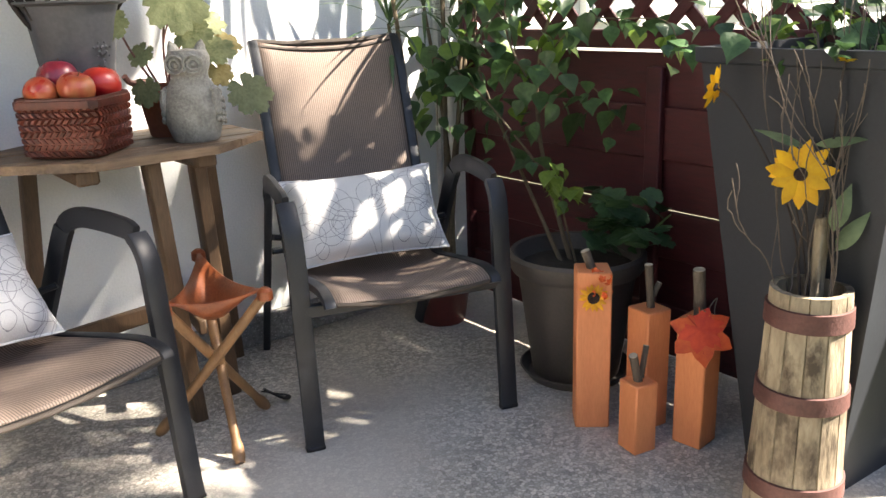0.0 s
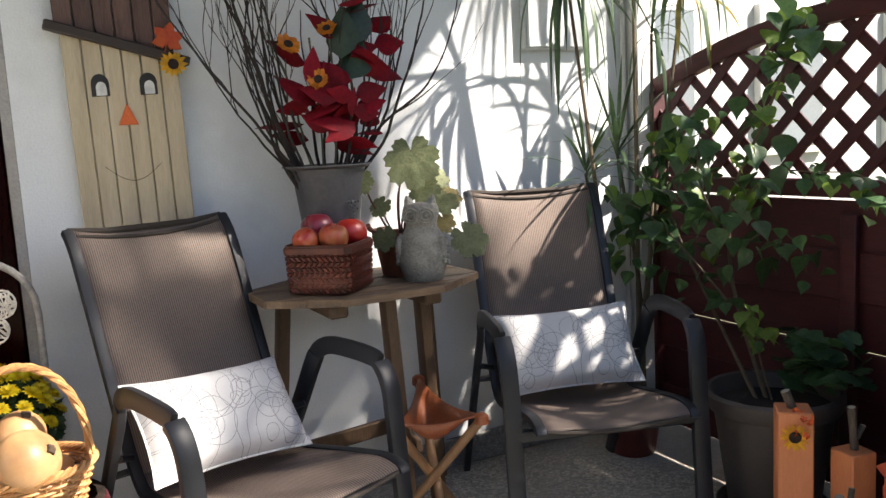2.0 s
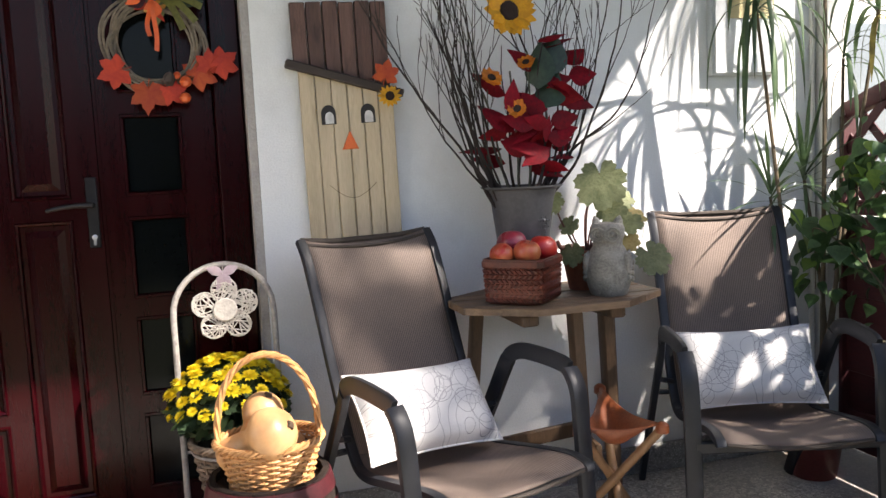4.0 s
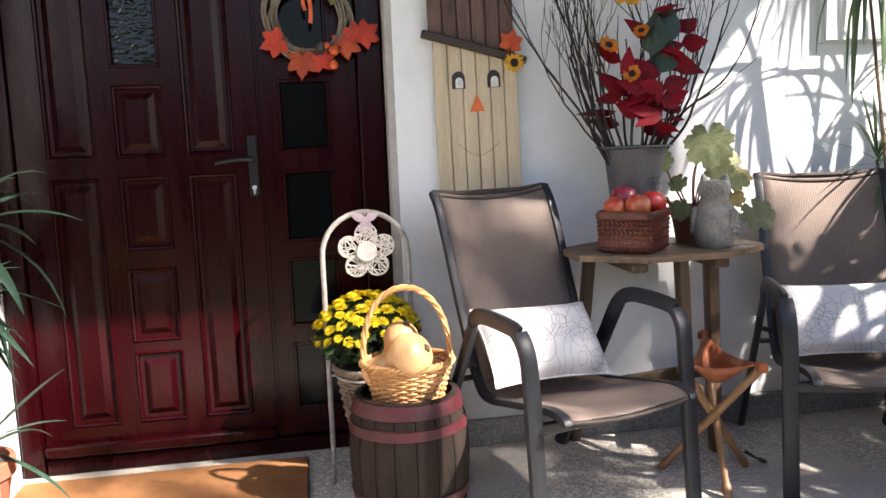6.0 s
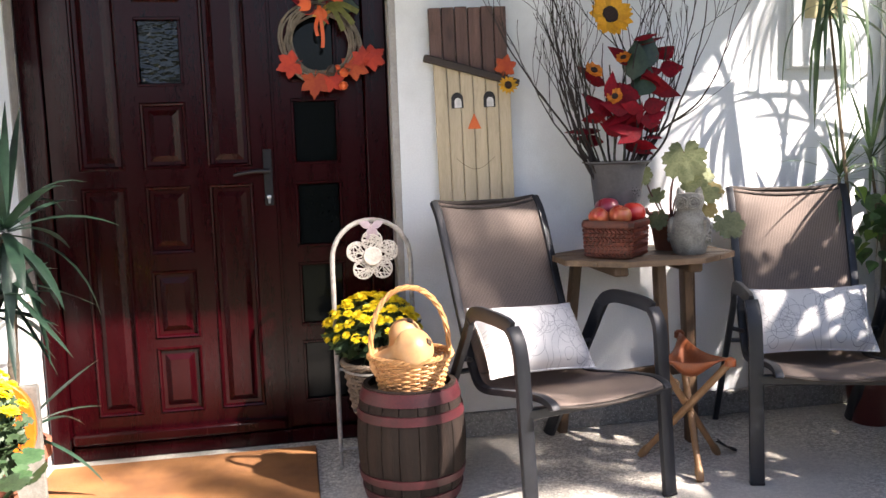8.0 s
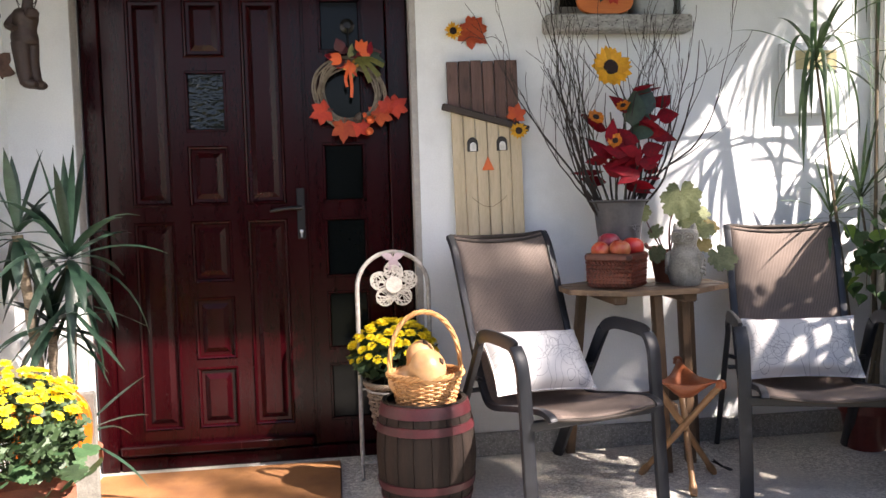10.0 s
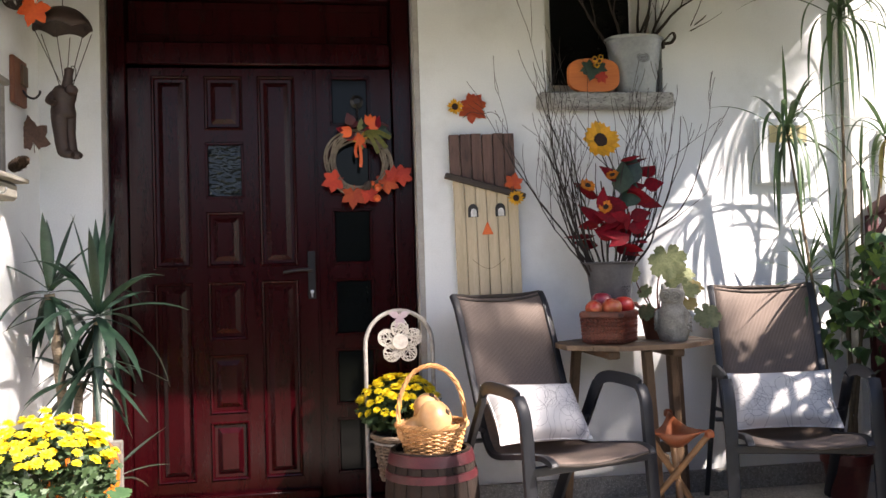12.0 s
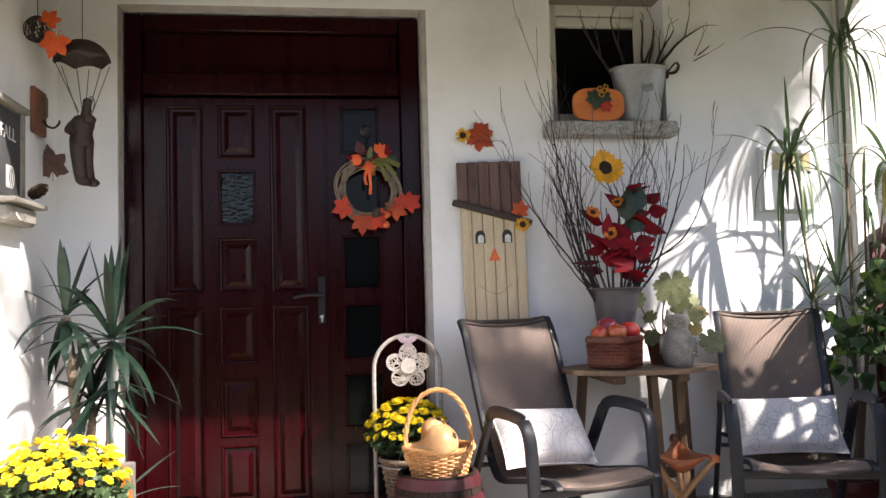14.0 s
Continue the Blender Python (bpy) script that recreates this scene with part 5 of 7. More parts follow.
def mum_bush(parent, rx, ry, rz, z0, count, leaves, seed, lo=-0.2, size=1.0, ragged=0.0):
    """A dome of leaves topped with yellow heads; lo: how far down the flowers reach."""
    rng = random.Random(seed)
    g = Geo()
    for k in range(leaves):
        a, u = rng.uniform(0, math.tau), rng.uniform(-0.75, 0.93)
        f = math.sqrt(max(0, 1 - u * u)) * rng.uniform(0.62, 0.97)
        p = Vector((rx * f * math.cos(a), ry * f * math.sin(a), z0 + rz * u * (0.92 if u > 0 else 0.8)))
        L = rng.uniform(0.03, 0.058) * size
        lobed_leaf(g, Matrix.Translation(p) @ pose(0, 0, 0, rng.uniform(-30, 70), rng.uniform(-50, 60), math.degrees(a) + rng.uniform(-60, 60)), L * 0.6, 3, 0.4, 0.3, 0.08, 1.2)
    tagged(part("foliage", g, MUMLEAF, parent, sharp=85, fix=False), kind="stuff")
    g = Geo()
    for k in range(34):
        a, u = rng.uniform(0, math.tau), rng.uniform(0.1, 0.85)
        f = math.sqrt(1 - u * u) * 0.95
        g.tube([(rx * 0.15 * math.cos(a), ry * 0.15 * math.sin(a), z0 - rz * 0.7), (rx * f * math.cos(a), ry * f * math.sin(a), z0 + rz * u * 0.95)], 0.0018, 5, cap=False)
    part("stems", g, MUMLEAF, parent)
    done = []
    tries = 0
    while len(done) < count and tries < 6000:
        tries += 1
        a, u = rng.uniform(0, math.tau), rng.uniform(lo, 1.0)
        if u < 0.35 and rng.random() < 0.72:
            continue
        f = math.sqrt(max(0, 1 - u * u))
        n = Vector((f * math.cos(a), f * math.sin(a), u))
        p = Vector((rx * n.x, ry * n.y, z0 + rz * n.z)) + n * rng.uniform(-ragged, ragged)
        if any((p - q).length < 0.030 * size for q in done):
            continue
        done.append(p)
        ob = part("flower", MUMS[rng.randrange(4)], MUMYELLOW, parent)
        up = (n + Vector((0, 0, 0.8)) + Vector((rng.uniform(-0.3, 0.3), rng.uniform(-0.3, 0.3), 0))).normalized()
        s = rng.uniform(0.8, 1.12) * size * (1 if u > 0.3 else 0.75)
        ob.matrix_basis = Matrix.LocRotScale(p + n * 0.004, up.to_track_quat("Z", "Y"), (s, s, s))


mp_ = thing("hanging_chrysanthemum", "bright yellow chrysanthemum in a grey wicker pot", "plant", (1.376, -0.135, 0.19))


def mp_r(z):
    return 0.085 + 0.035 * (z / 0.2)


woven(mp_, mp_r, 0.008, 0.185, 13, 18, 0.0056, GREYWICKER, 1.0, 0.005)
braid(mp_, 0.124, 0.196, 0.006, GREYWICKER, 1.0)
part("liner", Geo().lathe([(0.001, 0.004), (0.078, 0.004), (0.108, 0.185), (0.10, 0.18), (0.001, 0.17)], 24), SOIL, mp_)
mum_bush(mp_, 0.180, 0.14, 0.145, 0.305, 78, 420, 31, -0.05, 1.12)


# ---- plank figure board on the wall ----
CREAMPLANK = mat("cream_stained_plank", (0.60, 0.50, 0.345), (0.46, 0.375, 0.245), 0.7, scale=5, fine=60, bump=0.25, stretch=(6, 6, 0.5), per_piece=0.07)
BROWNPLANK = mat("brown_stained_plank", (0.155, 0.088, 0.070), (0.070, 0.038, 0.032), 0.75, scale=6, fine=60, bump=0.3, stretch=(5, 5, 0.5), per_piece=0.18)
DARKWOOD = mat("dark_walnut_stain", (0.045, 0.032, 0.026), None, 0.7, scale=10, fine=80, bump=0.2, stretch=(0.5, 4, 4))
BLACKPAINT = mat("black_paint", (0.025, 0.023, 0.022), None, 0.7)
WHITEPAINT2 = mat("chalky_white_paint", (0.74, 0.73, 0.70), None, 0.8, scale=30)
ORANGEPAINT = mat("orange_glitter_paint", (0.75, 0.16, 0.03), (0.60, 0.10, 0.02), 0.5, scale=90, fine=300, bump=0.4)
stained(BROWNPLANK, (0.030, 0.017, 0.014), 11.0, 0.54, 0.70, (3, 3, 0.8))
stained(CREAMPLANK, (0.30, 0.235, 0.15), 7.0, 0.54, 0.78, (3, 3, 0.6))
bd = thing("plank_board", "tall plank board painted as a simple hatted face", "wall decoration", (1.824, -0.012, 0.0))
lean = pose(0, 0, 0.978, 0.6, -1.1, 0)


def brim_z(x):
    return 0.572 - 0.11 * (x + 0.19) / 0.375


for k in range(6):
    w = 0.0512
    x = -0.150 + w * (k + 0.5)
    zc = brim_z(x)
    part("plank", Geo().box((x, -0.010, zc / 2), (w - 0.0024, 0.018, zc), 0.0025, lean), CREAMPLANK, bd)
    x -= 0.012 - 0.001 * k
    top = 0.765 + jig(0.0025)
    part("plank", Geo().box((x, -0.012, (zc + top) / 2), (w - 0.0030, 0.018, top - zc - 0.002), 0.0025, lean), BROWNPLANK, bd)
part("hat_brim", Geo().box((0, 0, 0), (0.392, 0.034, 0.028), 0.004, lean @ pose(0.0, -0.026, 0.518, 0, 16.4, 0)), DARKWOOD, bd)
for x in (-0.062, 0.068):
    z0 = 0.375
    outl = [(x - 0.024, z0), (x + 0.024, z0), (x + 0.024, z0 + 0.035)] + [(x + 0.024 * math.cos(radians(a)), z0 + 0.035 + 0.027 * math.sin(radians(a))) for a in range(15, 180, 15)] + [(x - 0.024, z0 + 0.035)]
    e = part("eye", Geo().prism(outl, -0.0215, -0.0195, lean), BLACKPAINT, bd)
    o2 = [(x - 0.016 + 0.004, z0 + 0.002), (x + 0.016, z0 + 0.002), (x + 0.016, z0 + 0.024)] + [(x + 0.002 + 0.014 * math.cos(radians(a)), z0 + 0.024 + 0.016 * math.sin(radians(a))) for a in range(15, 180, 20)] + [(x - 0.012, z0 + 0.024)]
    part("eye_white", Geo().prism(o2, -0.0235, -0.0217, lean), WHITEPAINT2, e)
part("nose", Geo().prism([(-0.025, 0.292), (0.029, 0.292), (0.003, 0.352)], -0.0245, -0.0195, lean), ORANGEPAINT, bd)
part("mouth", Geo().tube([lean @ Vector((-0.075 + 0.155 * i / 16, -0.0197, 0.178 - 0.045 * math.sin(math.pi * i / 16))) for i in range(17)], 0.0009, 5), TEAKLEG, bd)
part("wire_loop", Geo().tube([lean @ Vector(p) for p in smooth_path([(-0.09, -0.015, 0.84), (-0.05, -0.015, 0.868), (0.0, -0.015, 0.858), (0.05, -0.015, 0.866), (0.09, -0.015, 0.838)], 4)], 0.0015, 5), DARKWOOD, bd)
flower(bd, lean @ pose(0.135, -0.066, 0.455, 84, 0, 4), 0.043, 0.15, 0.36, SUNPETAL, 14, 1, "sunflower")
MAPLE = mat("maple_autumn_leaf", (0.50, 0.090, 0.018), (0.38, 0.038, 0.013), 0.6, scale=16, fine=80, transl=0.2, per_piece=0.2)
MAPLERED = mat("maple_red_leaf", (0.50, 0.048, 0.016), (0.34, 0.022, 0.012), 0.6, scale=16, fine=80, transl=0.2, per_piece=0.2)


def maple_leaf(g, m, r, curl=0.12, thick=False):
    """A five-pointed maple leaf; stalk towards -x, tip along +x."""
    rim = []
    pts = [(180, 0.20), (158, 0.62), (146, 0.58), (128, 0.76), (112, 0.94), (100, 0.76), (86, 0.62), (72, 0.82), (54, 1.02), (42, 0.84), (29, 0.66), (18, 0.84), (9, 0.92), (0, 1.16)]
    full = pts + [(-a, q) for a, q in pts[-2:0:-1]]
    for a, q in full:
        x, y = r * q * math.cos(radians(a)), r * q * math.sin(radians(a))
        rim.append((x, y, -curl * r * q * q + jig(0.05) * r))
    g.fan(rim, (0, 0, 0.03 * r), m)
    if thick:
        g.fan([(x, y, z - 0.008) for x, y, z in rim], (0, 0, 0.03 * r - 0.008), m)
        n = len(rim)
        low = [(x, y, z - 0.008) for x, y, z in rim]
        g.add(rim + low, [(i, (i + 1) % n, n + (i + 1) % n, n + i) for i in range(n)], m)
    g.tube([m @ Vector((-0.15 * r, 0, 0)), m @ Vector((-0.75 * r, 0.05 * r, -0.05 * r))], 0.0014, 5)


g = Geo()
maple_leaf(g, lean @ pose(0.130, -0.05, 0.525, 80, -75, 0), 0.048)
part("maple_leaf", g, MAPLE, bd, sharp=85, fix=False)

wl = thing("leaf_and_flower", "orange maple leaf with a yellow flower on the wall", "wall decoration", (1.735, -0.006, 1.87))
g = Geo()
maple_leaf(g, pose(0.03, -0.012, 0.0, 88, 0, 0) @ pose(0, 0, 0, 0, 0, -35), 0.076)
maple_leaf(g, pose(0.035, -0.018, 0.012, 80, 0, 0) @ pose(0, 0, 0, 0, 0, 50), 0.064)
part("maple_leaf", g, MAPLE, wl, sharp=85, fix=False)
flower(wl, pose(-0.05, -0.02, 0.002, 86), 0.042, 0.15, 0.38, SUNPETAL, 14, 1, "sunflower")

# ---- wreath on the sidelight ----
VINE = mat("pale_willow_vine", (0.21, 0.17, 0.128), (0.11, 0.09, 0.066), 0.7, scale=40, fine=120, bump=0.2, per_piece=0.2)
ORANGERIBBON = mat("orange_ribbon", (0.72, 0.12, 0.02), (0.58, 0.08, 0.012), 0.45, scale=20, fine=200)
BERRY = mat("orange_berry", (0.66, 0.13, 0.03), (0.5, 0.07, 0.02), 0.35, scale=60, bump=0.2)
GOLDLEAF = mat("golden_leaf", (0.60, 0.33, 0.06), (0.44, 0.20, 0.03), 0.6, scale=20, transl=0.2, per_piece=0.2)
OLIVE = mat("olive_sprig", (0.13, 0.14, 0.045), (0.07, 0.08, 0.03), 0.6, scale=20, per_piece=0.2)
DARKSILK = mat("dark_wine_silk", (0.085, 0.008, 0.014), (0.04, 0.005, 0.008), 0.6, scale=20, per_piece=0.2)
SHEER = mat("olive_sheer_ribbon", (0.20, 0.20, 0.045), (0.12, 0.12, 0.03), 0.5, scale=60, transl=0.3)
wr = thing("wreath", "vine wreath with orange maple leaves and ribbon", "wreath", (1.234, 0.075, 1.624))
rw = random.Random(8)
for k in range(12):
    r, ph, pl = rw.uniform(0.115, 0.158), rw.uniform(0, 6), rw.uniform(0.004, 0.016)
    pts = [((r + 0.012 * math.sin(2 * math.tau * t / 48 + ph)) * math.cos(math.tau * t / 48), -0.012 + pl * math.sin(3 * math.tau * t / 48 + ph) - 0.006, (r + 0.010 * math.cos(math.tau * t / 48 + ph)) * math.sin(math.tau * t / 48)) for t in range(49)]
    part("vine", Geo().tube(pts, rw.uniform(0.0032, 0.0048), 6), VINE, wr)
for x, z, r, a, mt in ((-0.115, -0.085, 0.058, 200, MAPLERED), (-0.03, -0.150, 0.062, 260, MAPLE), (0.035, -0.145, 0.05, 300, MAPLERED), (0.125, -0.095, 0.062, 20, MAPLE), (0.195, -0.065, 0.058, 40, MAPLERED), (0.16, -0.07, 0.048, 80, MAPLERED)):
    g = Geo()
    maple_leaf(g, pose(0, 0, 0), r, 0.2)
    lf = part("maple_leaf", g, mt, wr, sharp=85, fix=False)
    lf.matrix_basis = pose(x, -0.040 + jig(0.01), z, 86 + jig(16), jig(12), 0) @ pose(0, 0, 0, 0, 0, a)
for x, z, r in ((0.085, -0.120, 0.019), (0.080, -0.170, 0.018), (0.06, -0.10, 0.012)):
    part("berry", Geo().lathe([(0.001, -r), (r * 0.7, -r * 0.7), (r, 0), (r * 0.7, r * 0.7), (0.001, r)], 14, pose(x, -0.045, z)), BERRY, wr)
part("pine_cone", Geo().lathe([(0.004, -0.03), (0.017, -0.012), (0.018, 0.004), (0.011, 0.02), (0.002, 0.028)], 12, pose(0.035, -0.045, -0.112, 40, 20), wob=lambda a, z: 1 + 0.18 * math.cos(6 * a + 300 * z)), DARKWOOD, wr)
for k in range(9):
    g = Geo()
    a = rw.uniform(0, 360)
    simple_leaf(g, pose(0, 0, 0), rw.uniform(0.05, 0.10), 0.016, 0.3)
    lf = part("sprig", g, (GOLDLEAF, OLIVE, MAPLERED, OLIVE)[k % 4], wr, sharp=85, fix=False)
    lf.matrix_basis = pose(0.02 + jig(0.03), -0.035, 0.135 + jig(0.02), 90 + jig(25), 0, 0) @ pose(0, 0, 0, 0, 0, a)
for k in range(16):
    g = Geo()
    simple_leaf(g, pose(0, 0, 0), rw.uniform(0.05, 0.085), rw.uniform(0.018, 0.028), 0.3)
    lf = part("silk_leaf", g, (DARKSILK, DARKLEAF, REDLEAF)[k % 3], wr, sharp=85, fix=False)
    lf.matrix_basis = pose(0.015 + rw.uniform(-0.07, 0.07), -0.035 - 0.01 * rw.random(), 0.155 + rw.uniform(-0.025, 0.02), 90 + rw.uniform(-30, 30), 0, 0) @ pose(0, 0, 0, 0, 0, rw.uniform(0, 360))
for s, L in ((0.10, 0.075), (0.06, 0.10), (0.12, 0.03)):
    pts = smooth_path([(0.03, -0.045, 0.14), (0.03 + s * 0.5, -0.058, 0.15 - L * 0.4), (0.03 + s, -0.05, 0.14 - L)], 5)
    part("sheer_ribbon", Geo().strip(pts, [0.012] * len(pts), (0.5, 0.3, 0.7)), SHEER, wr, sharp=85, fix=False)
for x, z, a, s in ((-0.03, 0.145, 160, 1), (0.02, 0.12, 200, 0.9), (0.06, 0.15, 30, 0.9), (0.055, 0.17, 60, 1.1)):
    g = Geo()
    for q in range(3):
        simple_leaf(g, pose(0, 0, 0, 90, 0, 0) @ pose(0, 0, 0, 0, 0, a + 26 * q), 0.052 * s, 0.017, 0.2)
    lf = part("bow_loop", g, ORANGERIBBON, wr, sharp=85, fix=False)
    lf.matrix_basis = pose(x, -0.048, z)
for s, L in ((-1, 0.115), (0.6, 0.16)):
    pts = smooth_path([(0.0, -0.05, 0.135), (0.004 * s, -0.058, 0.10), (0.016 * s, -0.05, 0.135 - L * 0.7), (0.010 * s, -0.052, 0.135 - L)], 4)
    part("ribbon_tail", Geo().strip(pts, [0.0075] * len(pts), (1, 0.4, 0)), ORANGERIBBON, wr, sharp=85, fix=False)
part("hanger", Geo().tube(smooth_path([(0.005, -0.012, 0.15), (0.002, 0.010, 0.22), (0.0, 0.028, 0.29)], 3), 0.004, 8).lathe([(0.001, 0.0), (0.030, 0.0), (0.032, 0.004), (0.020, 0.008), (0.016, 0.012), (0.001, 0.013)], 24, pose(0.0, 0.043, 0.30, 90)), HANDLEBLACK, wr, "clear suction hook holding the wreath")

# ---- things on the window sill ----
SZ = 1.932
bk = thing("zinc_bucket", "pale galvanised bucket of bare branches on the sill", "bucket", (2.585, 0.0, SZ))
part("bucket_body", Geo().lathe([(0.001, 0), (0.094, 0), (0.097, 0.006), (0.139, 0.262), (0.148, 0.268), (0.150, 0.275), (0.144, 0.278), (0.133, 0.262), (0.091, 0.02), (0.001, 0.02)], 40, sy=0.72), ZINCPALE, bk)
g = Geo()
for rr, zz in ((0.030, 0.021), (0.022, 0.014)):
    g.tube([(rr * math.cos(math.tau * k / 24), 0, zz * math.sin(math.tau * k / 24)) for k in range(25)], 0.0014, 5)
for k in range(4):
    g.box((-0.010 + 0.007 * k, 0, 0), (0.003, 0.002, 0.012), 0.0005)
em = part("emblem", g, ZINC, bk, "faint printed emblem")
em.matrix_basis = pose(0.008, -0.0915, 0.165, -6.5)
part("ear", Geo().box((0.143, -0.02, 0.25), (0.012, 0.02, 0.045), 0.003), DARKWOOD, bk)
part("handle", Geo().tube(smooth_path([(0.148, -0.02, 0.262), (0.18, -0.04, 0.30), (0.20, -0.03, 0.285), (0.19, -0.01, 0.262), (0.158, 0.0, 0.258)], 4), 1.0, 8, flat=(0.009, 0.003, 0.6)), DARKWOOD, bk)
tb = random.Random(40)
for x, dx, L in ((0.06, 0.55, 0.42), (0.08, 0.75, 0.36), (-0.01, 0.05, 0.30), (-0.05, -0.25, 0.34), (0.02, 0.25, 0.34), (0.05, 0.45, 0.30), (-0.07, -0.75, 0.36), (0.03, 0.15, 0.26)):
    g = Geo()
    twig(g, (x, tb.uniform(-0.03, 0.03), 0.20), (dx, tb.uniform(-0.25, 0.05), 0.8), L, 0.011, 0.75, 3.5, 2, tb, 0.1)
    part("branch", g, TWIG, bk)
gv = thing("grey_planter", "plain dark grey pot standing behind the bucket", "pot", (2.655, 0.075, SZ))
part("pot_body", Geo().lathe([(0.001, 0), (0.043, 0), (0.048, 0.05), (0.048, 0.22), (0.044, 0.22), (0.001, 0.2)], 24, sy=0.75), ZINC, gv)
PUMPWOOD = mat("orange_painted_board", (0.62, 0.185, 0.040), (0.52, 0.135, 0.028), 0.6, scale=5, fine=50, bump=0.12, stretch=(0.4, 4, 4))
wp = thing("wooden_pumpkin", "flat orange wooden pumpkin with leaves on the sill", "wooden pumpkin", (2.352, -0.06, SZ))
outl = [(0.128 * math.copysign(abs(math.cos(t)) ** 0.72, math.cos(t)), 0.082 + 0.082 * math.copysign(abs(math.sin(t)) ** 0.62, math.sin(t))) for t in (math.tau * k / 40 for k in range(40))]
part("board", Geo().prism(outl, -0.012, 0.012, bev=0.003), PUMPWOOD, wp)
g = Geo()
for a, r in ((200, 0.045), (250, 0.05), (300, 0.042), (340, 0.04)):
    maple_leaf(g, pose(0.0, -0.022, 0.125, 84, 0, 0) @ pose(0, 0, 0, 0, 0, a) @ pose(0.025, 0, 0), r)
part("leaves", g, DARKLEAF, wp, sharp=85, fix=False)
g = Geo()
maple_leaf(g, pose(0.03, -0.028, 0.075, 84, 0, 0) @ pose(0, 0, 0, 0, 0, -60), 0.036)
part("maple_leaf", g, MAPLERED, wp, sharp=85, fix=False)
for x, z in ((0.0, 0.155), (0.022, 0.145), (0.008, 0.125), (0.03, 0.165)):
    flower(wp, pose(x, -0.032, z, 85), 0.017, 0.2, 0.45, SUNPETAL, 9, 1, "small_flower")


# ---- on the side wall ----
GREYWOOD = mat("grey_washed_wood", (0.30, 0.285, 0.245), (0.18, 0.17, 0.145), 0.8, scale=8, fine=70, bump=0.3, stretch=(3, 0.5, 3))
SLATE = mat("chalkboard", (0.030, 0.032, 0.033), (0.05, 0.052, 0.054), 0.85, scale=6, fine=60)
CHALK = mat("chalk", (0.62, 0.62, 0.60), None, 0.9, scale=80)
REDWOOD = mat("red_brown_board", (0.22, 0.082, 0.040), (0.13, 0.045, 0.024), 0.6, scale=8, fine=70, bump=0.2, stretch=(3, 3, 0.5))
sh = thing("chalkboard_shelf", "grey wooden wall shelf with a framed chalkboard", "shelf", (WX0, -0.635, 1.50))
part("backboard", Geo().box((0.009, 0, 0.19), (0.016, 0.30, 0.38), 0.003), GREYWOOD, sh)
part("frame", Geo().box((0.024, 0.135, 0.18), (0.016, 0.036, 0.36), 0.004).box((0.024, -0.135, 0.18), (0.016, 0.036, 0.36), 0.004).box((0.030, 0, 0.372), (0.034, 0.335, 0.026), 0.006), GREYWOOD, sh)
part("chalkboard", Geo().box((0.020, 0, 0.185), (0.008, 0.232, 0.33), 0.001), SLATE, sh)
part("shelf_board", Geo().box((0.055, 0, -0.008), (0.108, 0.34, 0.018), 0.003), GREYWOOD, sh)
part("apron", Geo().box((0.045, 0, -0.052), (0.07, 0.27, 0.068), 0.012), GREYWOOD, sh)
cu = bpy.data.curves.new("lettering", "FONT")
cu.body, cu.size, cu.extrude, cu.align_x = "FALL", 0.072, 0.0008, "CENTER"
cu.materials.append(CHALK)
tx = new("lettering", cu)
tx.parent = sh
tx.matrix_basis = pose(0.026, -0.01, 0.235, 90, 0, 90)
tagged(tx, "white chalk lettering")
g = Geo()
for k in range(5):
    w = 0.012 + 0.011 * abs(k - 2)
    g.tube([(0.026, 0.030 + (0.010 + 0.012 * (k - 2)) * 1.0 + 0.006 * (k - 2) * math.cos(math.tau * t / 20) - 0.04 + 0.014 * math.cos(math.tau * t / 20), 0.095 + 0.042 * math.sin(math.tau * t / 20)) for t in range(21)], 0.0012, 5)
part("chalk_drawing", g, CHALK, sh)
part("hook", Geo().tube(smooth_path([(0.08, -0.08, -0.05), (0.095, -0.08, -0.075), (0.11, -0.08, -0.07), (0.112, -0.08, -0.055)], 3), 0.003, 6), STEEL, sh)


def cone(at, s, tilt):
    pc = thing("pine_cone", "brown open pine cone lying on the shelf", "pine cone", at)
    g = Geo()
    for i in range(9):
        t = i / 8
        r = s * (0.42 + 0.62 * math.sin(math.pi * (0.18 + 0.72 * t)))
        for k in range(9):
            a = 360 * (k + 0.5 * (i % 2)) / 9 + i * 7
            simple_leaf(g, pose(0, 0, s * 2.0 * t) @ pose(0, 0, 0, 0, -18 - 34 * t, a), r, s * 0.26, -0.25, 0.9, 4)
    c = part("scales", g, mat("pine_cone_scale", (0.10, 0.062, 0.038), (0.05, 0.03, 0.02), 0.75, scale=50, per_piece=0.3), pc, sharp=85, fix=False)
    c.matrix_basis = pose(0, 0, s * 0.85, *tilt)
    part("core", Geo().lathe([(s * 0.3, 0), (s * 0.4, s), (s * 0.1, s * 2)], 8), DARKWOOD, c)


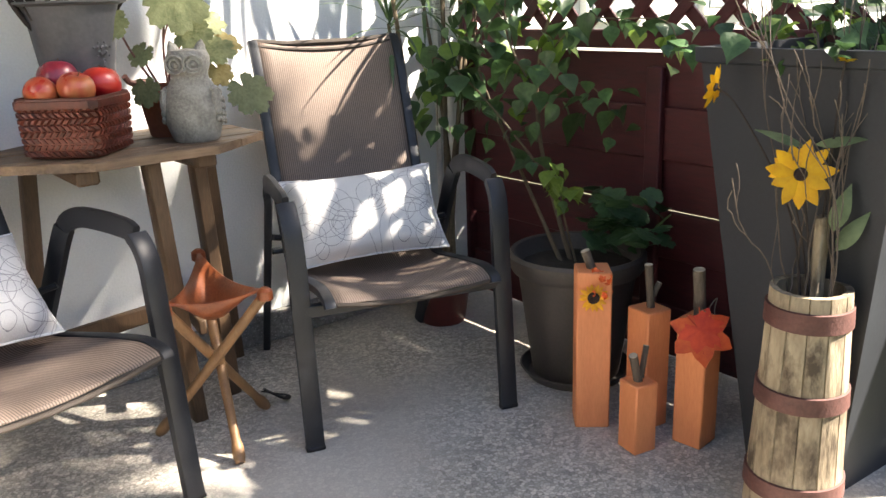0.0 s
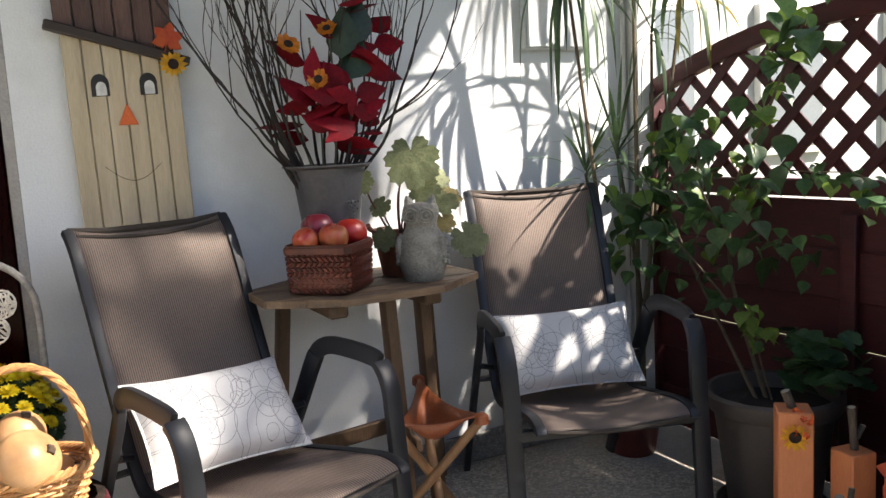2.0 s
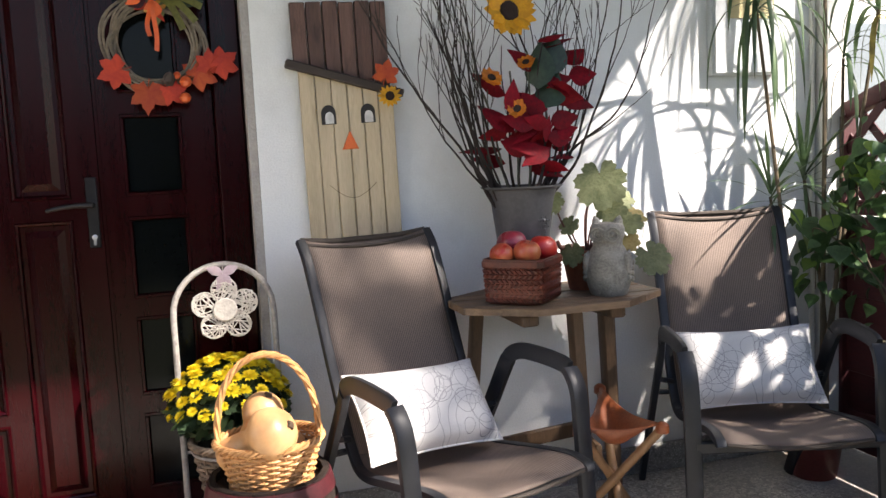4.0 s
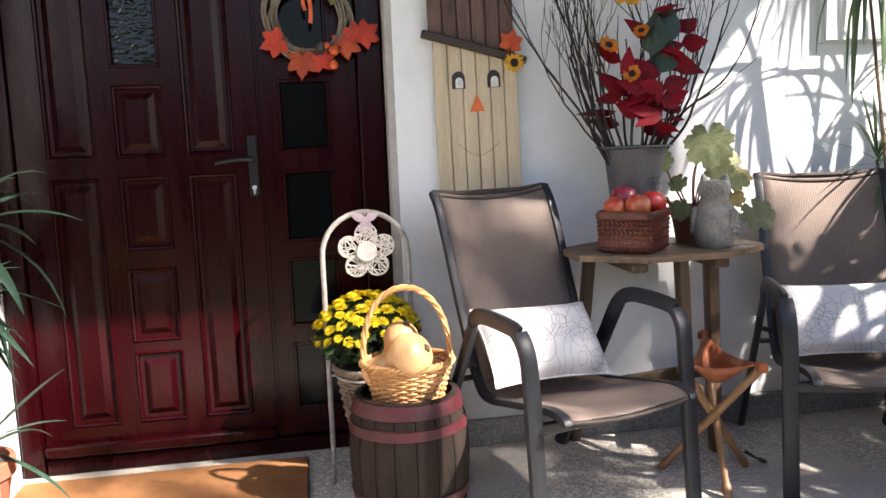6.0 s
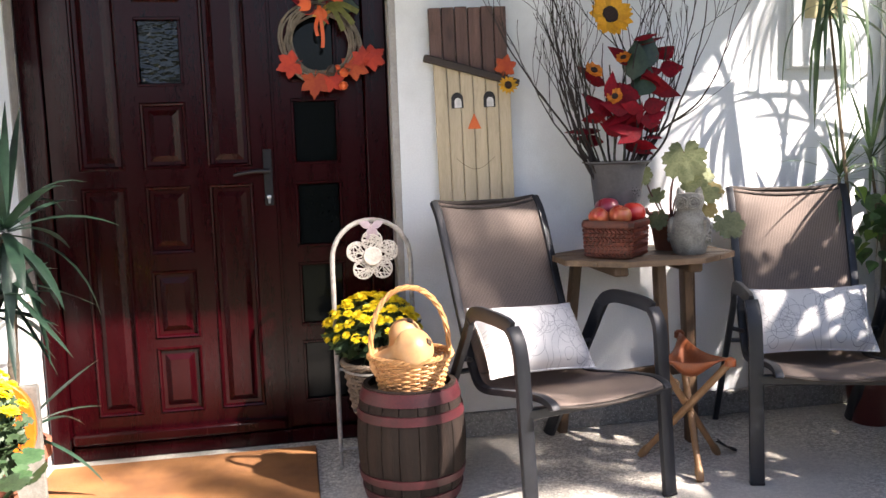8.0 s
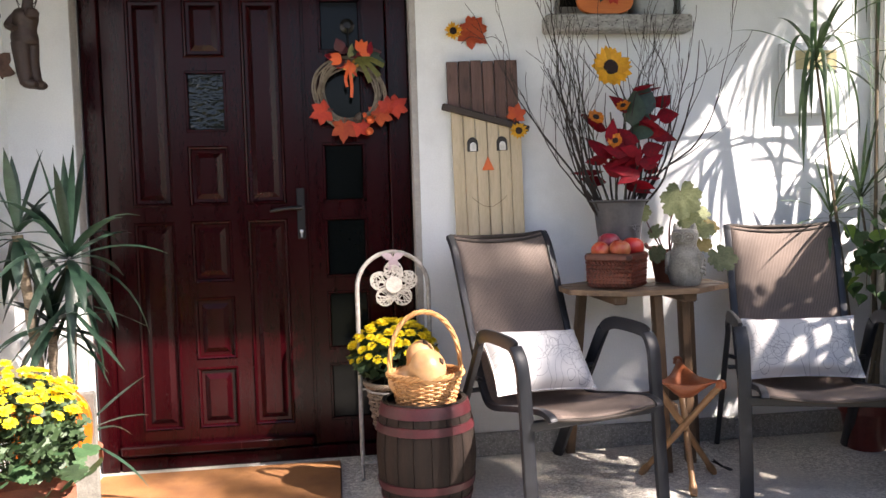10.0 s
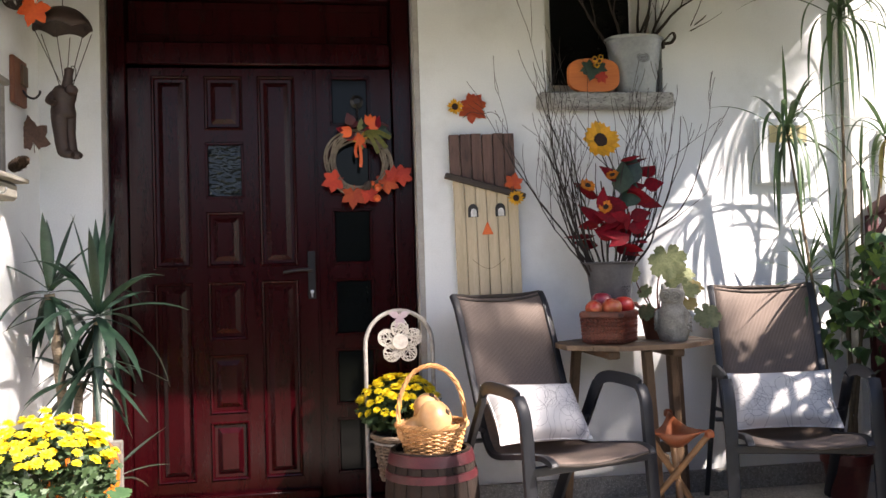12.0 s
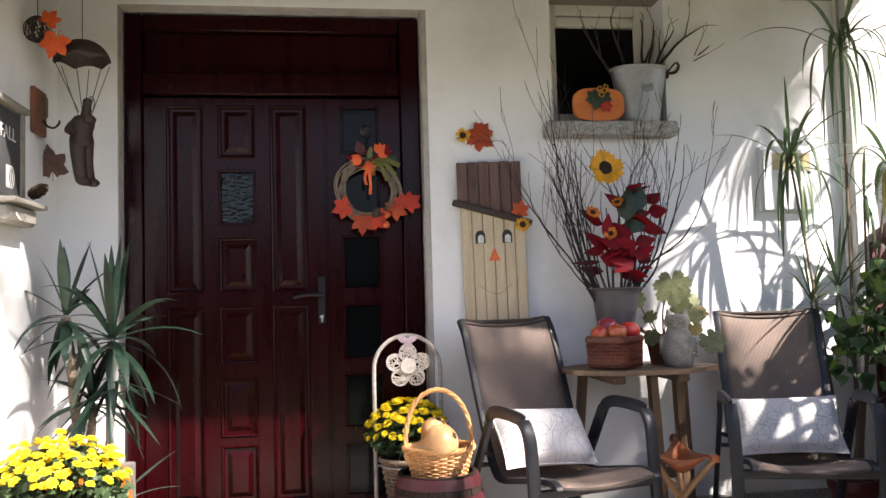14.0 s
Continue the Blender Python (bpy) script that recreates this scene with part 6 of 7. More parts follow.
cone((WX0 + 0.070, -0.545, 1.502), 0.036, (70, 0, 60))
hb = thing("hook_board", "small red-brown board with a coat hook", "coat hook", (WX0, -0.275, 1.92))
part("board", Geo().box((0.011, 0, 0), (0.02, 0.145, 0.19), 0.004), REDWOOD, hb)
part("plaque", Geo().box((0.026, 0.025, 0.03), (0.012, 0.062, 0.085), 0.004), TEAKLEG, hb)
part("hook", Geo().tube(smooth_path([(0.022, 0.02, -0.03), (0.040, 0.02, -0.055), (0.066, 0.02, -0.062), (0.085, 0.02, -0.045), (0.088, 0.02, -0.03)], 4), 0.0048, 8), HANDLEBLACK, hb)
ml = thing("wooden_maple_leaf", "carved dark wooden maple leaf on the wall", "wall decoration", (WX0 + 0.030, -0.165, 1.71))
g = Geo()
maple_leaf(g, pose(0, 0, 0, 90, 0, 42) @ pose(0, 0, 0, 0, 0, 100), 0.084, 0.05, True)
lf = part("leaf", g, mat("carved_brown_wood", (0.15, 0.085, 0.065), (0.08, 0.045, 0.036), 0.7, scale=20, fine=90, bump=0.4), ml, sharp=60)

# ---- parachute ornament on a string ----
RUSTBROWN = mat("dark_brown_resin", (0.040, 0.021, 0.015), (0.020, 0.011, 0.008), 0.6, scale=30, fine=140, bump=0.25)
po = thing("parachute_ornament", "dark brown carved parachute ornament on a cord", "hanging ornament", (0.035, -0.31, 1.86))
g = Geo()
rings, seg = 8, 36
verts, faces = [], []
for i in range(rings + 1):
    t = i / rings
    for k in range(seg):
        a = math.tau * k / seg
        sc = 0.018 * (abs(math.sin(3 * a)) - 0.5) * t**3
        verts.append((0.115 * math.sin(t * 1.45) * math.cos(a), 0.10 * math.sin(t * 1.45) * math.sin(a), 0.255 + 0.105 * math.cos(t * 1.45) + sc))
for i in range(rings):
    for k in range(seg):
        q = (k + 1) % seg
        faces.append((i * seg + k, i * seg + q, (i + 1) * seg + q, (i + 1) * seg + k))
cn = part("canopy", g.add(verts, faces), RUSTBROWN, po, sharp=80)
so = cn.modifiers.new("thickness", "SOLIDIFY")
so.thickness = 0.005
for k in range(6):
    a = math.tau * (k + 0.5) / 6
    part("cord", Geo().tube([(0.113 * math.cos(a), 0.098 * math.sin(a), 0.262), (0.022 * math.cos(a) + 0.008, 0.012 * math.sin(a), 0.02 + 0.03 * (k % 2))], 0.0018, 5), TWIG, po)
part("hanging_cord", Geo().tube([(0, 0, 0.36), (0.0, 0.0, 0.60), (0.0, 0.0, 0.86)], 0.002, 5), TWIG, po)
part("cord_loop", Geo().tube(smooth_path([(0.02, -0.01, 0.045), (0.045, -0.01, 0.06), (0.05, -0.01, 0.10), (0.035, -0.01, 0.115), (0.03, -0.01, 0.07)], 4), 0.002, 5), TWIG, po)
fg = Geo()
fg.tube(smooth_path([(0.004, 0, 0.035), (0.0, 0, -0.01), (-0.003, 0, -0.06), (0.002, 0, -0.10)], 4), [0.022, 0.030, 0.035, 0.037, 0.036, 0.034, 0.033, 0.034, 0.036, 0.037, 0.036, 0.034, 0.028], 14)
fg.tube(smooth_path([(0.012, -0.012, 0.02), (0.018, -0.018, 0.06), (0.022, -0.016, 0.105)], 4), [0.017, 0.017, 0.016, 0.015, 0.014, 0.013, 0.013, 0.015, 0.009], 10)
fg.tube(smooth_path([(-0.024, -0.008, 0.005), (-0.036, -0.024, -0.03), (-0.014, -0.038, -0.045)], 4), [0.014, 0.014, 0.0135, 0.013, 0.0125, 0.012, 0.012, 0.012, 0.010], 10)
fg.lathe([(0.001, -0.022), (0.018, -0.012), (0.021, 0.004), (0.014, 0.018), (0.001, 0.023)], 14, pose(0.028, -0.024, 0.012))
for dx, dy in ((-0.006, -0.014), (0.010, 0.012)):
    fg.tube(smooth_path([(dx - 0.004, dy, -0.09), (dx - 0.002, dy, -0.15), (dx + 0.004, dy, -0.215), (dx + 0.012, dy, -0.238), (dx + 0.036, dy - 0.008, -0.246)], 3), [0.026, 0.025, 0.024, 0.022, 0.021, 0.021, 0.020, 0.020, 0.021, 0.020, 0.018, 0.016, 0.010], 12)
cv = part("carving", fg, RUSTBROWN, po)
cv.scale = (1.3, 1.3, 1.0)

# ---- wire ball with orange leaves ----
hbw = thing("twig_ball", "dark twig ball with orange leaves hanging above", "hanging ornament", (-0.105, -0.42, 2.225))
rb2 = random.Random(17)
for k in range(16):
    g = Geo()
    m = Matrix.Rotation(rb2.uniform(0, 6), 4, "X") @ Matrix.Rotation(rb2.uniform(0, 6), 4, "Y")
    r = rb2.uniform(0.046, 0.054)
    g.tube([m @ Vector((r * math.cos(math.tau * t / 24), r * math.sin(math.tau * t / 24), 0.004 * math.sin(5 * t))) for t in range(25)], 0.0022, 5)
    part("twig", g, TWIG, hbw)
g = Geo()
maple_leaf(g, pose(0.075, -0.03, -0.055, 88, 0, 0) @ pose(0, 0, 0, 0, 0, -110), 0.068)
maple_leaf(g, pose(0.05, -0.03, 0.03, 80, 0, 0) @ pose(0, 0, 0, 0, 0, 60), 0.05)
part("maple_leaf", g, mat("bright_orange_leaf", (0.74, 0.12, 0.015), (0.60, 0.075, 0.01), 0.6, scale=16, transl=0.2), hbw, sharp=85, fix=False)
part("cord", Geo().tube([(0, 0, 0.05), (0, 0, 0.3), (0, 0, 0.495)], 0.002, 5), TWIG, hbw)

# ---- yuccas in a clay pot beside the door ----
YUCCA = mat("yucca_leaf", (0.026, 0.060, 0.036), (0.013, 0.033, 0.022), 0.38, scale=12, fine=90, transl=0.15, per_piece=0.28, stretch=(0.6, 3, 3))
CANE = mat("yucca_cane", (0.30, 0.235, 0.165), (0.11, 0.085, 0.06), 0.85, scale=46, fine=150, bump=0.7, stretch=(1, 1, 3))


def blade(g, at, yaw, rise, length, width, droop, n=7):
    """A long arching leaf."""
    d = Vector((math.cos(yaw) * math.cos(rise), math.sin(yaw) * math.cos(rise), math.sin(rise)))
    p, pts = Vector(at), []
    for i in range(n + 1):
        pts.append(p.copy())
        d = (d + Vector((0, 0, -droop * (0.4 + 1.2 * i / n) / n))).normalized()
        p = p + d * (length / n)
    ws = [width * (0.55 + 0.45 * math.sin(math.pi * min(0.5, i / n * 0.9))) * (1 if i / n < 0.5 else max(0.03, 1 - ((i / n - 0.5) / 0.5) ** 1.7)) for i in range(n + 1)]
    g.strip(pts, ws, (-math.sin(yaw), math.cos(yaw), 0), fold=0.28)


def rosette(parent, at, n, length, width, rng, lo=-0.5, hi=1.45, droop=0.9, material=None, name="leaf"):
    for k in range(n):
        t = k / max(1, n - 1)
        rise = lo + (hi - lo) * t + rng.uniform(-0.15, 0.15)
        g = Geo()
        blade(g, (at[0], at[1], at[2] + 0.05 * (t - 0.5)), k * 2.39996 + rng.uniform(-0.3, 0.3), rise, length * rng.uniform(0.75, 1.1), width * rng.uniform(0.8, 1.1), droop * rng.uniform(0.5, 1.4) * (1.25 - t * 0.9))
        part(name, g, material or YUCCA, parent, sharp=85, fix=False)


yu = thing("yucca", "tall yucca with bare canes in a clay pot", "plant", (0.085, -0.335, 0))
clay_pot(yu, 0.15, 0.24, CLAY)
ry = random.Random(77)
for base, top, r in (((-0.05, 0, 0.2), (-0.105, -0.015, 1.06), 0.021), ((0.04, -0.01, 0.2), (0.075, -0.02, 0.96), 0.018), ((0.0, 0.03, 0.2), (-0.01, 0.02, 0.70), 0.018)):
    pts = smooth_path([base, tuple((a + b) / 2 + jig(0.015) for a, b in zip(base, top)), top], 8)
    part("cane", Geo().tube(pts, [r * (1 + 0.10 * math.sin(i * 2.1) - 0.15 * i / len(pts)) for i in range(len(pts))], 10), CANE, yu)
rosette(yu, (-0.105, -0.015, 1.07), 19, 0.31, 0.021, ry, -0.8, 1.52, 2.0)
rosette(yu, (0.075, -0.02, 0.97), 28, 0.41, 0.022, ry, -0.9, 1.52, 2.0)
rosette(yu, (-0.01, 0.02, 0.72), 18, 0.29, 0.022, ry, -0.5, 1.3, 1.1)
rosette(yu, (0.09, -0.02, 0.30), 9, 0.32, 0.017, ry, -0.3, 0.8, 1.2)
rosette(yu, (0.06, -0.02, 0.80), 12, 0.32, 0.015, ry, -1.0, -0.1, 0.6)

# ---- carved pumpkin board and chrysanthemum tub ----
pb = thing("pumpkin_board", "bright orange round pumpkin on a grey board", "wooden pumpkin", (0.205, -0.78, 0.0), 8)
part("backing_board", Geo().box((0.015, 0.03, 0.27), (0.24, 0.024, 0.54), 0.01), GREYWOOD, pb)
BRIGHTORANGE = mat("glossy_orange_paint", (0.72, 0.20, 0.012), (0.62, 0.14, 0.008), 0.4, scale=8, fine=70, bump=0.1)
outl = [(0.125 * math.cos(t), 0.43 + 0.145 * math.copysign(abs(math.sin(t)) ** 0.8, math.sin(t))) for t in (math.tau * k / 44 for k in range(44))]
part("pumpkin", Geo().prism(outl, -0.012, 0.018, bev=0.004), BRIGHTORANGE, pb)
for k in (-2, -1, 0, 1, 2):
    part("rib_groove", Geo().tube([(k * 0.045 * math.cos(t * 1.4), -0.0125, 0.43 + 0.13 * math.sin(t * 1.5)) for t in (-1 + 2 * i / 12 for i in range(13))], 0.0016, 5), REDWOOD, pb)

tub = thing("chrysanthemum_tub", "yellow chrysanthemums with trailing leaves in a tub", "plant", (0.165, -1.03, 0))
part("tub", Geo().lathe([(0.001, 0), (0.13, 0), (0.135, 0.006), (0.165, 0.26), (0.178, 0.265), (0.178, 0.30), (0.168, 0.30), (0.16, 0.27), (0.001, 0.26)], 36), CLAY, tub)
mum_bush(tub, 0.215, 0.195, 0.185, 0.485, 150, 1200, 55, 0.34, 0.80, 0.024)
for k in range(95):
    a = ry.uniform(0, math.tau)
    g = Geo()
    lobed_leaf(g, pose(0, 0, 0), ry.uniform(0.022, 0.048), 5, 0.2, 0.2)
    lf = part("trailing_leaf", g, GERGREEN, tub, sharp=85, fix=False)
    r = ry.uniform(0.15, 0.235)
    lf.matrix_basis = pose(r * math.cos(a), r * math.sin(a), ry.uniform(0.22, 0.50), ry.uniform(-40, 70), ry.uniform(-40, 40), ry.uniform(0, 360))


# ---- big pot with the climber ----
POTBROWN = mat("taupe_plastic_pot", (0.082, 0.067, 0.058), (0.057, 0.047, 0.041), 0.55, scale=6, fine=120, bump=0.08)
VINELEAF = mat("climber_leaf", (0.072, 0.140, 0.050), (0.035, 0.080, 0.028), 0.40, scale=22, fine=90, transl=0.35, per_piece=0.32)
VINEFRESH = mat("fresh_climber_leaf", (0.190, 0.290, 0.050), (0.12, 0.21, 0.035), 0.45, scale=22, fine=90, transl=0.45, per_piece=0.2)
VINESTEM = mat("climber_stem", (0.13, 0.095, 0.055), (0.08, 0.06, 0.035), 0.8, scale=40, bump=0.2)


def heart_leaf(m_, L, parent, material, fold=0.25):
    """A pointed oval leaf, folded at its rib."""
    g = Geo()
    n = 7
    ws = [0.10, 0.40, 0.50, 0.47, 0.36, 0.20, 0.07, 0.0]
    pts = [(L * i / n, 0, -0.22 * L * (i / n) ** 2) for i in range(n + 1)]
    verts, faces = [], []
    for i, p in enumerate(pts):
        w = ws[i] * L * 0.92
        lift = fold * w
        verts += [(p[0] - 0.06 * w, -w, p[2] + lift * 0.7), (p[0], -w * 0.5, p[2] + lift * 0.55), (p[0], 0, p[2]), (p[0], w * 0.5, p[2] + lift * 0.55), (p[0] - 0.06 * w, w, p[2] + lift * 0.7)]
    for i in range(n):
        for j in range(4):
            a = 5 * i + j
            faces.append((a, a + 1, a + 6, a + 5))
    me = mesh_of(g.add(verts, faces), "leaf", 85, fix=False)
    me.materials.append(material)
    return me


LEAFSET = [heart_leaf(None, L, None, VINELEAF, f) for L, f in ((0.078, 0.2), (0.070, 0.4), (0.060, 0.3), (0.088, 0.3))]
FRESHSET = [heart_leaf(None, L, None, VINEFRESH, f) for L, f in ((0.062, 0.2), (0.074, 0.35))]


def climb(parent, pts, r, count, rng, size=1.0, fresh=0.15, spread=0.07, bare=0.0):
    """A shoot along pts, hung with leaves."""
    pts = [(x + 0.035 * min(1, (z - 0.33) / 0.3), y + 0.12 * min(1, (z - 0.33) / 0.3), z) for x, y, z in pts]
    path = smooth_path(pts, 6)
    part("stem", Geo().tube(path, [r * (1 - 0.7 * i / len(path)) for i in range(len(path))], 7), VINESTEM, parent)
    count = int(count * 1.7)
    for k in range(count):
        t = bare + (1 - bare) * (k + rng.random()) / count
        p = path[min(len(path) - 1, int(t * (len(path) - 1)))]
        o = Vector((rng.uniform(-1, 0.5), rng.uniform(-1, 1), rng.uniform(-0.8, 0.6))).normalized() * spread * rng.uniform(0.25, 1)
        me = rng.choice(FRESHSET) if rng.random() < fresh * (0.4 + t) else rng.choice(LEAFSET)
        ob = part("leaf", me, VINELEAF, parent)
        s = size * rng.choice((0.55, 0.75, 0.9, 1.0, 1.2)) * rng.uniform(0.9, 1.1)
        ob.matrix_basis = Matrix.Translation(p + o) @ Euler((rng.uniform(-0.7, 0.7), rng.uniform(0.15, 1.35), rng.uniform(0, math.tau))).to_matrix().to_4x4() @ Matrix.Scale(s, 4)


rc = random.Random(90)
bp = thing("climber_pot", "large taupe pot with a leafy climbing plant", "plant", (3.462, -0.885, 0))
part("saucer", Geo().lathe([(0.001, 0), (0.145, 0), (0.168, 0.03), (0.163, 0.032), (0.14, 0.008), (0.001, 0.008)], 36), POTBROWN, bp)
part("pot", Geo().lathe([(0.001, 0.009), (0.124, 0.009), (0.130, 0.015), (0.172, 0.325), (0.188, 0.330), (0.199, 0.348), (0.200, 0.378), (0.192, 0.388), (0.182, 0.384), (0.174, 0.355), (0.168, 0.335), (0.001, 0.33)], 40), POTBROWN, bp)
part("soil", Geo().lathe([(0.169, 0.338), (0.1, 0.345), (0.04, 0.335), (0.001, 0.338)], 24, cap=False), SOIL, bp)
# shoots up the lattice
climb(bp, [(0.03, 0.05, 0.33), (0.08, 0.14, 0.65), (0.06, 0.12, 0.95), (0.10, 0.02, 1.20), (0.14, -0.05, 1.42), (0.16, -0.10, 1.50)], 0.008, 38, rc, 1.0, 0.3, 0.11, 0.38)
climb(bp, [(0.0, 0.06, 0.33), (0.05, 0.24, 0.62), (0.02, 0.36, 0.88), (0.05, 0.40, 1.08), (0.08, 0.38, 1.2)], 0.007, 40, rc, 1.05, 0.2, 0.13, 0.38)
climb(bp, [(0.02, 0.1, 0.6), (-0.04, 0.30, 0.82), (-0.08, 0.46, 0.92), (-0.06, 0.48, 0.82), (-0.08, 0.46, 0.70)], 0.004, 28, rc, 1.05, 0.1, 0.12)
climb(bp, [(0.06, 0.12, 0.9), (0.07, -0.02, 1.02), (0.05, -0.20, 1.03), (0.03, -0.36, 1.02), (0.0, -0.42, 0.93)], 0.003, 22, rc, 0.8, 0.3, 0.06)
climb(bp, [(0.06, 0.13, 0.8), (0.0, 0.20, 0.98), (0.02, 0.22, 1.15), (0.10, 0.25, 1.25)], 0.004, 26, rc, 1.0, 0.3, 0.10)
climb(bp, [(0.05, 0.13, 0.75), (0.07, -0.02, 0.85), (0.10, -0.10, 0.80), (0.11, -0.12, 0.72)], 0.003, 13, rc, 1.0, 0.0, 0.10)
climb(bp, [(0.02, 0.02, 0.34), (-0.03, -0.02, 0.5), (-0.05, -0.06, 0.62)], 0.004, 16, rc, 0.72, 0.9, 0.05, 0.6)
# low geraniums in the pot
for k in range(64):
    a, r = rc.uniform(-2.2, 1.0), rc.uniform(0.02, 0.21)
    g = Geo()
    lobed_leaf(g, pose(0, 0, 0), rc.uniform(0.030, 0.050), 6, 0.14, 0.2)
    lf = part("geranium_leaf", g, GERGREEN, bp, sharp=85, fix=False)
    lf.matrix_basis = pose(0.04 + r * math.cos(a) * 0.8, -0.05 + r * math.sin(a), 0.38 + rc.uniform(0.0, 0.17) - 0.25 * max(0, r - 0.13), rc.uniform(-35, 45), rc.uniform(-45, 25), rc.uniform(0, 360))

# ---- dracaenas in the corner ----
DRAC = mat("dracaena_leaf", (0.075, 0.125, 0.050), (0.040, 0.075, 0.034), 0.42, scale=10, fine=90, transl=0.2, per_piece=0.35)
DRYLEAF = mat("yellowing_leaf", (0.34, 0.29, 0.08), (0.22, 0.17, 0.05), 0.6, scale=10, transl=0.25, per_piece=0.25)
REDPOT = mat("dark_red_glazed_pot", (0.12, 0.020, 0.016), (0.07, 0.012, 0.010), 0.4, scale=8)
dr = thing("dracaena", "tall dracaena with drooping strap leaves in red pot", "plant", (3.44, -0.27, 0))
clay_pot(dr, 0.115, 0.21, REDPOT)
rd = random.Random(15)
HEADS = [((-0.20, 0.05, 1.71), 30, 0.46, 0.0092), ((0.10, 0.06, 2.27), 30, 0.50, 0.0095), ((-0.09, 0.12, 1.03), 18, 0.29, 0.008), ((0.05, 0.11, 1.09), 18, 0.30, 0.008), ((0.26, -0.02, 1.68), 18, 0.34, 0.0105), ((0.18, 0.06, 1.52), 12, 0.30, 0.009)]
for top, n, L, w in HEADS:
    base = (jig(0.04), jig(0.04), 0.18)
    mid = (base[0] * 0.5 + top[0] * 0.5 + jig(0.03), base[1] * 0.5 + top[1] * 0.5 + jig(0.02), top[2] * 0.55)
    pts = smooth_path([base, mid, top], 8)
    part("cane", Geo().tube(pts, [0.0095 - 0.0045 * i / len(pts) for i in range(len(pts))], 8), VINESTEM, dr)
    big = top[2] > 1.4
    for k in range(n):
        t = k / (n - 1)
        rise = (-0.2 + 1.6 * t if not big else -0.5 + 1.7 * t) + rd.uniform(-0.2, 0.2)
        stiff = 0.16 if big and k % 3 == 0 else 1.0
        if stiff < 1.0:
            rise = 0.35 + 0.9 * t + rd.uniform(-0.25, 0.25)
        g = Geo()
        yaw = k * 2.39996 + rd.uniform(-0.35, 0.35)
        if top[1] > 0 and math.sin(yaw) > 0.55:
            yaw = -yaw
        blade(g, (top[0], top[1], top[2] + 0.06 * (t - 0.5)), yaw, rise, L * rd.uniform(0.75, 1.15), w * rd.uniform(0.8, 1.15), (9.0 if big else 1.2) * stiff * (1.15 - t * (0.45 if big else 0.8)) * rd.uniform(0.7, 1.3), 11)
        part("leaf", g, DRYLEAF if (top[0] > 0.2 and t < 0.35 and rd.random() < 0.6) else DRAC, dr, sharp=85, fix=False)

# ---- tall slate planter with low greenery ----
SLATEGREY = mat("slate_grey_fibre_cement", (0.015, 0.0190, 0.027), (0.011, 0.0135, 0.020), 0.6, scale=4, fine=120, bump=0.1)
tp = thing("tall_planter", "tall tapered slate-grey planter by the fence", "planter", (3.52, -1.615, 0), -4)
h0, h1, HT = 0.116, 0.228, 0.978
verts = []
for z, h in ((0.0, h0), (HT - 0.035, h1 - 0.003), (HT - 0.03, h1 + 0.006), (HT, h1 + 0.008), (HT, h1 - 0.018), (HT - 0.06, h1 - 0.03)):
    verts += [(-h, -h, z), (h, -h, z), (h, h, z), (-h, h, z)]
faces = [(3, 2, 1, 0), (20, 21, 22, 23)]
for k in range(5):
    for j in range(4):
        q = (j + 1) % 4
        faces.append((4 * k + j, 4 * k + q, 4 * k + 4 + q, 4 * k + 4 + j))
part("body", Geo().add(verts, faces), SLATEGREY, tp, sharp=25)
part("soil", Geo().box((0, 0, HT - 0.055), (0.385, 0.385, 0.02), 0.004), SOIL, tp)
for k in range(110):
    ob = part("leaf", LEAFSET[rc.randrange(4)] if rc.random() < 0.75 else FRESHSET[rc.randrange(2)], VINELEAF, tp)
    s = rc.uniform(0.45, 0.8)
    ob.matrix_basis = Matrix.Translation((rc.uniform(-0.27, 0.2), rc.uniform(-0.22, 0.26), HT + rc.uniform(-0.03, 0.10))) @ Euler((rc.uniform(-0.6, 0.6), rc.uniform(-0.5, 1.0), rc.uniform(0, 6.3))).to_matrix().to_4x4() @ Matrix.Scale(s, 4)
CONIFER = mat("feathery_green", (0.045, 0.085, 0.045), (0.025, 0.05, 0.028), 0.6, scale=20, per_piece=0.3, transl=0.2)
g = Geo()
for k in range(1300):
    a = rc.uniform(0, math.tau)
    z = rc.uniform(0, 0.60)
    r = 0.19 * (1 - z / 0.75)
    p = Vector((0.02 + r * math.cos(a) * rc.random(), -0.10 + r * math.sin(a) * rc.random(), HT + z - 0.02))
    blade(g, p, a, rc.uniform(0.2, 1.3), rc.uniform(0.04, 0.09), 0.0016, 0.2, 3)
tagged(part("feathery_shrub", g, CONIFER, tp, sharp=85, fix=False), kind="stuff")

# ---- churn with twigs and yellow flowers ----
CHURNWOOD = mat("pale_weathered_staves", (0.40, 0.325, 0.225), (0.19, 0.145, 0.095), 0.8, scale=13, fine=55, bump=0.7, stretch=(2.2, 2.2, 0.55), per_piece=0.15, mix=0.75, detail=6)
RUSTHOOP = mat("rusty_brown_hoop", (0.125, 0.050, 0.042), (0.075, 0.032, 0.028), 0.65, 0.2, scale=16, fine=120, bump=0.3)
stained(CHURNWOOD, (0.062, 0.043, 0.028), 8.0, 0.47, 0.62, (2.0, 2.0, 0.9))
chn = thing("butter_churn", "old pale wooden churn with rusty iron hoops", "churn", (3.273, -1.683, 0))


def chn_r(z):
    return 0.100 - 0.022 * z / 0.52


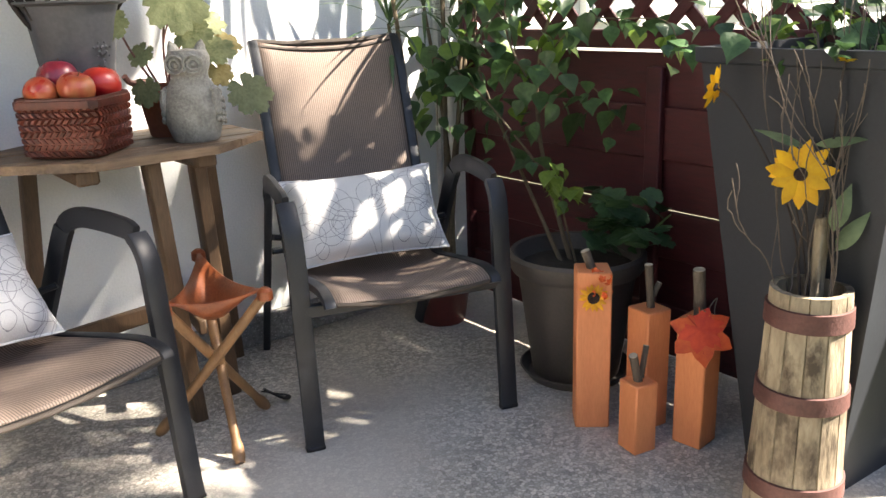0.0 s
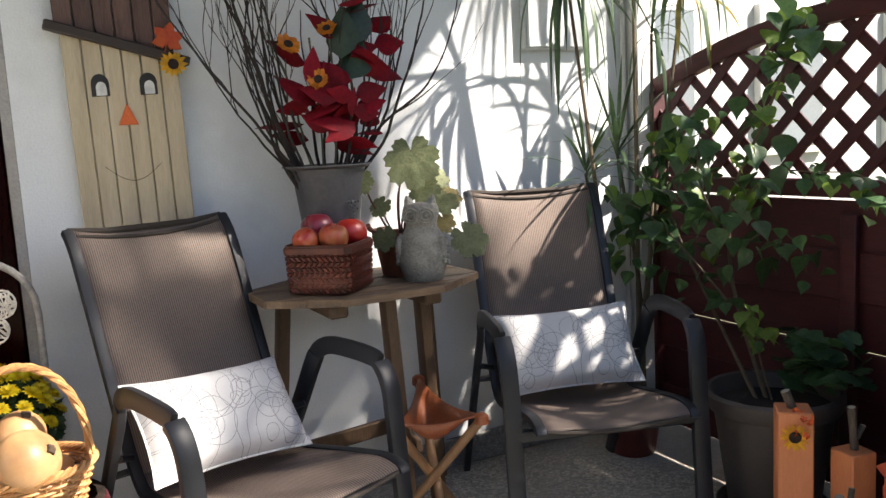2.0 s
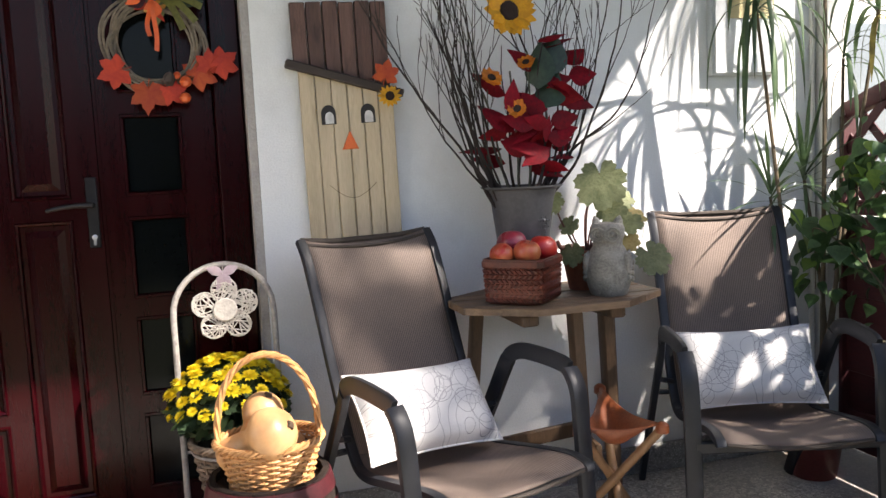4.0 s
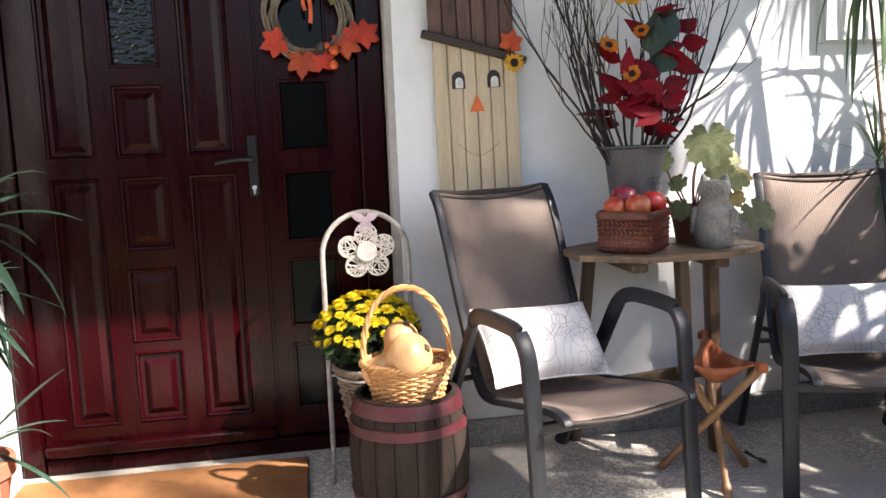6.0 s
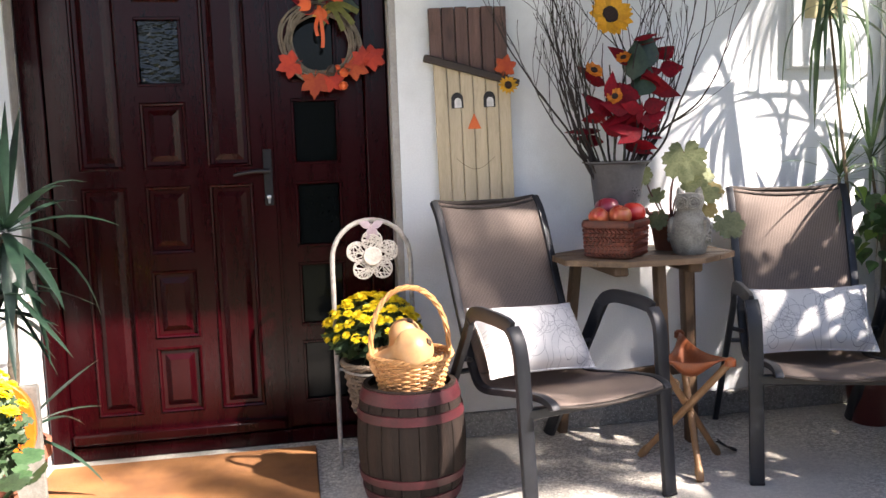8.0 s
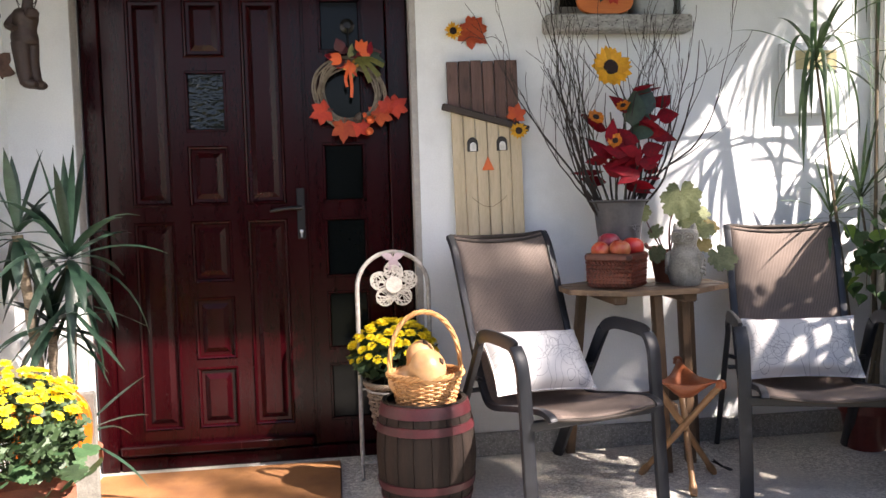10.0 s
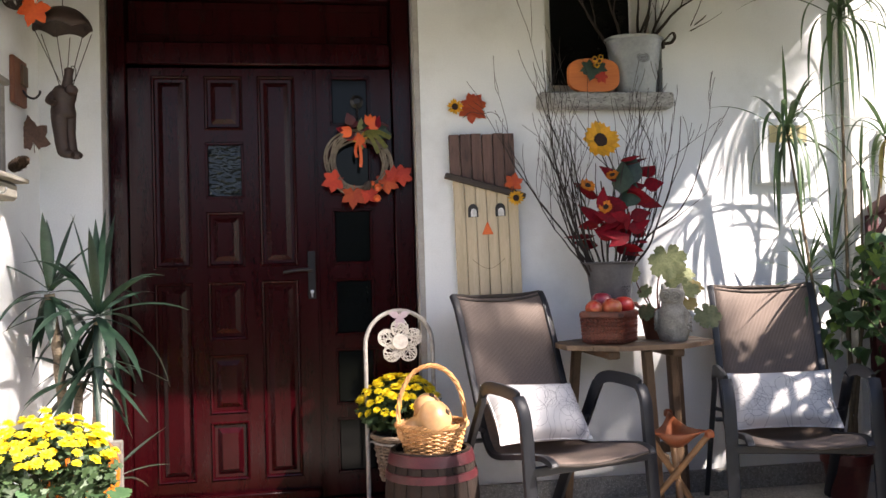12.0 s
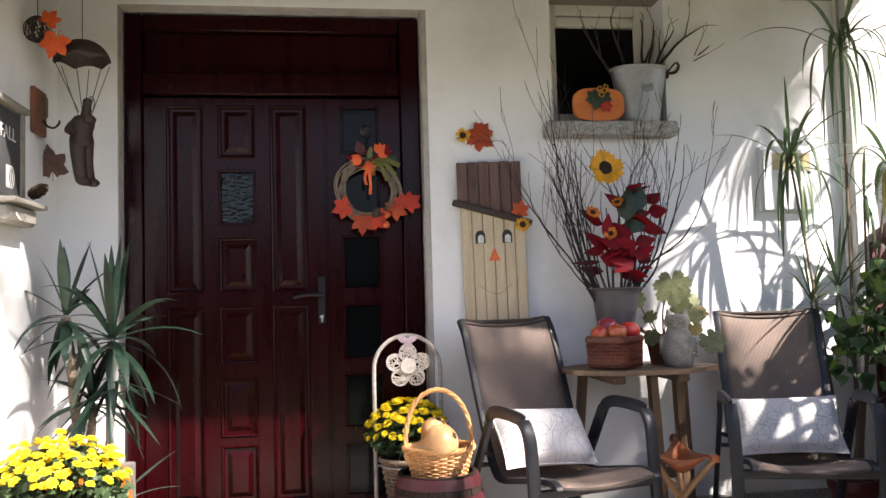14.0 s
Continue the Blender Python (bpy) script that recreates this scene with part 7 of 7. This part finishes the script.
staved(chn, [(chn_r(z), z) for z in (0.0, 0.05, 0.16, 0.28, 0.40, 0.505, 0.517)], 13, CHURNWOOD, 6, depth=0.013)
for z0, z1 in ((0.070, 0.110), (0.272, 0.312), (0.443, 0.486)):
    hoop(chn, chn_r(z0) + 0.001, chn_r(z1) + 0.001, z0, z1, RUSTHOOP)
part("bottom_board", Geo().lathe([(0.001, 0.05), (0.083, 0.05), (0.083, 0.06), (0.001, 0.06)], 24), CHURNWOOD, chn)
part("dasher", Geo().box((0.02, 0.0, 0.40), (0.030, 0.022, 0.52), 0.004), CHURNWOOD, chn)
rt = random.Random(61)
for k in range(11):
    a = rt.uniform(0, math.tau)
    g = Geo()
    twig(g, (0.03 * math.cos(a), 0.03 * math.sin(a), 0.38), (0.20 * math.cos(a) - 0.06, 0.26 * math.sin(a) + 0.04, 1.0), rt.uniform(0.45, 0.8), 0.0021, 1.15, 4.0, 2, rt, 0.5)
    part("twig", g, mat("pale_grey_twig", (0.13, 0.10, 0.08), (0.07, 0.052, 0.042), 0.8, scale=40) if k == 0 else bpy.data.materials["pale_grey_twig"], chn)
way = Vector((-0.72, -0.62, 0.25)).normalized()
FLW = mat("rudbeckia_petal", (0.82, 0.47, 0.012), (0.70, 0.33, 0.008), 0.55, scale=30, fine=90, transl=0.25, per_piece=0.12)


def facing(p, d, roll=0):
    return Matrix.Translation(p) @ Vector(d).to_track_quat("Z", "Y").to_matrix().to_4x4() @ pose(0, 0, 0, 0, 0, roll)


for p, d, r in (((-0.035, 0.025, 0.748), (-0.75, -0.6, 0.2), 0.070), ((-0.02, 0.065, 0.747), (-0.9, 0.1, 0.1), 0.040), ((-0.05, 0.215, 0.905), (-0.2, 0.9, 0.2), 0.050), ((0.0, -0.025, 0.965), (-0.3, -0.2, 0.9), 0.018)):
    part("flower_stem", Geo().tube(smooth_path([(0.01, 0.01, 0.38), (p[0] * 0.25 + 0.01, p[1] * 0.25, p[2] * 0.72), (p[0] * 0.75, p[1] * 0.75, p[2] * 0.95), p], 5), 0.0024, 6), TWIG, chn)
    flower(chn, facing(p, d, 10), r, 0.20, 0.19, FLW, 11, 1, "yellow_flower")
PALELEAF = mat("pale_grey_green_leaf", (0.20, 0.25, 0.12), (0.13, 0.17, 0.08), 0.6, scale=25, transl=0.3)
for p, e in (((-0.02, 0.03, 0.80), (-20, -28, 118)), ((-0.02, 0.01, 0.805), (25, -18, -62)), ((-0.01, -0.035, 0.64), (70, -75, -50)), ((0.0, -0.04, 0.60), (60, -60, -60))):
    g = Geo()
    simple_leaf(g, pose(0, 0, 0), 0.095, 0.018, 0.2)
    lf = part("leaf", g, PALELEAF, chn, sharp=85, fix=False)
    lf.matrix_basis = pose(*p, *e)

# ---- orange block pumpkins ----
BLOCKORANGE = mat("apricot_painted_block", (0.74, 0.275, 0.115), (0.64, 0.215, 0.085), 0.65, scale=6, fine=70, bump=0.12, stretch=(3, 3, 0.6))
BARKSTEM = mat("bark_stem", (0.11, 0.085, 0.065), (0.065, 0.05, 0.04), 0.85, scale=40, fine=120, bump=0.5, stretch=(2, 2, 0.6))
CUTEND = mat("sawn_twig_end", (0.42, 0.36, 0.28), None, 0.8, scale=60)


def block(at, rz, w, h, label, stems):
    b = thing("pumpkin_block", label, "wooden pumpkin", at, rz, "orange block pumpkins")
    part("block", Geo().box((0, 0, h / 2), (w, w, h), 0.0035), BLOCKORANGE, b)
    for a, c, r in stems:
        a, c = Vector((*a[:2], h + a[2])), Vector((*c[:2], h + c[2]))
        s = part("stem", Geo().tube([a, a * 0.5 + c * 0.5, c], [r, r * 0.92, r * 0.96], 10), BARKSTEM, b)
        d = (c - a).normalized()
        part("cut_end", Geo().tube([c - d * 0.001, c + d * 0.0015], r * 0.9, 10), CUTEND, s)
    return b


b1 = block((3.262, -1.121, 0), -42, 0.088, 0.43, "tall orange block pumpkin with a yellow flower", [((0.0, 0.0, -0.01), (-0.02, 0.0, 0.045), 0.013)])
flower(b1, pose(-0.004, -0.054, 0.368, 88), 0.041, 0.13, 0.38, SUNPETAL, 15, 1, "sunflower")
for k in range(12):
    g = Geo()
    for q in range(5):
        simple_leaf(g, pose(0, 0, 0, 0, -20, 72 * q), 0.012, 0.005, -0.2, 0.8, 4)
    lf = part("red_blossom", g, ORANGERIBBON, b1, sharp=85, fix=False)
    lf.matrix_basis = pose(0.018 + jig(0.024), -0.045 + jig(0.02), 0.43 - 0.004 * k + jig(0.016), 60 + jig(30), jig(40), jig(90))
block((3.240, -1.293, 0), -12, 0.067, 0.185, "short orange block pumpkin with a forked twig stem", [((0.0, 0.0, -0.01), (-0.028, -0.01, 0.075), 0.0115), ((0.006, 0.0, 0.005), (0.03, 0.012, 0.08), 0.008)])
block((3.362, -1.225, 0), -10, 0.078, 0.325, "orange block pumpkin with a dark forked stem", [((0.005, 0.0, -0.01), (-0.008, 0.0, 0.115), 0.011), ((0.01, 0.0, 0.03), (0.03, 0.0, 0.06), 0.008)])
b4 = block((3.375, -1.366, 0), 6, 0.079, 0.335, "orange block pumpkin with a maple leaf", [((0.0, 0.0, -0.01), (-0.018, 0.0, 0.125), 0.0155)])
for roll, dz, r, mt in ((-80, 0.0, 0.080, MAPLE), (-40, 0.008, 0.060, MAPLERED), (-125, -0.006, 0.056, MAPLERED)):
    g = Geo()
    maple_leaf(g, pose(0, 0, 0), r, 0.22)
    lf = part("maple_leaf", g, mt, b4, sharp=85, fix=False)
    lf.matrix_basis = facing((-0.052 - dz * 0.4, -0.030, 0.318 + dz), (-0.86, -0.45, 0.22), roll)
part("raffia", Geo().tube(smooth_path([(-0.05, -0.03, 0.375), (-0.02, -0.03, 0.36), (0.0, -0.025, 0.37), (0.02, -0.03, 0.385), (0.0, -0.035, 0.36), (-0.012, -0.05, 0.33)], 4), 0.0014, 5), VINE, b4)


# ---- the garden round the terrace: hedge and shade tree ----
HEDGE = mat("hedge_leaf", (0.055, 0.090, 0.032), (0.028, 0.050, 0.020), 0.6, scale=3, fine=30, transl=0.2, per_piece=0.35)
# leaf green darkened to stand for the shade between the hedge leaves
HEDGESHADE = mat("hedge_inner_shade", (0.022, 0.034, 0.014), (0.012, 0.02, 0.009), 0.9, scale=4, fine=30)
rh = random.Random(101)


def leaf_bit(g, p, s, rng):
    m = Matrix.Translation(p) @ Euler((rng.uniform(0, 6.3), rng.uniform(0, 6.3), rng.uniform(0, 6.3))).to_matrix().to_4x4()
    g.add([(-s, 0, 0), (-0.2 * s, -0.42 * s, 0.08 * s), (s, 0, -0.1 * s), (-0.2 * s, 0.42 * s, 0.08 * s)], [(0, 1, 2, 3)], m)


for x0, x1, y, h in ((-7.5, 0.6, -9.4, 2.4), (0.6, 9.5, -9.8, 2.6)):
    hg = thing("hedge", "tall clipped garden hedge facing the porch", "hedge", ((x0 + x1) / 2, y, -0.16))
    g = Geo()
    for k in range(5200):
        px, pz = rh.uniform(x0, x1) - (x0 + x1) / 2, rh.uniform(0.05, h)
        leaf_bit(g, Vector((px, 0.62 + 0.22 * noise.noise(Vector((px, pz, 3))) + rh.uniform(-0.1, 0.1), pz)), rh.uniform(0.06, 0.12), rh)
    tagged(part("leaves", g, HEDGE, hg, fix=False), kind="stuff")
    # solid box whose dark colour gives the shade behind the leaves
    part("inside", Geo().box((0, 0, h / 2), (x1 - x0, 1.15, h), 0.1), HEDGESHADE, hg)
hg = thing("hedge", "tall clipped garden hedge along the lawn", "hedge", (-5.6, -4.0, -0.16))
g = Geo()
for k in range(4200):
    py, pz = rh.uniform(-4, 3.2), rh.uniform(0.05, 3.4)
    leaf_bit(g, Vector((0.55 + 0.2 * noise.noise(Vector((py, pz, 9))), py, pz)), rh.uniform(0.06, 0.12), rh)
tagged(part("leaves", g, HEDGE, hg, fix=False), kind="stuff")
# same dark box, shade put into its colour
part("inside", Geo().box((0, -0.4, 1.7), (1.0, 7.2, 3.4), 0.1), HEDGESHADE, hg)

TREELEAF = mat("birch_leaf", (0.075, 0.115, 0.035), (0.045, 0.075, 0.025), 0.55, scale=5, fine=40, transl=0.3, per_piece=0.3)
BARK = mat("grey_bark", (0.20, 0.175, 0.15), (0.10, 0.088, 0.075), 0.9, scale=9, fine=60, bump=0.6, stretch=(2, 2, 0.5))
TX, TY = 7.75, -4.35
tree = thing("birch_tree", "slim garden tree with an airy small-leaved crown", "tree", (TX, TY, -0.16))
trunk = smooth_path([(0, 0, 0), (0.06, 0.03, 1.6), (-0.02, 0.0, 3.2), (0.05, 0.05, 5.0), (0.0, 0.0, 7.4)], 5)
part("trunk", Geo().tube(trunk, [0.11 - 0.10 * i / len(trunk) for i in range(len(trunk))], 12), BARK, tree)
crown = Geo()
limbs = Geo()


def leafiness(x, z):
    """How full the crown is towards the point x, z of the house wall's plane."""
    if z > 2.3:
        return 0.3 if x > 2.2 else 0.0
    if z > 0.92:
        edge = x - (2.40 + 1.39 * (z - 1.02) / 1.56)
        return 0.55 if -0.02 < edge < 0.16 else 0.06 if x > 2.5 else 0.0
    if z < -0.65 and x > 1.5:
        return 0.13
    if x < 1.1:
        return 0.30 if z < 0.42 else 0.0
    if x < 1.84:
        return 0.40 if z > 0.24 else 0.50
    if x > 2.75:
        return 0.14 if z > 0.3 else 0.19
    return 0.75 if x < 2.62 and 0.12 < z < 0.62 else 0.15


up_sun = -SUN_TO
for k in range(840):
    x, z, s = rh.uniform(0.25, 3.85), rh.uniform(-1.9, 2.9), rh.uniform(8.4, 9.8)
    if rh.random() > leafiness(x, z):
        continue
    c = Vector((x - TX, -TY, z + 0.16)) + up_sun * s
    if k % 5 == 0:
        limbs.tube(smooth_path([(0, 0, c.z - 0.6 - 0.3 * abs(c.x)), (c.x * 0.5, c.y * 0.5, c.z - 0.25), c], 3), [0.022, 0.018, 0.014, 0.011, 0.008, 0.006, 0.004], 6)
    wide = rh.uniform(0.06, 0.11)
    for q in range(40):
        leaf_bit(crown, c + Vector((rh.gauss(0, wide), rh.gauss(0, wide), rh.gauss(0, wide))), rh.uniform(0.034, 0.060), rh)
part("limbs", limbs, BARK, tree)
tagged(part("crown", crown, TREELEAF, tree, fix=False), kind="stuff")

tall = thing("birch_tree", "taller slim garden tree with a sparse crown", "tree", (6.6, -5.5, -0.16))
trunk = smooth_path([(0, 0, 0), (-0.05, 0.04, 2.2), (0.03, -0.02, 4.6), (0.0, 0.03, 7.0), (0.02, 0.0, 9.3)], 5)
part("trunk", Geo().tube(trunk, [0.12 - 0.11 * i / len(trunk) for i in range(len(trunk))], 12), BARK, tall)
crown = Geo()
limbs = Geo()
for k in range(34):
    a, r, z = rh.uniform(0, math.tau), 0.48 * rh.random() ** 0.5, rh.uniform(8.0, 9.35)
    c = Vector((r * math.cos(a), r * math.sin(a), z))
    if k % 2 == 0:
        limbs.tube(smooth_path([(0, 0, z - 0.5 - 0.3 * r), (c.x * 0.5, c.y * 0.5, z - 0.25), c], 3), [0.022, 0.018, 0.014, 0.011, 0.008, 0.006, 0.004], 6)
    for q in range(30):
        leaf_bit(crown, c + Vector((rh.gauss(0, 0.10), rh.gauss(0, 0.10), rh.gauss(0, 0.10))), rh.uniform(0.030, 0.055), rh)
part("limbs", limbs, BARK, tall)
tagged(part("crown", crown, TREELEAF, tall, fix=False), kind="stuff")
